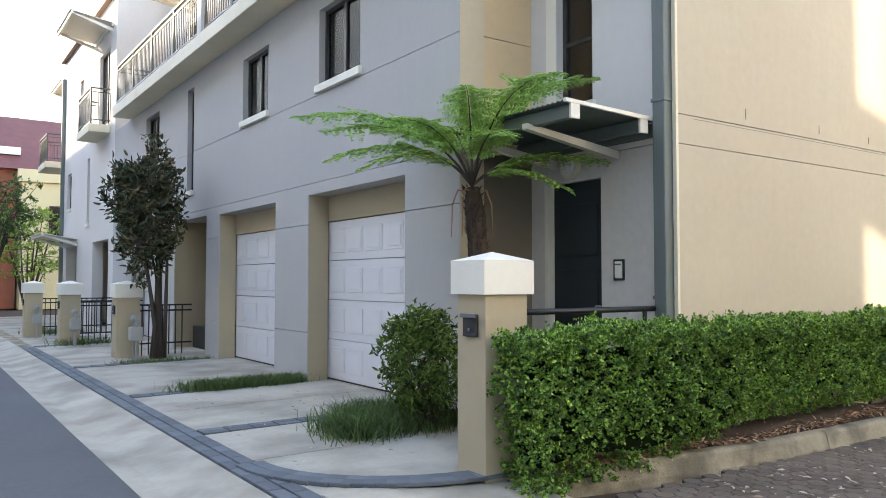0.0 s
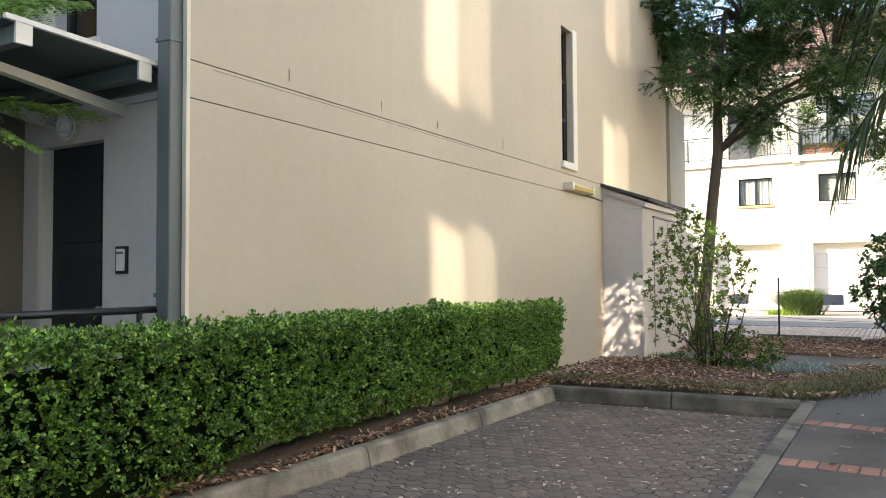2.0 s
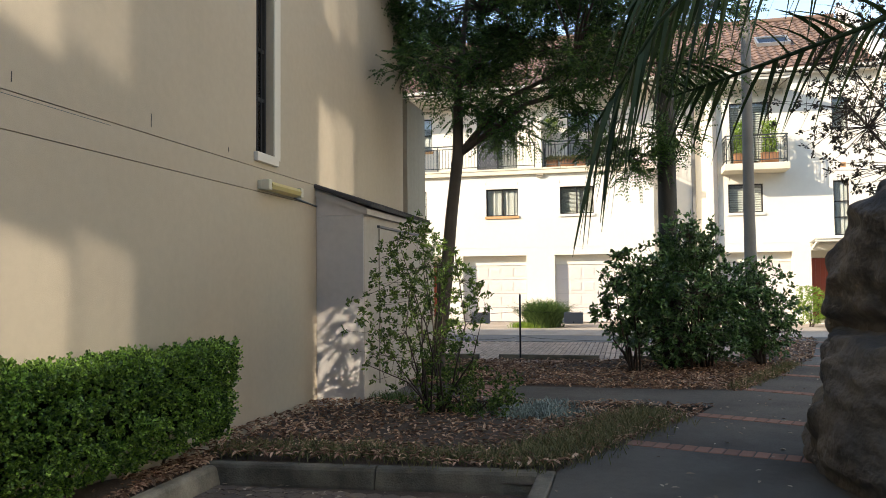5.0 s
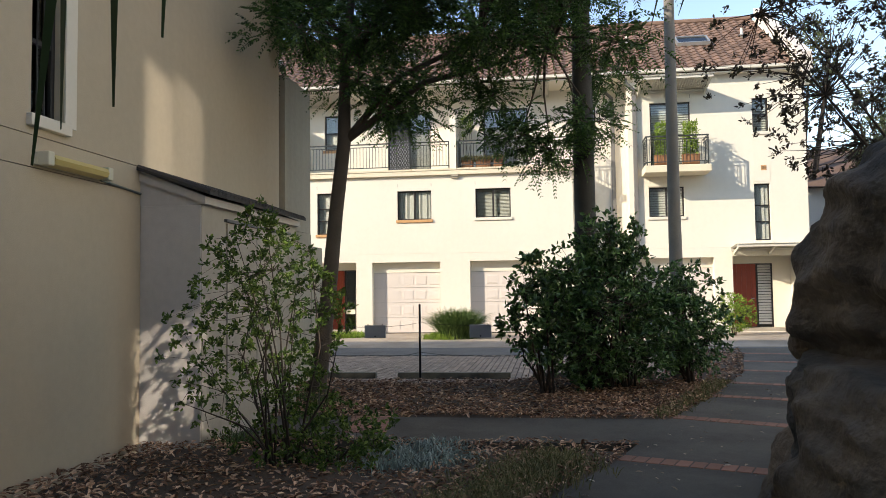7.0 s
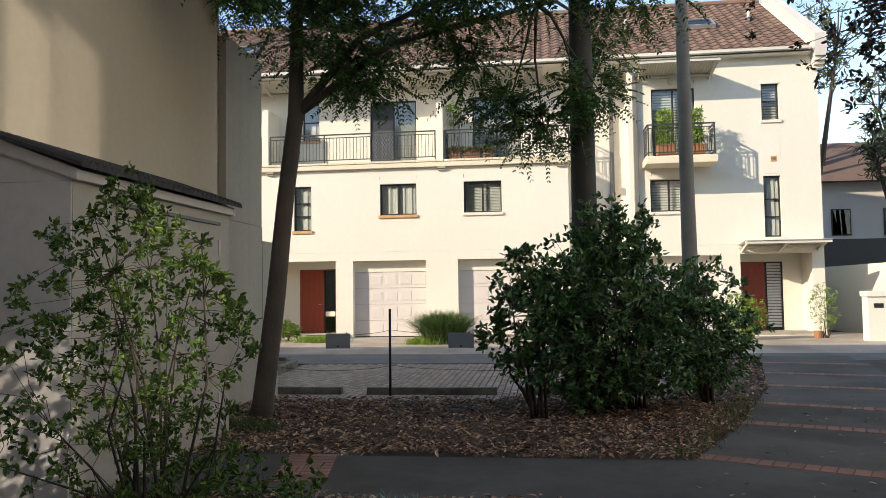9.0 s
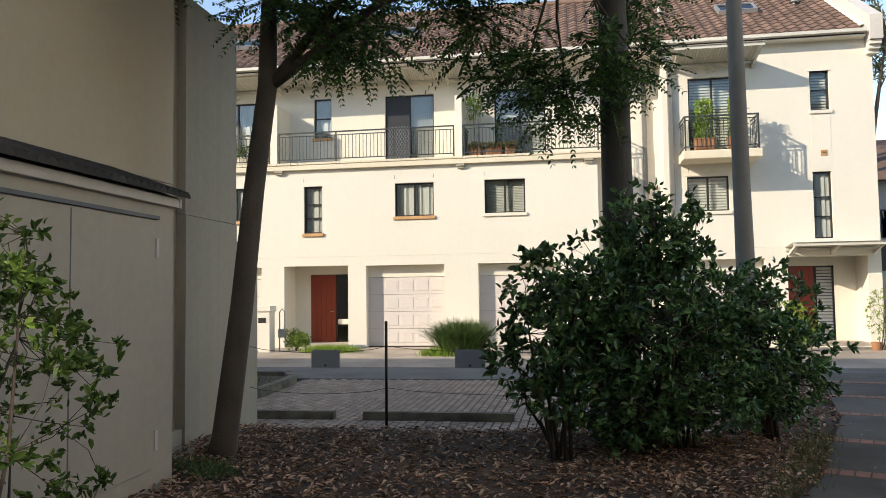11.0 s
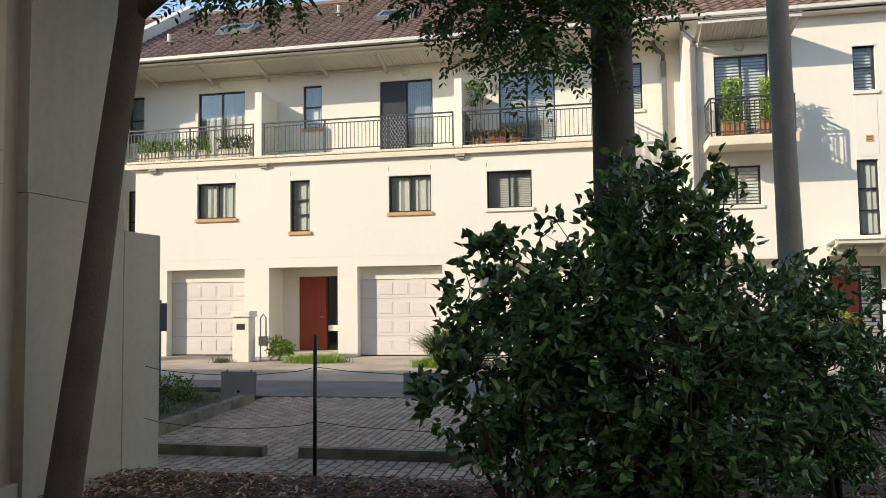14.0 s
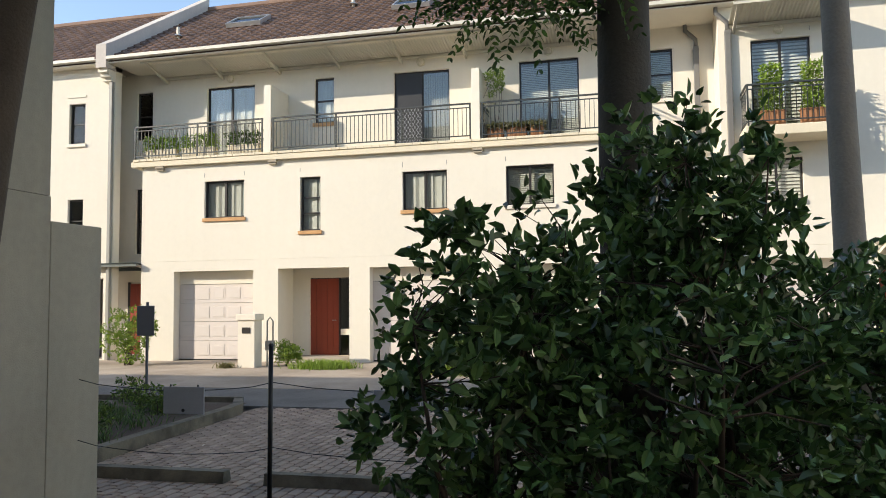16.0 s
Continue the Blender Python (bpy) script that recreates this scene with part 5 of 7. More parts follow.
for x in (6.0, 8.2):
    wv = part("window", box(x, x + 1.0, 44.95, 45.0, 3.6, 5.4), M_FRAME, yh)
    part("pane", box(x + 0.06, x + 0.94, 44.93, 44.949, 3.66, 5.34), M_SKYL, wv)

# plain added walls close the place out of view; the first shades the street
part("wall_opposite", box(-9.5, -9, -30, 60, 0, 17), M_LILAC, None, "unseen plain pale wall across the street, added to block the sun", category="wall", kind="structure")
# unseen wall added to bounce sunlight back onto the side wall
part("wall_south", box(0.0, 19.0, -8.6, -8.2, 0, 11), M_CREAM, None, "unseen plain cream wall beyond the boulders, added to bounce sun", category="wall", kind="structure")

# ---- footpath, beds and far bay ----
def lerp(pts, s):
    """A point on a broken line, at the share s of its points."""
    i = min(int(s), len(pts) - 2)
    return Vector(pts[i]).lerp(Vector(pts[i + 1]), s - i)


EDGE = [(2.6, 0.93), (7.0, 0.93), (10.55, 0.93), (11.84, 0.35), (13.17, -0.28), (15.3, -1.03), (17.4, -1.95), (20.4, -3.05), (23.65, -3.83), (25.74, -4.2)]
RIGHT = [(2.6, -1.5), (7.0, -1.5), (10.0, -1.5), (11.2, -1.7), (12.7, -2.2), (14.8, -2.95), (16.8, -3.8), (19.9, -4.9), (23.3, -5.7), (25.74, -6.1)]
pb = bmesh.new()
top = [(pb.verts.new((*a, 0.15)), pb.verts.new((*b, 0.15))) for a, b in zip(EDGE, RIGHT)]
low = [(pb.verts.new((*a, -0.1)), pb.verts.new((*b, -0.1))) for a, b in zip(EDGE, RIGHT)]
for i in range(len(EDGE) - 1):
    pb.faces.new((top[i][0], top[i + 1][0], top[i + 1][1], top[i][1]))
    pb.faces.new((top[i][0], low[i][0], low[i + 1][0], top[i + 1][0]))
    pb.faces.new((top[i][1], top[i + 1][1], low[i + 1][1], low[i][1]))
pb.faces.new((top[0][0], top[0][1], low[0][1], low[0][0]))
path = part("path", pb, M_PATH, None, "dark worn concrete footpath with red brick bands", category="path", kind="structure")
rm = bmesh.new()
bx(rm, -0.055, 0.055, -0.11, 0.11, -0.03, 0.0, 0.006)
REDB = bpy.data.meshes.new("brick")
rm.to_mesh(REDB)
REDB.materials.append(M_REDPAVER)
for bx_ in (7.6, 9.24, 11.75, 13.4, 15.6, 17.4, 18.9, 20.7, 22.45, 24.3):
    s = next(i + (bx_ - p[0]) / (q[0] - p[0]) for i, (p, q) in enumerate(zip(EDGE, EDGE[1:])) if p[0] <= bx_ <= q[0])
    a, b = lerp(EDGE, s), lerp(RIGHT, s)
    if s > 3:
        n = Vector((EDGE[int(s) + 1][0] - EDGE[int(s)][0], EDGE[int(s) + 1][1] - EDGE[int(s)][1])).normalized()
        b = a + Vector((n.y * 1.9 * 0.97 - 0.1, -n.x * 1.9))
    d = b - a
    k = int(d.length / 0.118)
    ang = math.degrees(math.atan2(d.y, d.x))
    for i in range(k):
        p = a + d * ((i + 0.5) / k)
        paver(REDB, pose(p.x, p.y, 0.156, 0, 0, ang), path, "brick")
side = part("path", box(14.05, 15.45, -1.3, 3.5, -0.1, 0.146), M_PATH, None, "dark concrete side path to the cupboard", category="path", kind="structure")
for i in range(9):
    for k in range(2):
        paver(REDB, pose(14.5 + i * 0.115, 2.05 + 0.225 * k + i * 0.02, 0.153, 0, 0, 0), side, "brick")


def mound(name, x0, x1, y0f, y1f, z, label, material=M_SOIL, n=40):
    """A sheet of soil with small lumps between two edges given as functions of x."""
    v, f = [], []
    for i in range(n + 1):
        x = x0 + (x1 - x0) * i / n
        for j in range(n + 1):
            t = j / n
            y = y0f(x) * (1 - t) + y1f(x) * t
            e = min(1.0, 6.0 * min(i, n - i, j, n - j) / n)
            h = 0.07 + e * (z - 0.07 + 0.05 * noise.noise((x * 1.1, y * 1.1, 3)) + 0.02 * noise.noise((x * 5, y * 5, 9)) + 0.05 * math.sin(math.pi * t))
            v.append((x, y, h))
    for i in range(n):
        for j in range(n):
            a = i * (n + 1) + j
            f.append((a, a + 1, a + n + 2, a + n + 1))
    return raw_mesh(name, v, f, material, None, label, True, "garden bed", "structure")


def edge_y(x):
    for (xa, ya), (xb, yb) in zip(EDGE, EDGE[1:]):
        if xa <= x <= xb:
            return ya + (yb - ya) * (x - xa) / (xb - xa)
    return EDGE[-1][1]


mound("bed_soil", 10.4, 14.05, edge_y, lambda x: 4.245, 0.13, "leaf-littered garden bed beside the cupboard")
mound("bed_soil", 15.45, 19.55, edge_y, lambda x: 4.2, 0.11, "dark mulched bed under the trees")
mound("bed_soil", 19.6, 25.7, edge_y, lambda x: edge_y(x) + 1.4, 0.1, "dark mulched strip beside the footpath")
mound("bed_soil", 3.85, 10.4, lambda x: 3.79 + 0.17 * max(0.0, (5.6 - x) / 1.8), lambda x: 4.245, 0.17, "mulched strip under the hedge")
mound("bed_soil", 7.2, 25.7, lambda x: edge_y(x) - 2.0, lambda x: edge_y(x) - 8.2 if x > 19 else -8.2, 0.12, "shaded ground behind the boulders")
mound("bed_soil", 20.0, 25.6, lambda x: 5.42 + 0.075 * (x - 20.0), lambda x: 9.5, 0.1, "planted bed beside the far parking bay")

rng = np.random.default_rng(4)


def unit(n, r=rng):
    v = r.normal(size=(n, 3))
    return v / np.linalg.norm(v, axis=1, keepdims=True)


def leaves(pos, axis, size, width, fold=0.3, curl=0.15, r=rng, lie=0.0):
    """Arrays of folded leaves: base points, axes, lengths, widths as shares of the length. lie: how flat they lie."""
    n = len(pos)
    axis = axis / np.linalg.norm(axis, axis=1, keepdims=True)
    up = unit(n, r) * (1 - lie) + np.array((0, 0, 1.0)) * lie
    s = np.cross(axis, up)
    s /= np.linalg.norm(s, axis=1, keepdims=True) + 1e-9
    nrm = np.cross(s, axis)
    size = (np.ones(n) * size if np.isscalar(size) else size)[:, None]
    w = size * width / 2
    b, tip = pos, pos + axis * size - nrm * size * curl
    out = np.stack([b, pos + axis * size * 0.3 + s * w * 0.9 + nrm * w * fold, pos + axis * size * 0.68 + s * w * 0.8 + nrm * (w * fold - size * curl * 0.4),
                    tip, pos + axis * size * 0.68 - s * w * 0.8 + nrm * (w * fold - size * curl * 0.4), pos + axis * size * 0.3 - s * w * 0.9 + nrm * w * fold], 1).reshape(-1, 3)
    k = np.arange(n)[:, None] * 6
    faces = np.concatenate([k + np.array([[0, 1, 2, 3]]), k + np.array([[0, 3, 4, 5]])])
    return out, faces


def strips(pos, tipv, width, r=rng, droop=0.3, seg=3):
    """Arrays of narrow bent blades from pos along tipv."""
    n = len(pos)
    L = np.linalg.norm(tipv, axis=1, keepdims=True)
    s = np.cross(tipv, np.array((0, 0, 1.0)) + unit(n, r) * 0.4)
    s /= np.linalg.norm(s, axis=1, keepdims=True) + 1e-9
    rows = []
    for i in range(seg + 1):
        t = i / seg
        c = pos + tipv * t - np.array((0, 0, 1.0)) * L * droop * t * t
        w = width * (1 - t) ** 0.7 * 0.5 + 0.0008
        rows += [c + s * w, c - s * w]
    out = np.stack(rows, 1).reshape(-1, 3)
    k = np.arange(n)[:, None] * (2 * seg + 2)
    faces = np.concatenate([k + np.array([[2 * i, 2 * i + 1, 2 * i + 3, 2 * i + 2]]) for i in range(seg)])
    return out, faces


# fallen leaves
def litter(name, n, xr, yf0, yf1, z, size, label, mat, keep=None):
    x = rng.uniform(*xr, n)
    t = rng.uniform(0, 1, n)
    y = np.array([yf0(a) for a in x]) * (1 - t) + np.array([yf1(a) for a in x]) * t
    if keep is not None:
        m = np.array([keep(a, b) for a, b in zip(x, y)])
        x, y = x[m], y[m]
    zz = np.array([z + 0.05 * noise.noise((a * 1.1, b * 1.1, 3)) for a, b in zip(x, y)]) if mat is M_LITTER else np.full(len(x), z)
    p = np.stack([x, y, zz + rng.uniform(0.004, 0.03 if mat is M_LITTER else 0.008, len(x))], 1)
    a = unit(len(x))
    a[:, 2] *= 0.25 if mat is M_LITTER else 0.05
    v, f = leaves(p, a, rng.uniform(0.6, 1.3, len(x)) * size, 0.4, 0.3, 0.2 if mat is M_LITTER else 0.05, lie=0.75)
    return raw_mesh(name, v, f, mat, None, label, False, "leaf litter", "stuff")


litter("leaf_litter", 12000, (15.5, 19.2), edge_y, lambda x: 4.2, 0.15, 0.068, "dry brown fallen leaves covering the bed", M_LITTER)
litter("leaf_litter", 6500, (10.5, 14.0), edge_y, lambda x: 4.24, 0.17, 0.066, "dry brown fallen leaves in the garden bed", M_LITTER)
litter("leaf_litter", 6500, (3.9, 10.4), lambda x: 3.78 + 0.17 * max(0.0, (5.6 - x) / 1.8), lambda x: 4.05, 0.165, 0.055, "reddish dry leaves under the hedge", M_LITTER)
litter("leaf_litter", 1500, (19.6, 25.6), edge_y, lambda x: edge_y(x) + 1.3, 0.14, 0.08, "dry fallen leaves beside the path", M_LITTER)
litter("leaf_litter", 1000, (3.9, 10.2), lambda x: 1.1, lambda x: 3.62, 0.012, 0.055, "scattered dry leaves on the pavers", M_LITTERP)
litter("leaf_litter", 160, (5.5, 20.0), lambda x: edge_y(x) - 1.7, edge_y, 0.157, 0.06, "scattered dry leaves on the footpath", M_LITTERP)
litter("leaf_litter", 90, (2.3, 4.4), lambda x: 4.6, lambda x: 9.0, 0.11, 0.04, "scattered dry leaves on the driveway", M_LITTERP)
litter("leaf_litter", 200, (19.8, 25.5), lambda x: edge_y(x) + 1.5, lambda x: 5.5, 0.03, 0.06, "scattered leaves on the far pavers", M_LITTERP)


def tufts(name, at, n, h, spread, width, mat, label, category="grass", kind="", wide=1.0):
    """Clumps of blades at the places given."""
    at = np.array(at)
    c = at[rng.integers(0, len(at), n)]
    p = c + np.concatenate([rng.normal(size=(n, 2)) * spread * np.array((wide, 1.0)), np.zeros((n, 1))], 1)
    t = unit(n) * 0.55
    t[:, 2] = np.abs(t[:, 2]) + 0.7
    t = t / np.linalg.norm(t, axis=1, keepdims=True) * (h * rng.uniform(0.5, 1.15, n))[:, None]
    v, f = strips(p, t, width, droop=0.45)
    return raw_mesh(name, v, f, mat, None, label, False, category, "stuff")


# ---- hedge ----
hg = thing("hedge", (7.1, 4.0, 0.13), "clipped green hedge with dense small leaves", "hedge")
HX0, HX1, HY0, HY1, HZ0, HZ1 = 3.3, 10.66, 3.72, 4.2, 0.33, 1.11


def hedge_point(n, depth):
    a = np.array([(HX1 - HX0) * (HZ1 - HZ0) * 1.25, (HX1 - HX0) * (HY1 - HY0) * 1.25, 2 * (HY1 - HY0) * (HZ1 - HZ0)])
    side_ = rng.choice(3, n, p=a / a.sum())
    u, v = rng.uniform(0, 1, n), rng.uniform(0, 1, n)
    p, nr = np.zeros((n, 3)), np.zeros((n, 3))
    m = side_ == 0
    p[m] = np.stack([HX0 + u * (HX1 - HX0), np.full(n, HY0), HZ0 + v * (HZ1 - HZ0)], 1)[m]; nr[m] = (0, -1, 0.15)
    m = side_ == 1
    p[m] = np.stack([HX0 + u * (HX1 - HX0), HY0 + v * (HY1 - HY0), np.full(n, HZ1)], 1)[m]; nr[m] = (0, -0.1, 1)
    m = side_ == 2
    e = rng.integers(0, 2, n)
    p[m] = np.stack([np.where(e, HX1, HX0), HY0 + u * (HY1 - HY0), HZ0 + v * (HZ1 - HZ0)], 1)[m]; nr[m] = np.stack([np.where(e, 1, -1), np.zeros(n), np.full(n, 0.1)], 1)[m]
    bumpy = np.array([noise.noise(Vector(q) * 2.2) * 0.05 + noise.noise(Vector(q) * 5.5) * 0.06 + noise.noise(Vector(q) * 13) * 0.06 for q in p])
    p[:, 2] -= np.where(side_ != 1, np.clip((5.6 - p[:, 0]) / 1.2, 0, 1) * 0.27 * (HZ1 - p[:, 2]) / (HZ1 - HZ0), 0)
    low_ = np.clip((0.5 - p[:, 2]) / 0.3, 0, 1)
    p = p + nr * (bumpy - rng.uniform(0, depth, n) - 0.22 * low_ * rng.uniform(0.3, 1, n))[:, None]
    return p, nr


hc, hcn = hedge_point(10500, 0.12)
hcn = hcn / np.linalg.norm(hcn, axis=1, keepdims=True) * 0.8 + unit(len(hc)) * 0.55
hp, hn = np.repeat(hc, 14, 0), np.repeat(hcn, 14, 0)
hp = hp + unit(len(hp)) * 0.012 + hn * rng.uniform(-0.03, 0.02, (len(hp), 1))
hv, hf = leaves(hp, hn * 0.75 + unit(len(hp)) * 0.95, rng.uniform(0.017, 0.03, len(hp)), 0.82, 0.3, 0.15)
raw_mesh("foliage", hv, hf, M_HEDGE, hg, kind="stuff")
hp, hn = hedge_point(5000, 0.03)
hv, hf = leaves(hp + hn * 0.01, hn + unit(len(hp)) * 0.7, rng.uniform(0.018, 0.03, len(hp)), 0.6)
raw_mesh("new_growth", hv, hf, M_SHOOT, hg, "paler new shoots", kind="stuff")
# Filler block in the hedge, coloured as the dark gaps between leaves.
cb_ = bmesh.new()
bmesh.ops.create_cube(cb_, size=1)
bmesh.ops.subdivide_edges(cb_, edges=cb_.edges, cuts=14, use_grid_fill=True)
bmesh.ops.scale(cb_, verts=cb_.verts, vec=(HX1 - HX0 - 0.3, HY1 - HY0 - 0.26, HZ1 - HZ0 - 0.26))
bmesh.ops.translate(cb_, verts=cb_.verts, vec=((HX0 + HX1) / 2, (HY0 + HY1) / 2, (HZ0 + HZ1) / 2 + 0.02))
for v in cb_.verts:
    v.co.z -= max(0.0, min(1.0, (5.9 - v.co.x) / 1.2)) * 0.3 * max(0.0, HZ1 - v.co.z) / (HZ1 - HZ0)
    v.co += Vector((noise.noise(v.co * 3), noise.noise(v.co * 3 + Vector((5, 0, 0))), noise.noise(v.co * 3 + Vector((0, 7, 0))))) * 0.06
part("inner_foliage", cb_, M_CORE, hg, "core coloured as hedge shade", True)
for k in range(18):
    x = HX0 + 0.2 + k * 0.385
    st = bmesh.new()
    tube(st, [(x, 4.08, 0.1), (x + 0.03, 4.05, 0.3), (x + rng.uniform(-0.1, 0.1), 4.0, 0.55)], [0.016, 0.012, 0.008], 6)
    part("stem", st, M_TWIG, hg)


# ---- shrubs and trees ----
def shrub(name, at, centre, radii, twigs, per, size, width, mat, label, category="shrub", stem=0.02, limbs=9, shell=0.35, group="", floor=0.12, seed=1, lie=0.2, stems=1, taper=0.0):
    """A shrub or tree crown: limbs from the base, twigs to points in an ellipsoid, whorls of leaves at the twig ends."""
    r = np.random.default_rng(seed)
    s = thing(name, at, label, category, group)
    u = unit(twigs, r) * (r.uniform(shell ** 3, 1, twigs) ** (1 / 3))[:, None]
    c = np.array(centre) + u * np.array(radii) * (0.82 + 0.3 * np.array([noise.noise(Vector(q) * 1.7 + Vector((seed, 0, 0))) for q in u]))[:, None]
    if taper:
        k = 1 - taper * np.clip((c[:, 2] - centre[2]) / radii[2], 0, 1)
        c[:, :2] = np.array(centre)[:2] + (c[:, :2] - np.array(centre)[:2]) * k[:, None]
    c = c[c[:, 2] > floor]
    base = Vector(at)
    ends = []
    for k in range(limbs):
        q = Vector(c[r.integers(0, len(c))])
        b0 = base + Vector((r.normal() * 0.06 * stems, r.normal() * 0.06 * stems, 0))
        midp = b0.lerp(q, 0.5) + Vector((r.normal() * 0.1, r.normal() * 0.1, 0.12))
        lb_ = bmesh.new()
        tube(lb_, [b0, b0.lerp(midp, 0.5) + Vector((0, 0, 0.05)), midp, midp.lerp(q, 0.6), q], [stem, stem * 0.8, stem * 0.6, stem * 0.4, stem * 0.2], 6)
        part("limb", lb_, M_TWIG, s, smooth=True)
        ends += [midp, midp.lerp(q, 0.6), q]
    tw = bmesh.new()
    E = np.array([tuple(e) for e in ends])
    for q in c[::2]:
        e = E[np.argmin(((E - q) ** 2).sum(1))]
        tube(tw, [e, (e + q) / 2 + r.normal(size=3) * 0.03, q], [stem * 0.22, stem * 0.16, stem * 0.09], 4, False)
    part("twig_mass", tw, M_TWIG, s, kind="stuff")
    n = len(c) * per
    idx = np.repeat(np.arange(len(c)), per)
    out = (c - np.array(centre)) / np.array(radii)
    ax = unit(n, r) + out[idx] * 0.6 + np.array((0, 0, 0.15))
    p = c[idx] + unit(n, r) * (r.uniform(0, 1, n) * size * 1.1)[:, None]
    v, f = leaves(p, ax, r.uniform(0.6, 1.2, n) * size, width, 0.35, 0.2, r, lie)
    raw_mesh("foliage", v, f, mat, s, kind="stuff")
    return s


def compound_leaves(tips, axes, length, pairs, leaflet, lw, r, droop=0.25):
    """Feathery leaves: pairs of leaflets along drooping stalks."""
    P, A, S = [], [], []
    for t, a in zip(tips, axes):
        a = Vector(a).normalized()
        sd = a.cross(Vector((0, 0, 1)) + Vector(r.normal(size=3)) * 0.3).normalized()
        L = length * r.uniform(0.7, 1.15)
        for k in range(pairs):
            u = (k + 0.6) / pairs
            q = Vector(t) + a * (L * u) - Vector((0, 0, 1)) * (L * droop * u * u)
            for sg in (-1, 1):
                d = sd * sg + a * 0.55 - Vector((0, 0, 0.25))
                P.append(q), A.append(d), S.append(leaflet * (1 - 0.45 * abs(u - 0.45)) * r.uniform(0.85, 1.1))
    return leaves(np.array(P), np.array(A), np.array(S), lw, 0.2, 0.1, r, 0.5)


def feather_tree(name, at, trunk, radii, forks, clumps, label, mat, seed):
    """A tree with feathery leaves: trunk along given points, boughs to clump centres, leaves round each."""
    r = np.random.default_rng(seed)
    s = thing(name, at, label, "tree")
    tb = bmesh.new()
    fine = [Vector(p) for p in trunk]
    tube(tb, fine, radii, 14)
    for v in tb.verts:
        v.co += Vector((noise.noise(v.co * 6), noise.noise(v.co * 6 + Vector((3, 0, 0))), 0)) * 0.012
    part("trunk", tb, M_BARK, s, smooth=True)
    tips, axes = [], []
    for f1 in forks[3:]:
        b = bmesh.new()
        tube(b, [forks[0], Vector(forks[0]).lerp(Vector(f1), 0.4) + Vector((0, 0, 0.35)), f1], [0.06, 0.045, 0.03], 8)
        part("bough", b, M_BARK, s, smooth=True)
    for cx, cy, cz, rad, n in clumps:
        c = Vector((cx, cy, cz))
        f = Vector(forks[int(np.argmin([(Vector(q) - c).length for q in forks]))])
        b = bmesh.new()
        m = f.lerp(c, 0.5) + Vector((r.normal() * 0.12, r.normal() * 0.12, 0.15))
        tube(b, [f, f.lerp(m, 0.5) + Vector((0, 0, 0.1)), m, c], [0.03, 0.024, 0.016, 0.006], 8)
        part("bough", b, M_BARK, s, smooth=True)
        tb2 = bmesh.new()
        for k in range(n):
            d = Vector(unit(1, r)[0]) * (rad * r.uniform(0.15, 1.0))
            d.z *= 0.6
            q = c + d
            if k % 3 == 0:
                tube(tb2, [c, c + d * 0.5 + Vector((0, 0, 0.05)), q], [0.01, 0.007, 0.003], 4, False)
            for j in range(4):
                tips.append(q + Vector(r.normal(size=3)) * 0.06)
                a = d.normalized() + Vector(unit(1, r)[0]) * 0.9
                a.z -= 0.15
                axes.append(a)
        part("twig_mass", tb2, M_BARK, s, kind="stuff")
    v, f = compound_leaves(tips, axes, 0.36, 9, 0.071, 0.44, r)
    raw_mesh("foliage", v, f, mat, s, kind="stuff")
    return s


ft_r = np.random.default_rng(21)
cl = [(17.7, 2.6, 4.4, 0.55, 26), (17.6, 3.0, 4.7, 0.6, 26), (17.9, 2.2, 4.35, 0.5, 22), (18.2, 0.6, 3.95, 0.5, 26), (18.3, 0.15, 3.75, 0.55, 30), (18.2, -0.3, 4.15, 0.5, 24), (18.0, 1.0, 4.5, 0.6, 28), (18.6, -0.6, 4.2, 0.4, 14)]
for k in range(66):
    cl.append((17.7 + ft_r.normal() * 1.0, 1.5 + ft_r.uniform(-2.4, 3.0), 4.9 + ft_r.uniform(0, 2.8), ft_r.uniform(0.5, 0.85), 30))
feather_tree("tree", (17.6, 3.62, 0.12), [(17.6, 3.68, 0.0), (17.6, 3.62, 0.3), (17.67, 3.48, 1.6), (17.75, 3.38, 2.8), (17.83, 3.27, 3.9), (17.9, 3.27, 5.2), (18.0, 3.1, 6.8)],
             [0.17, 0.13, 0.115, 0.105, 0.1, 0.075, 0.04], [(17.83, 3.26, 3.9), (17.9, 3.1, 5.2), (17.98, 2.75, 6.5), (17.9, 1.2, 5.4), (18.0, 0.2, 5.2)], cl, "slender dark-barked tree with fine feathery leaves", M_TREELEAF, 3)
tb = thing("tree", (18.4, -0.36, 0.12), "tall dark bare trunk rising behind the bush", "tree")
b = bmesh.new()
tube(b, [(18.3, -0.36, 0.0), (18.45, -0.36, 1.0), (18.75, -0.36, 3.0), (19.0, -0.37, 4.6), (19.1, -0.38, 7.0), (19.15, -0.4, 11.5)], [0.2, 0.175, 0.165, 0.16, 0.15, 0.1], 16)
for v in b.verts:
    v.co += Vector((noise.noise(v.co * 5), noise.noise(v.co * 5 + Vector((3, 0, 0))), 0)) * 0.015
part("trunk", b, M_DARKBARK, tb, smooth=True)
cr = np.random.default_rng(8)
cc = np.array((19.1, -0.4, 11.5)) + unit(220, cr) * cr.uniform(0.3, 2.2, (220, 1))
v, f = leaves(np.repeat(cc, 12, 0) + cr.normal(size=(2640, 3)) * 0.2, unit(2640, cr), 0.14, 0.35, r=cr)
raw_mesh("foliage", v, f, M_TREELEAF, tb, kind="stuff")
tp = thing("palm_tree", (19.9, -1.9, 0.12), "slender smooth grey palm trunk beside the bush", "palm")
b = bmesh.new()
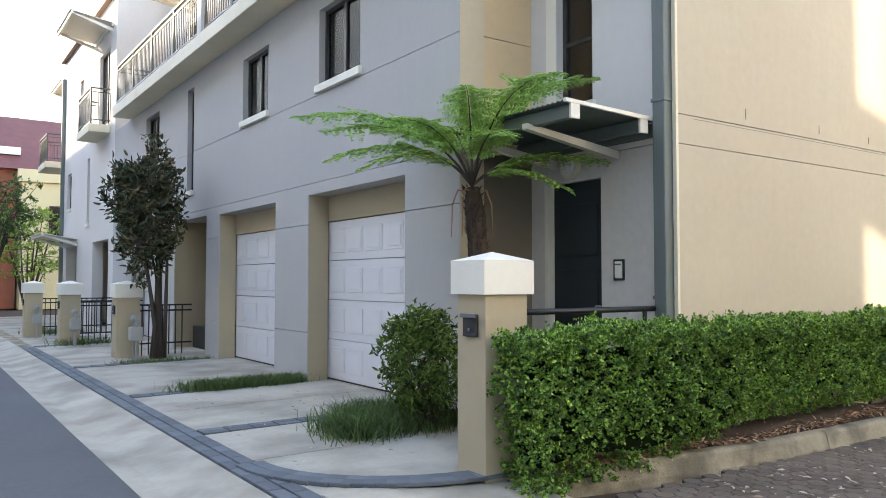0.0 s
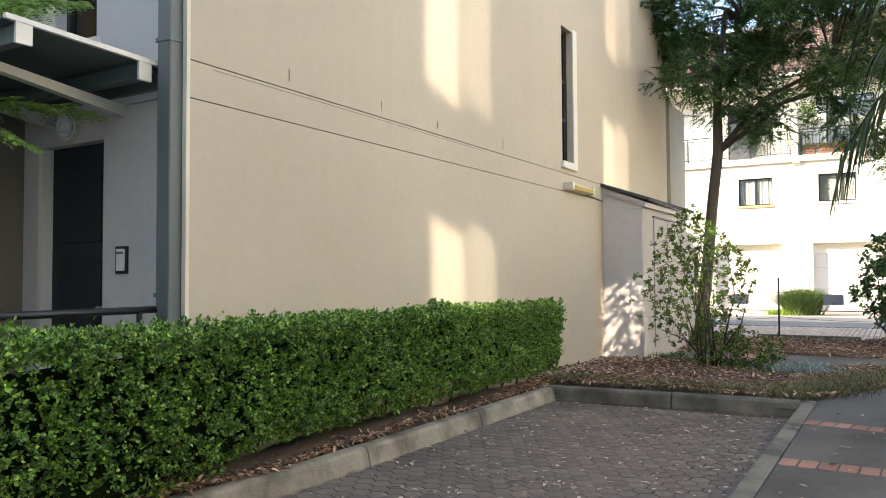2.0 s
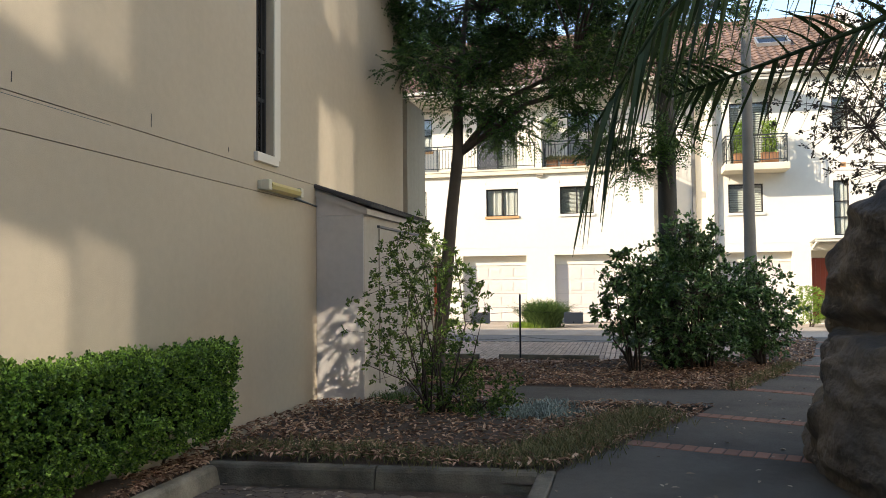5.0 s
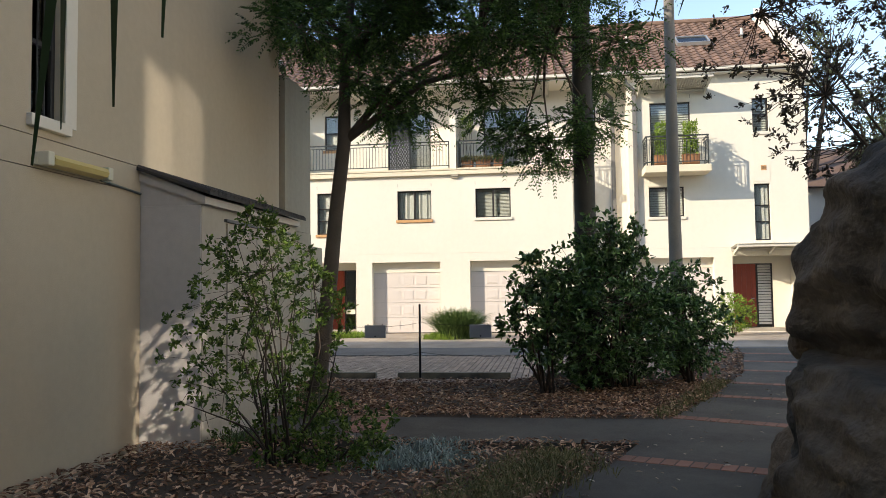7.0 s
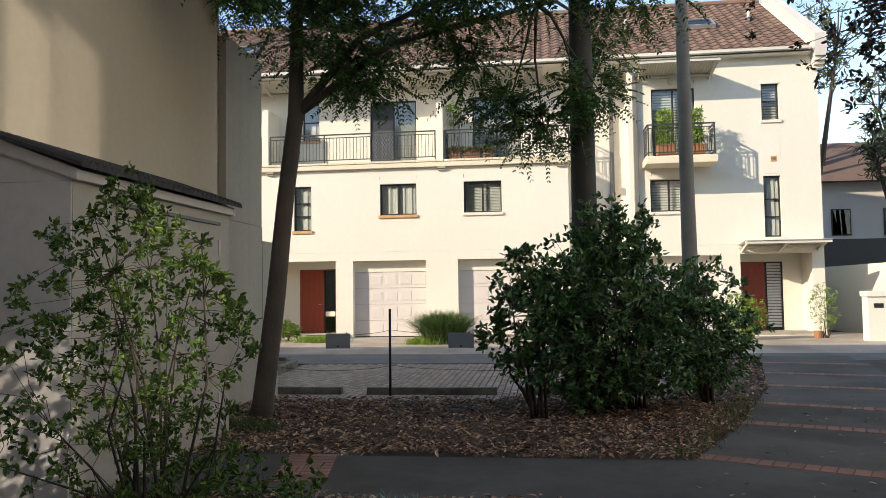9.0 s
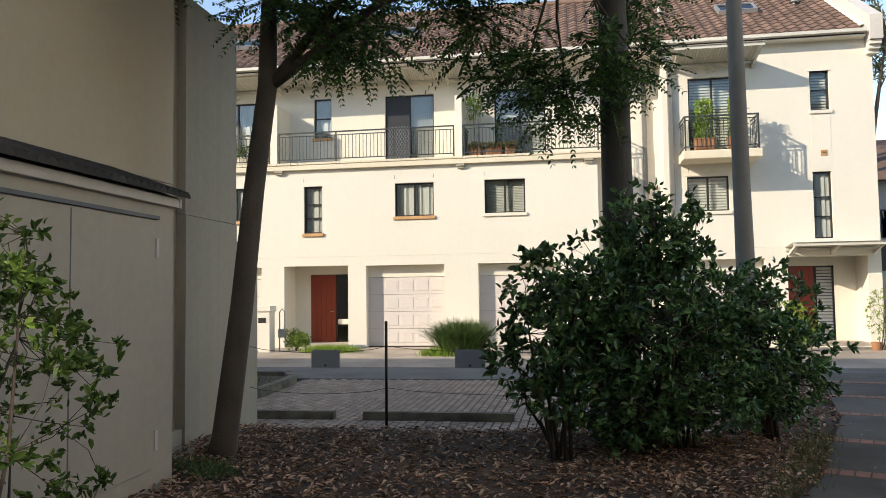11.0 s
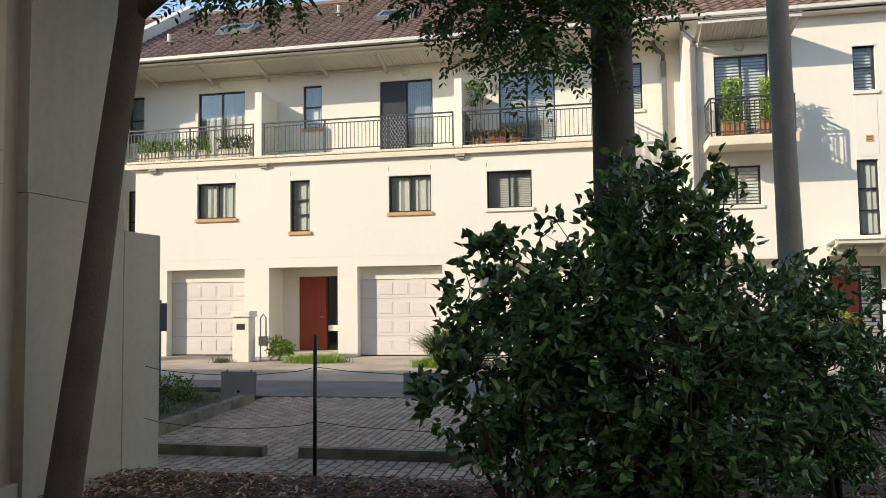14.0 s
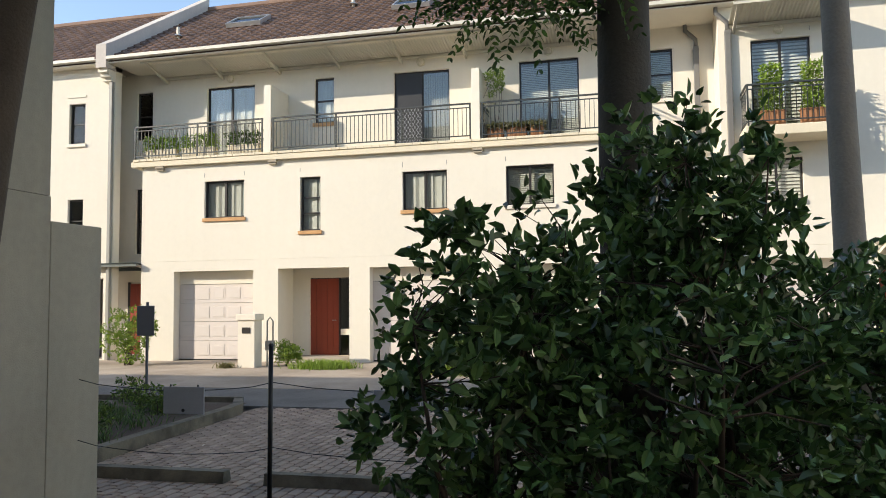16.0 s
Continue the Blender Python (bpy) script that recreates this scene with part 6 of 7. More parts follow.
tube(b, [(19.75, -1.88, 0.0), (19.85, -1.9, 1.0), (20.1, -1.93, 3.0), (20.5, -2.0, 5.0), (20.9, -2.07, 7.5), (21.1, -2.1, 10.5)], [0.15, 0.12, 0.105, 0.1, 0.09, 0.075], 14)
part("trunk", b, M_GUM, tp, smooth=True)


def frond(parent, pts, length, n, width, mat, r, hang=0.35, name="frond", twist=0.0, fall=0.0):
    """A palm frond: a tapering stalk along points, with rows of narrow leaflets."""
    pts = [Vector(p) for p in pts]
    b = bmesh.new()
    tube(b, pts, [0.022 - 0.018 * i / (len(pts) - 1) for i in range(len(pts))], 6)
    st = part(name, b, M_PALM, parent, smooth=True)
    P, T = [], []
    for k in range(n):
        u = 0.12 + 0.88 * k / (n - 1)
        s = u * (len(pts) - 1)
        i = min(int(s), len(pts) - 2)
        q = pts[i].lerp(pts[i + 1], s - i)
        d = (pts[i + 1] - pts[i]).normalized()
        sd = Matrix.Rotation(radians(twist), 3, d) @ d.cross(Vector((0, 0, 1))).normalized()
        L = length * (0.45 + 0.75 * math.sin(math.pi * min(0.8 if fall > 0.5 else 1, 0.25 + 0.7 * u))) * r.uniform(0.85, 1.1)
        for sg in (-1, 1):
            t = sd * sg * (0.75 - 0.4 * fall) + d * (0.6 - 0.25 * fall * (1 - u)) + Vector((0, 0, 0.12 - fall)) + Vector(r.normal(size=3)) * 0.08
            P.append(q), T.append(t.normalized() * L)
    v, f = strips(np.array([tuple(p) for p in P]), np.array([tuple(t) for t in T]), width, r, hang + 0.25, 4)
    raw_mesh("leaf_blade", v, f, mat, st, kind="stuff")


pr = np.random.default_rng(5)
for k in range(9):
    a = k * 0.7 + 0.2
    c = Vector((21.1, -2.1, 10.4))
    d = Vector((math.cos(a), math.sin(a), 0))
    frond(tp, [c, c + d * 0.7 + Vector((0, 0, 0.5)), c + d * 1.5 + Vector((0, 0, 0.4)), c + d * 2.2 + Vector((0, 0, -0.3))], 0.45, 30, 0.035, M_PALM, pr)
np_ = thing("palm_tree", (8.0, -4.4, 0.1), "palm with arching feathery fronds over the path", "palm")
b = bmesh.new()
tube(b, [(8.0, -4.4, 0.0), (8.0, -4.3, 1.8), (8.0, -4.2, 3.6)], [0.16, 0.13, 0.11], 12)
part("trunk", b, M_GUM, np_, smooth=True)
for length, hang, twist, fall, pts in (
        (0.4, 0.1, 0, 0.8, [(8.0, -4.2, 3.6), (7.5, -2.6, 3.7), (7.15, -1.3, 3.25), (7.0, -0.45, 2.92), (6.9, 0.0, 2.7), (6.86, 0.27, 2.42), (6.85, 0.46, 2.12)]),
        (0.34, 0.05, 65, 0.0, [(8.0, -4.2, 3.6), (8.05, -2.6, 3.5), (8.05, -1.3, 2.98), (8.0, -0.63, 2.7), (8.0, -0.1, 2.53), (8.0, 0.17, 2.45)]),
        (0.5, 0.2, 0, 0.6, [(8.0, -4.2, 3.6), (8.4, -2.8, 4.4), (8.6, -1.3, 4.1), (8.65, -0.3, 3.6), (8.65, 0.3, 3.15)]),
        (0.5, 0.2, 0, 0.7, [(8.0, -4.2, 3.6), (7.8, -2.8, 4.3), (7.65, -1.4, 4.2), (7.6, -0.4, 3.8), (7.6, 0.3, 3.3)]),
        (0.5, 0.3, 0, 0.3, [(8.0, -4.2, 3.6), (8.6, -2.9, 3.8), (8.9, -1.8, 3.5), (9.0, -0.9, 3.0)]),
        (0.5, 0.4, 0, 0.2, [(8.0, -4.2, 3.6), (7.0, -3.4, 4.3), (5.9, -2.9, 4.2), (5.0, -2.6, 3.6)]),
        (0.5, 0.4, 0, 0.2, [(8.0, -4.2, 3.6), (8.3, -5.4, 4.3), (8.6, -6.6, 4.0), (8.8, -7.3, 3.3)]),
        (0.5, 0.4, 0, 0.2, [(8.0, -4.2, 3.6), (9.3, -4.2, 4.2), (10.6, -4.1, 4.1), (11.6, -4.0, 3.4)])):
    frond(np_, pts, length, 44, 0.017 if fall > 0.5 else 0.022, M_PALM, pr, hang, "frond", twist, fall)


shrub("bush", (18.2, -0.55, 0.12), (18.15, -0.55, 1.1), (1.15, 1.4, 1.25), 760, 15, 0.084, 0.56, M_CAMELLIA, "large dark glossy camellia bush", "bush", 0.03, 16, 0.35, seed=11)
shrub("bush", (19.0, -1.9, 0.12), (18.9, -1.75, 1.1), (1.0, 0.95, 1.05), 440, 15, 0.078, 0.54, M_CAMELLIA, "dark glossy bush beside the footpath", "bush", 0.025, 10, 0.35, seed=12)
shrub("bush", (18.3, -0.9, 0.12), (18.1, -0.65, 2.15), (0.5, 0.7, 0.75), 150, 13, 0.088, 0.56, M_CAMELLIA, "upright glossy shoots of a dark bush", "bush", 0.02, 9, 0.3, seed=13)
shrub("bush", (17.6, 0.3, 0.12), (17.5, 0.3, 1.35), (0.6, 0.8, 1.05), 230, 13, 0.088, 0.56, M_CAMELLIA, "dark glossy bush with drooping shoots", "bush", 0.02, 9, 0.3, seed=14)
shrub("shrub", (12.7, 2.42, 0.13), (12.75, 2.6, 1.32), (1.05, 1.0, 1.3), 450, 16, 0.045, 0.5, M_SHRUB, "loose open shrub with small green leaves", "shrub", 0.012, 16, 0.2, seed=15, taper=0.5)
shrub("shrub", (12.9, 2.1, 0.13), (12.85, 2.05, 0.4), (0.6, 0.7, 0.4), 200, 10, 0.05, 0.5, M_SHRUB, "low leafy growth at the shrub's foot", "shrub", 0.01, 6, 0.3, seed=16)
shrub("shrub", (3.92, 5.9, 0.05), (3.88, 5.95, 0.72), (0.42, 0.55, 0.62), 480, 10, 0.068, 0.34, M_SHRUB, "fine-leaved green shrub beside the garage", "shrub", 0.012, 9, 0.3, seed=17)
shrub("shrub", (31.9, -5.5, 0.08), (31.9, -5.55, 0.8), (0.55, 0.75, 0.75), 300, 10, 0.07, 0.5, M_LIME, "sunlit lime green shrub beside the red door", "shrub", 0.015, 7, 0.3, seed=18)
shrub("shrub", (32.6, -8.0, 0.08), (32.6, -8.0, 1.0), (0.35, 0.55, 0.85), 110, 8, 0.06, 0.5, M_LIME, "climbing rose with pale leaves by the porch", "shrub", 0.012, 7, 0.3, seed=19)
shrub("shrub", (32.2, 12.9, 0.08), (32.2, 12.9, 0.9), (0.6, 1.0, 0.88), 300, 9, 0.08, 0.5, M_LIME, "sunlit leafy shrub beside the garage", "shrub", 0.015, 8, 0.3, seed=20)
shrub("shrub", (32.4, 8.3, 0.08), (32.4, 8.3, 0.42), (0.35, 0.5, 0.4), 150, 9, 0.07, 0.5, M_LIME, "small green shrub beside the letterbox", "shrub", 0.01, 5, 0.3, seed=21)
shrub("tree", (3.6, 14.05, 0.08), (3.45, 14.2, 2.75), (0.72, 0.95, 1.35), 430, 10, 0.14, 0.38, M_MAGNOLIA, "young magnolia tree with bronze-backed leaves", "tree", 0.045, 7, 0.25, seed=22)
shrub("tree", (13.6, -4.2, 0.12), (13.5, -2.75, 3.6), (1.3, 1.7, 1.5), 820, 12, 0.045, 0.5, M_PURPLE, "small tree with dark reddish leaves", "tree", 0.025, 14, 0.2, seed=23)
shrub("tree", (2.0, 33.0, 0.0), (2.0, 33.0, 4.2), (2.6, 2.6, 1.9), 420, 9, 0.14, 0.5, M_TREELEAF, "round green street tree", "tree", 0.09, 12, 0.3, seed=24)
shrub("tree", (4.6, 40.5, 0.0), (4.6, 40.5, 3.2), (2.2, 2.2, 2.4), 300, 9, 0.16, 0.5, M_LIME, "sunlit yellow green tree at the street's end", "tree", 0.07, 10, 0.3, seed=25)
for k, (x, y, h, rr) in enumerate(((50, -2, 13.0, 3.0), (49, -12.5, 13.5, 3.6), (54, -21, 12, 4.5), (44, -16, 7.5, 3.0), (56, 2.5, 13.5, 3.0))):
    shrub("tree", (x, y, 0), (x, y, h), (rr, rr, rr * 0.8), 330, 10, 0.3, 0.25, M_EUC, "tall sparse eucalypt behind the roofs", "tree", 0.2, 12, 0.3, "trees behind the roofs", seed=30 + k)

# tree fern
tf = thing("tree_fern", (4.25, 5.5, 0.1), "tree fern with bright arching fronds", "fern")
b = bmesh.new()
tube(b, [(4.3 - 0.1 * k / 19, 5.42 + 0.18 * (k / 19) ** 1.3, 0.05 + 2.25 * k / 19) for k in range(20)], [0.11 - 0.035 * k / 19 for k in range(20)], 18)
for v in b.verts:
    v.co += Vector((noise.noise(v.co * 22), noise.noise(v.co * 22 + Vector((3, 0, 0))), 0)) * 0.03
part("trunk", b, M_FERNBARK, tf, smooth=False)
sr = np.random.default_rng(9)
sz_ = sr.uniform(1.2, 2.3, 420)
sa_ = sr.uniform(0, 6.28, 420)
P = np.stack([4.3 - 0.1 * sz_ / 2.3 + 0.075 * np.cos(sa_), 5.42 + 0.18 * (sz_ / 2.3) ** 1.3 + 0.075 * np.sin(sa_), sz_], 1)
T = np.stack([np.cos(sa_) * 0.035, np.sin(sa_) * 0.035, np.full(420, 0.05)], 1) * sr.uniform(0.4, 1.6, (420, 1))
v, f = strips(P, T, 0.02, sr, 0.2, 2)
raw_mesh("trunk_fibre", v, f, M_FERNBARK, tf, kind="stuff")
for az in (150, 205, 330):
    dd = Vector((math.cos(radians(az)), math.sin(radians(az)), 0))
    b = bmesh.new(); tube(b, [Vector((4.2, 5.6, 2.25)) + dd * q + Vector((0, 0, w)) for q, w in ((0.05, 0.02), (0.13, 0.03), (0.18, -0.1), (0.19, -0.4))], [0.008, 0.009, 0.008, 0.004], 5)
    part("dead_frond", b, M_LITTER, tf, "brown withered hanging frond", True)


def fern_frond(az, rise, length, sag, r):
    c = Vector((4.2, 5.6, 2.32))
    d = Vector((math.cos(az), math.sin(az), 0))
    pts = []
    for i in range(9):
        u = i / 8
        pts.append(c + d * (length * (0.55 * u + 0.45 * u * u)) + Vector((0, 0, rise * (1 - (1 - u) ** 2.0) - sag * u ** 3)))
    b = bmesh.new()
    tube(b, pts, [0.013 - 0.011 * i / 8 for i in range(9)], 5)
    st = part("frond", b, M_TWIG, tf, smooth=True)
    P, A, S = [], [], []
    n = 24
    for k in range(n):
        u = 0.3 + 0.7 * k / (n - 1)
        s = u * 8
        i = min(int(s), 7)
        q, dd = pts[i].lerp(pts[i + 1], s - i), (pts[i + 1] - pts[i]).normalized()
        sd = dd.cross(Vector((0, 0, 1))).normalized()
        L = 0.40 * length / 1.6 * r.uniform(0.85, 1.1) * math.sin(math.pi * (0.12 + 0.86 * (k + 1) / (n + 1))) + 0.03
        for sg in (-1, 1):
            ax = (sd * sg + dd * 0.45 - Vector((0, 0, 0.1)) + Vector(r.normal(size=3)) * 0.13).normalized()
            m = max(4, int(L / 0.026))
            for j in range(m):
                w = (j + 0.5) / m
                pp = q + ax * (L * w) - Vector((0, 0, 0.12 * L * w * w))
                ls = 0.062 * (1 - 0.6 * w)
                for s2 in (-1, 1):
                    P.append(pp), A.append(dd * s2 + ax * 0.5), S.append(ls)
    v, f = leaves(np.array([tuple(p) for p in P]), np.array([tuple(a) for a in A]), np.array(S), 0.6, 0.1, 0.1, r, 0.7)
    raw_mesh("leaf_blade", v, f, M_FERN, st, kind="stuff")


fr = np.random.default_rng(10)
for az, rise, length, sag in ((138, 0.8, 1.65, 0.12), (150, 0.5, 1.3, 0.28), (124, 0.72, 1.5, 0.12), (318, 1.0, 1.1, 0.05), (322, 0.36, 1.2, 0.14), (302, 0.22, 0.9, 0.3), (75, 0.8, 1.2, 0.12), (230, 0.78, 0.95, 0.1),
                             (30, 0.85, 1.1, 0.1), (100, 0.78, 1.35, 0.1), (190, 0.6, 1.1, 0.15), (168, 0.4, 1.05, 0.3), (272, 0.9, 1.1, 0.1), (250, 0.5, 0.95, 0.2)):
    fern_frond(radians(az), rise, length, sag, fr)
tufts("grass_clump", [(3.35 + 0.1 * k, 6.1 + 0.13 * (k % 5), 0.08) for k in range(9)], 10000, 0.42, 0.16, 0.007, M_GRASS, "dense mound of strappy green grass", "grass")
tufts("grass_clump", [(4.1, 6.4, 0.08), (4.2, 6.1, 0.08)], 1000, 0.35, 0.16, 0.008, M_GRASS, "strappy grass against the garage pier", "grass")
tufts("grass_clump", [(3.1 + 0.17 * k, 9.75, 0.09) for k in range(8)], 5200, 0.26, 0.1, 0.007, M_GRASS, "low strip of green grass between driveways", "grass", wide=1.8)
tufts("grass_clump", [(3.0 + 0.17 * k, 13.5, 0.09) for k in range(8)], 500, 0.16, 0.08, 0.007, M_GRASS, "low strip of grass between driveways", "grass", wide=1.8)
tufts("grass_clump", [(3.0, 18.3, 0.08), (3.4, 18.4, 0.08), (3.0, 22.5, 0.08), (3.3, 22.4, 0.08)], 900, 0.35, 0.25, 0.01, M_GRASS, "green grass clumps beside the pillars", "grass")
tufts("ground_grass", [(11.0 + 0.25 * k, 1.0 - 0.11 * k + 0.25 * (k % 2), 0.15) for k in range(10)], 5200, 0.2, 0.16, 0.006, M_DRYGRASS, "dry wispy grass along the path", "grass", "stuff")
tufts("ground_grass", [(10.75 + 0.06 * (k % 3), 1.2 + 0.28 * k, 0.15) for k in range(10)], 3200, 0.18, 0.14, 0.006, M_DRYGRASS, "dry wispy grass behind the kerb", "grass", "stuff")
tufts("ground_grass", [(15.7 + 0.4 * k, edge_y(15.7 + 0.4 * k) + 0.15, 0.15) for k in range(9)], 1300, 0.16, 0.1, 0.005, M_DRYGRASS, "wispy grass along the mulch edge", "grass", "stuff")
tufts("ground_grass", [(13.9, 3.3, 0.15), (13.7, 3.2, 0.15), (16.7, 3.3, 0.15), (16.9, 3.6, 0.15)], 700, 0.22, 0.14, 0.006, M_GRASS, "grass at the foot of the cupboard", "grass", "stuff")
tufts("silver_plant", [(12.75 + 0.12 * k, 1.75 - 0.17 * (k % 5), 0.15) for k in range(9)], 1700, 0.16, 0.15, 0.012, M_SILVER, "silver blue ground cover plant", "plant")
tufts("grass_clump", [(31.0, 3.3, 0.08), (31.1, 3.0, 0.08), (30.9, 3.15, 0.08)], 4200, 1.7, 0.17, 0.022, M_GRASS, "tall bright strappy clump beside the garage", "grass")
tufts("grass_clump", [(30.9, 3.75, 0.08), (30.8, 3.5, 0.08)], 1400, 0.4, 0.22, 0.015, M_LIME, "low yellowish grass tuft", "grass")
tufts("grass_clump", [(31.9, 7.1, 0.08), (31.9, 6.8, 0.08), (31.9, 7.4, 0.08)], 2200, 0.4, 0.24, 0.015, M_LIME, "low bright green ground cover", "grass")
tufts("grass_clump", [(31.7, 9.7, 0.08)], 250, 0.3, 0.1, 0.015, M_DRYGRASS, "grass tuft beside the letterbox", "grass")
tufts("ground_grass", [(20.6 + 0.3 * k, 5.75 + 0.05 * k + 0.35 * (k % 4), 0.1) for k in range(16)], 2600, 0.34, 0.2, 0.012, M_GRASS, "dense green ground cover in the bed", "grass")
for k in range(9):
    a, bq = 20.6 + 0.55 * k, 6.1 + 0.05 * k + 0.55 * (k % 3)
    shrub("plant", (a, bq, 0.1), (a, bq, 0.32), (0.35, 0.4, 0.28), 40, 8, 0.07, 0.4, M_SHRUB, "low bed plant with green leaves", "plant", 0.008, 4, 0.2, "bed plants", seed=60 + k)

# boulders
def boulder(at, radii, seed, label, turn=0.0):
    b = bmesh.new()
    bmesh.ops.create_icosphere(b, subdivisions=6, radius=1)
    off = Vector((seed * 3.7, seed * 1.3, seed))
    for v in b.verts:
        d = v.co.normalized()
        h = 1 + 0.22 * noise.noise(d * 1.5 + off) - 0.13 * abs(noise.noise(d * 2.6 + off)) + 0.08 * noise.noise(d * 6 + off) - 0.035 * abs(noise.noise(d * 9 + off)) - 0.015 * abs(noise.noise(d * 19 + off)) + 0.008 * noise.noise(d * 34 + off)
        q = d * h
        q = Vector([math.copysign(abs(c) ** 0.85, c) for c in q])
        v.co = Vector((q.x * radii[0], q.y * radii[1], q.z * radii[2]))
    bmesh.ops.rotate(b, verts=b.verts, matrix=Matrix.Rotation(radians(turn), 3, "Z"))
    bmesh.ops.translate(b, verts=b.verts, vec=at)
    return part("boulder", b, M_ROCK, None, label, True, "boulder")


boulder((10.6, -2.07, 0.55), (1.5, 1.12, 0.85), 1, "dark weathered sandstone boulder beside the path", 12)
boulder((10.95, -2.49, 1.72), (1.4, 1.27, 0.9), 2, "sandstone boulder resting on a lower one", 5)
boulder((12.6, -3.3, 0.5), (1.3, 0.9, 0.6), 3, "low sandstone boulder behind the others", 20)

# post, wires and hanging plates before the far bay
po = thing("bollard_post", (19.5, 2.42, 0.12), "slim black steel post at the bed's edge", "post")
b = bmesh.new(); tube(b, [(19.5, 2.42, 0.05), (19.52, 2.42, 1.37)], 0.019, 12); part("pole", b, M_BLACK, po, smooth=True)
b = bmesh.new(); tube(b, [(19.52, 2.42, 1.37), (19.52, 2.42, 1.39)], [0.022, 0.014], 12); part("cap", b, M_BLACK, po)
po2 = thing("bollard_post", (19.6, -0.9, 0.12), "slim black steel post inside the bush", "post")
b = bmesh.new(); tube(b, [(19.6, -0.9, 0.05), (19.6, -0.9, 1.37)], 0.03, 12); part("pole", b, M_BLACK, po2, smooth=True)
for z in (1.06, 0.55):
    wr = thing("wire", (19.55, 2.4, z), "thin dark wire strung between wall and posts", "wire")
    for (ya, yb) in ((4.21, 2.42), (2.42, -0.9)):
        b = bmesh.new()
        tube(b, [(19.55, ya + (yb - ya) * i / 10, z + (0.02 if i in (0, 10) else 0) - 0.06 * math.sin(math.pi * i / 10)) for i in range(11)], 0.0035, 6)
        part("strand", b, M_BLACK, wr)
for y0, y1 in ((3.02, 3.39), (1.2, 1.57)):
    pl = thing("bay_plate", (19.55, (y0 + y1) / 2, 0.7), "plain dark grey plate hanging on the wire", "sign", "hanging plates")
    part("plate", box(19.535, 19.55, y0, y1, 0.815, 1.035, 0.004), M_PLATEL, pl)
    b = bmesh.new(); tube(b, [(19.536, (y0 + y1) / 2, 0.845), (19.53, (y0 + y1) / 2, 0.845)], 0.014, 10); part("bolt", b, M_BLACK, pl)
    for y in (y0 + 0.06, y1 - 0.06):
        b = bmesh.new(); tube(b, [(19.543, y, 1.03), (19.55, y, 1.05)], 0.008, 6); part("ring", b, M_BLACK, pl)
sg = thing("street_sign", (25.75, 7.85, 0.1), "back of a small dark sign on a post", "sign")
b = bmesh.new(); tube(b, [(25.75, 7.85, 0.05), (25.75, 7.85, 1.75)], 0.025, 10); part("pole", b, M_PLATE, sg)
part("plate", box(25.69, 25.71, 7.68, 8.02, 1.17, 1.69, 0.008), M_PLATE, sg)
for y0, y1, x in ((3.45, 5.1, 20.6), (0.95, 3.03, 20.6), (-1.6, 0.55, 20.62)):
    wsb = bmesh.new(); prism(wsb, [(x, 0.0), (x + 0.02, 0.11), (x + 0.13, 0.11), (x + 0.16, 0.0)], "y", y0, y1)
    part("wheel_stop", wsb, M_KERBDARK, None, "grey concrete wheel stop on the pavers", category="wheel stop", group="wheel stops")
kb = bmesh.new()
prism(kb, [(20.0, 5.25), (24.5, 5.52), (25.0, 5.6), (25.62, 5.95), (25.62, 6.1), (24.95, 5.76), (24.45, 5.68), (20.0, 5.4)], "z", -0.1, 0.15)
part("kerb", kb, M_KERBDARK, None, "concrete edging of the planted bed", category="kerb", kind="structure")
kb = bmesh.new()
prism(kb, [(25.65, 5.97), (25.75, 6.0), (25.75, 9.5), (25.62, 9.5)], "z", -0.1, 0.15)
part("kerb", kb, M_KERBDARK, None, "concrete edging along the lane", category="kerb", kind="structure")


# planters on the balconies
def trough(x, y, z, w, label, leafmat, h, tall=False, seed=1, pot=M_TERRA):
    p = thing("planter", (x, y, z), label, "planter", "balcony planters")
    part("trough", box(x - 0.11, x + 0.11, y - w / 2, y + w / 2, z, z + 0.36, 0.012), pot, p)
    part("rim", box(x - 0.125, x + 0.125, y - w / 2 - 0.015, y + w / 2 + 0.015, z + 0.335, z + 0.37, 0.006), pot, p)
    r = np.random.default_rng(seed)
    for k in range(max(3, int(w / 0.11))):
        ya = y - w / 2 + 0.03 + k * (w - 0.06) / max(3, int(w / 0.11))
        part("slat", box(x - 0.122, x - 0.111, ya, ya + 0.055, z + 0.02, z + 0.33, 0.003), pot, p)
    n = 1000 if tall else 620
    q = np.stack([x + r.normal(size=n) * 0.1, y + r.uniform(-w / 2, w / 2, n) * (0.8 if tall else 1.1), z + 0.34 + r.uniform(0.0, 1, n) * h], 1)
    v, f = leaves(q, unit(n, r), r.uniform(0.06, 0.12, n), 0.45, r=r)
    raw_mesh("foliage", v, f, leafmat, p, kind="stuff")
    st = bmesh.new()
    for k in range(6):
        yy = y + r.uniform(-w / 2.5, w / 2.5)
        tube(st, [(x, yy, z + 0.3), (x + 0.02, yy + r.normal() * 0.04, z + 0.34 + h * 0.7)], [0.008, 0.004], 5)
    part("stalk", st, M_TWIG, p, kind="stuff")
    return p


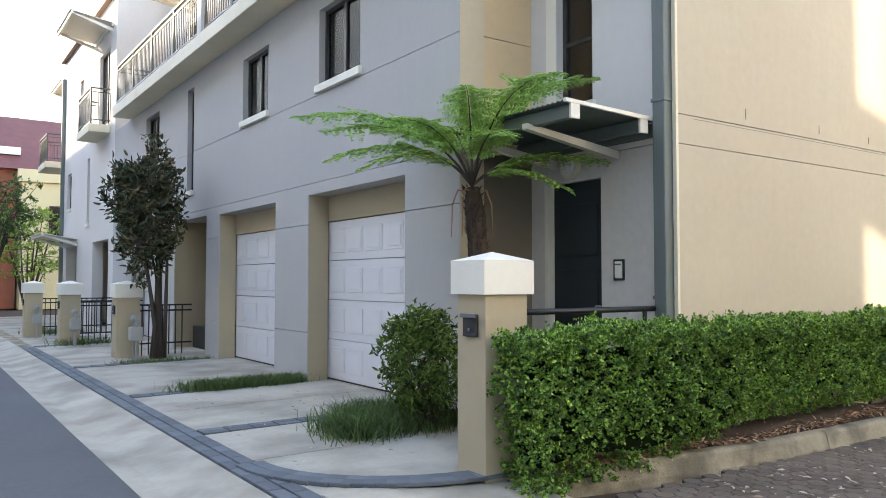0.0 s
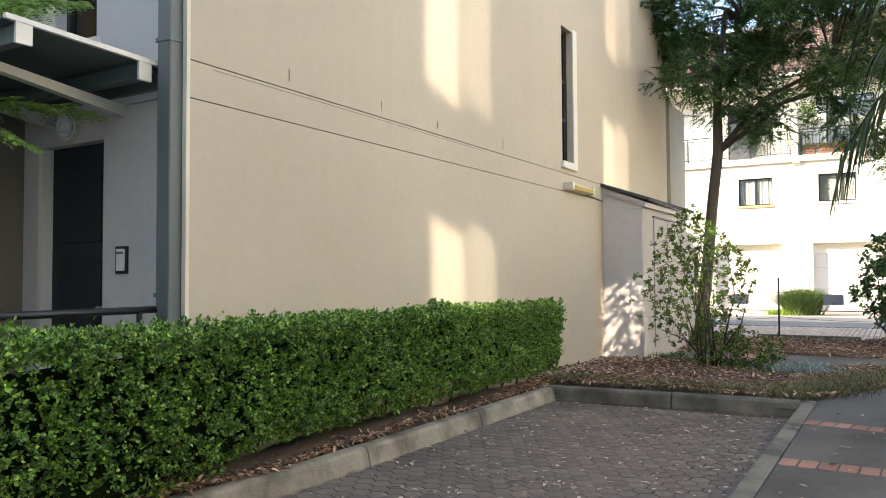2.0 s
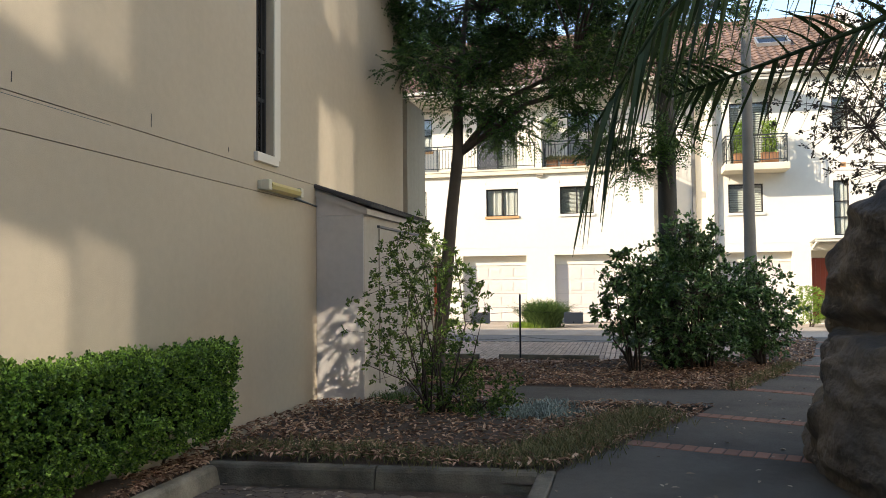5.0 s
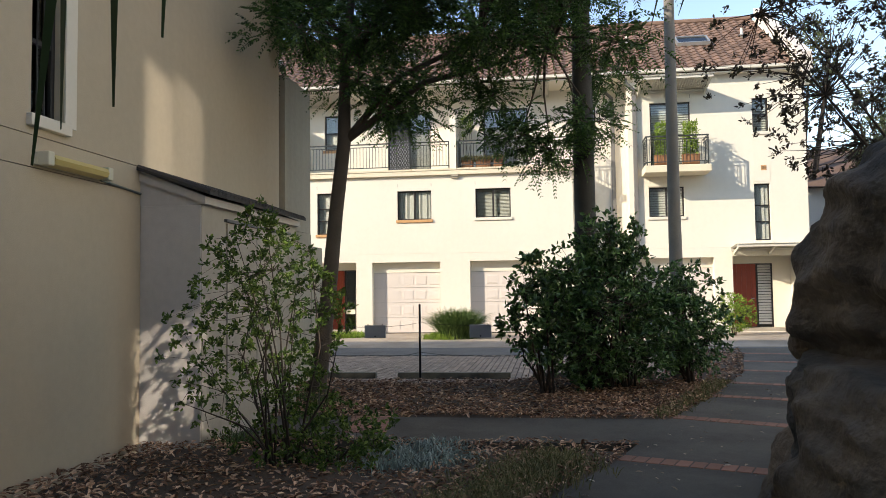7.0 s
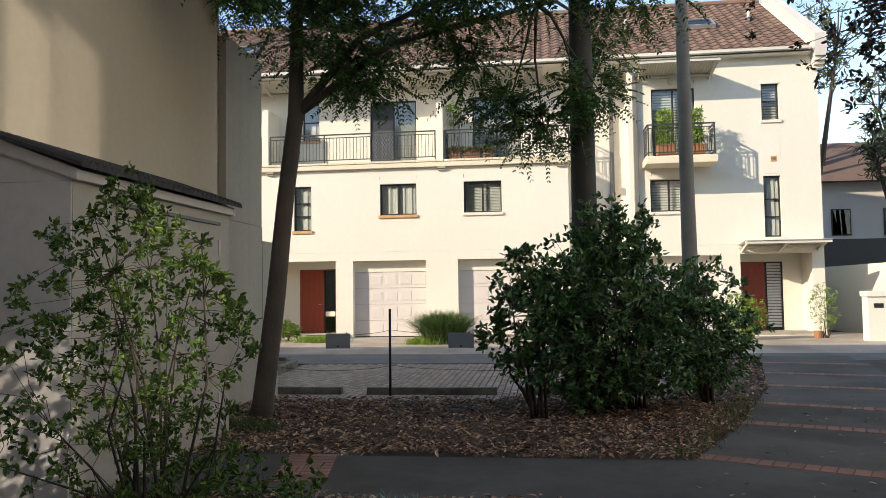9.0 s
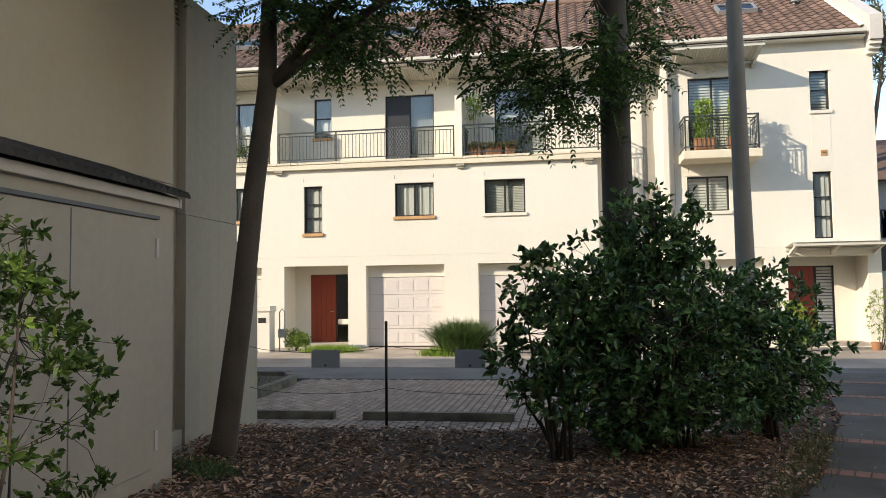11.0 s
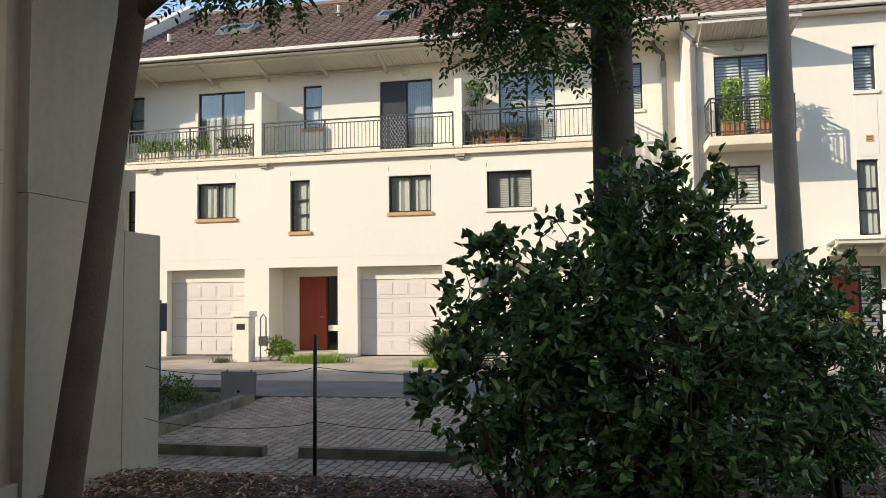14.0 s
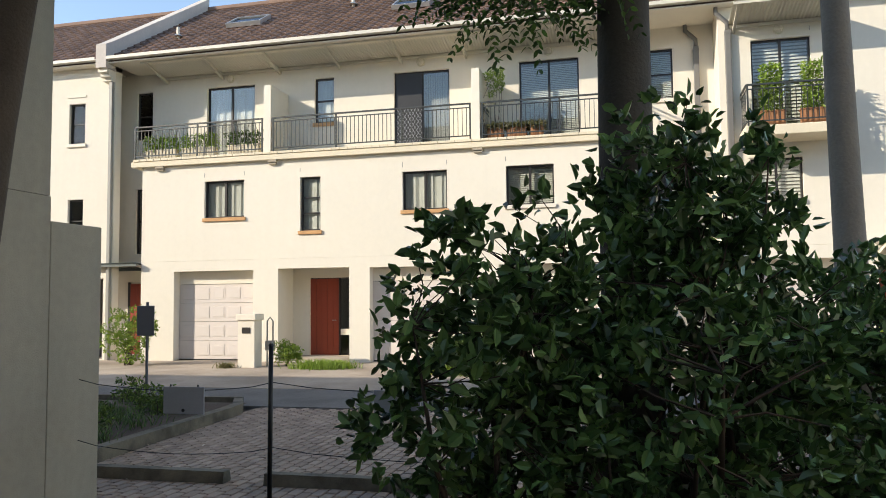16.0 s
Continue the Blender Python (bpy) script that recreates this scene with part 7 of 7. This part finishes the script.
for k, (y, w) in enumerate(((13.1, 1.05), (11.85, 1.05), (10.4, 1.0))):
    trough(33.95, y, 5.912, w, "pale trough planter with bushy yellow green leaves", M_LIME if k < 2 else M_GRASS, 0.42, seed=80 + k, pot=M_SLAB)
for k, (y, w) in enumerate(((3.05, 0.42), (2.48, 0.52), (1.95, 0.32))):
    trough(33.95, y, 5.912, w, "terracotta planter with dry sparse plants", M_DRYGRASS, 0.12, seed=90 + k)
for k, y in enumerate((-3.65, -4.55)):
    trough(32.98, y, 5.685, 0.55, "orange terracotta trough with tall yellow plant", M_LIME, 1.15, True, seed=95 + k)
shrub("potted_plant", (34.2, 3.15, 5.912), (34.2, 3.1, 7.65), (0.3, 0.35, 0.5), 70, 8, 0.08, 0.4, M_LIME, "tall potted plant behind the balcony divider", "plant", 0.012, 6, 0.3, seed=99)
fp = thing("flower_pot", (32.4, -7.75, 0.085), "small red flower pot by the porch", "pot")
b = bmesh.new(); tube(b, [(32.4, -7.75, 0.085), (32.4, -7.75, 0.3)], [0.1, 0.14], 14); part("pot", b, M_TERRA, fp)

# soft side-wall patches: added lamps stand in for sun reflected by unseen window glass
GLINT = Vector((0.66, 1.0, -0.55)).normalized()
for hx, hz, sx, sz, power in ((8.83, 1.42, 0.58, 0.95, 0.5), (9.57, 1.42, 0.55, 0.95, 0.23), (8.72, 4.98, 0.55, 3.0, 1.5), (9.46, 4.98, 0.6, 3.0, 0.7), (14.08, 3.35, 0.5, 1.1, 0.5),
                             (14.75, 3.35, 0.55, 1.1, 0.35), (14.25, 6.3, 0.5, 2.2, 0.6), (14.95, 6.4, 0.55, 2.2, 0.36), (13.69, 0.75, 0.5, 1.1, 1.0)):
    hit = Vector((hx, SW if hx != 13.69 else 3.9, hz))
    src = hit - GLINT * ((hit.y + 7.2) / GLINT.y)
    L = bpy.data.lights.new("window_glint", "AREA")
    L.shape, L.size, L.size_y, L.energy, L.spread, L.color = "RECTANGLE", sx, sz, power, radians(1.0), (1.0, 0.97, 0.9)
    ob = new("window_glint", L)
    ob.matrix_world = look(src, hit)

# ---- pavers, last ----
HW = 0.135
hexm = bmesh.new()
ring = [(HW / math.sqrt(3) * 0.955 * math.cos(radians(60 * k)), HW / math.sqrt(3) * 0.955 * math.sin(radians(60 * k))) for k in range(6)]
lo_ = [hexm.verts.new((*p, -0.03)) for p in ring]
mi_ = [hexm.verts.new((*p, -0.006)) for p in ring]
hi_ = [hexm.verts.new((p[0] * 0.94, p[1] * 0.94, 0.0)) for p in ring]
hexm.faces.new(hi_)
for k in range(6):
    j = (k + 1) % 6
    hexm.faces.new((lo_[k], lo_[j], mi_[j], mi_[k])), hexm.faces.new((mi_[k], mi_[j], hi_[j], hi_[k]))
HEXM = bpy.data.meshes.new("paver")
hexm.to_mesh(HEXM)
HEXM.materials.append(M_PAVER)
hv0 = np.array([tuple(v.co) for v in HEXM.vertices])
hf0 = [tuple(p.vertices) for p in HEXM.polygons]
bay = part("parking_bay", box(1.96, 10.39, 1.085, 3.66, -0.3, -0.012), M_SOIL, None, "parking bay of brown hexagon pavers", category="pavement", kind="structure")
jv, jf, cnt = [], [], 0
dx, dy = HW / math.sqrt(3) * 1.5, HW
for i in range(int(8.3 / dx)):
    for j in range(21):
        x, y = 2.05 + i * dx, 1.15 + j * dy + (dy / 2 if i % 2 else 0)
        if y > 3.7 or x > 10.3:
            continue
        z = 0.003 * noise.noise((x * 2, y * 2, 0)) + 0.002 * noise.noise((x * 30, y * 30, 0))
        if 6.6 < x < 9.0 and 1.4 < y < 3.4 and cnt < 300:
            paver(HEXM, pose(x, y, z, rng.normal() * 0.5, rng.normal() * 0.5, 0), bay)
            cnt += 1
        else:
            base = len(jv)
            jv += (hv0 + np.array((x, y, z))).tolist()
            jf += [tuple(q + base for q in p) for p in hf0]
raw_mesh("pavers", jv, jf, M_PAVERJ, bay, kind="stuff")

fbay = part("parking_bay", box(19.57, 25.74, -4.0, 5.655, -0.3, -0.012), M_SOIL, None, "far parking bay of grey brown pavers", category="pavement", kind="structure")
fm = bmesh.new()
bx(fm, -0.1, 0.1, -0.047, 0.047, -0.03, 0.0, 0.008)
FPAV = bpy.data.meshes.new("paver")
fm.to_mesh(FPAV)
FPAV.materials.append(M_FARPAVER)
fv0 = np.array([tuple(v.co) for v in FPAV.vertices])
ff0 = [tuple(p.vertices) for p in FPAV.polygons]
jv, jf, cnt = [], [], 0
for i in range(27):
    for j in range(84):
        x, y = 19.68 + i * 0.225, -3.4 + j * 0.114
        if j % 2:
            x += 0.112
        if y > 5.62 or y < edge_y(x) + 1.35 or x > 25.63:
            continue
        z = 0.004 * noise.noise((x * 2, y * 2, 0)) + 0.003 * noise.noise((x * 30, y * 30, 0))
        if 20.3 < x and 1.0 < y < 4.0 and cnt < 300:
            paver(FPAV, pose(x, y, z, rng.normal() * 0.7, rng.normal() * 0.5, 0), fbay)
            cnt += 1
        else:
            base = len(jv)
            jv += (fv0 + np.array((x, y, z))).tolist()
            jf += [tuple(q + base for q in p) for p in ff0]
raw_mesh("pavers", jv, jf, M_FARPAVERJ, fbay, kind="stuff")
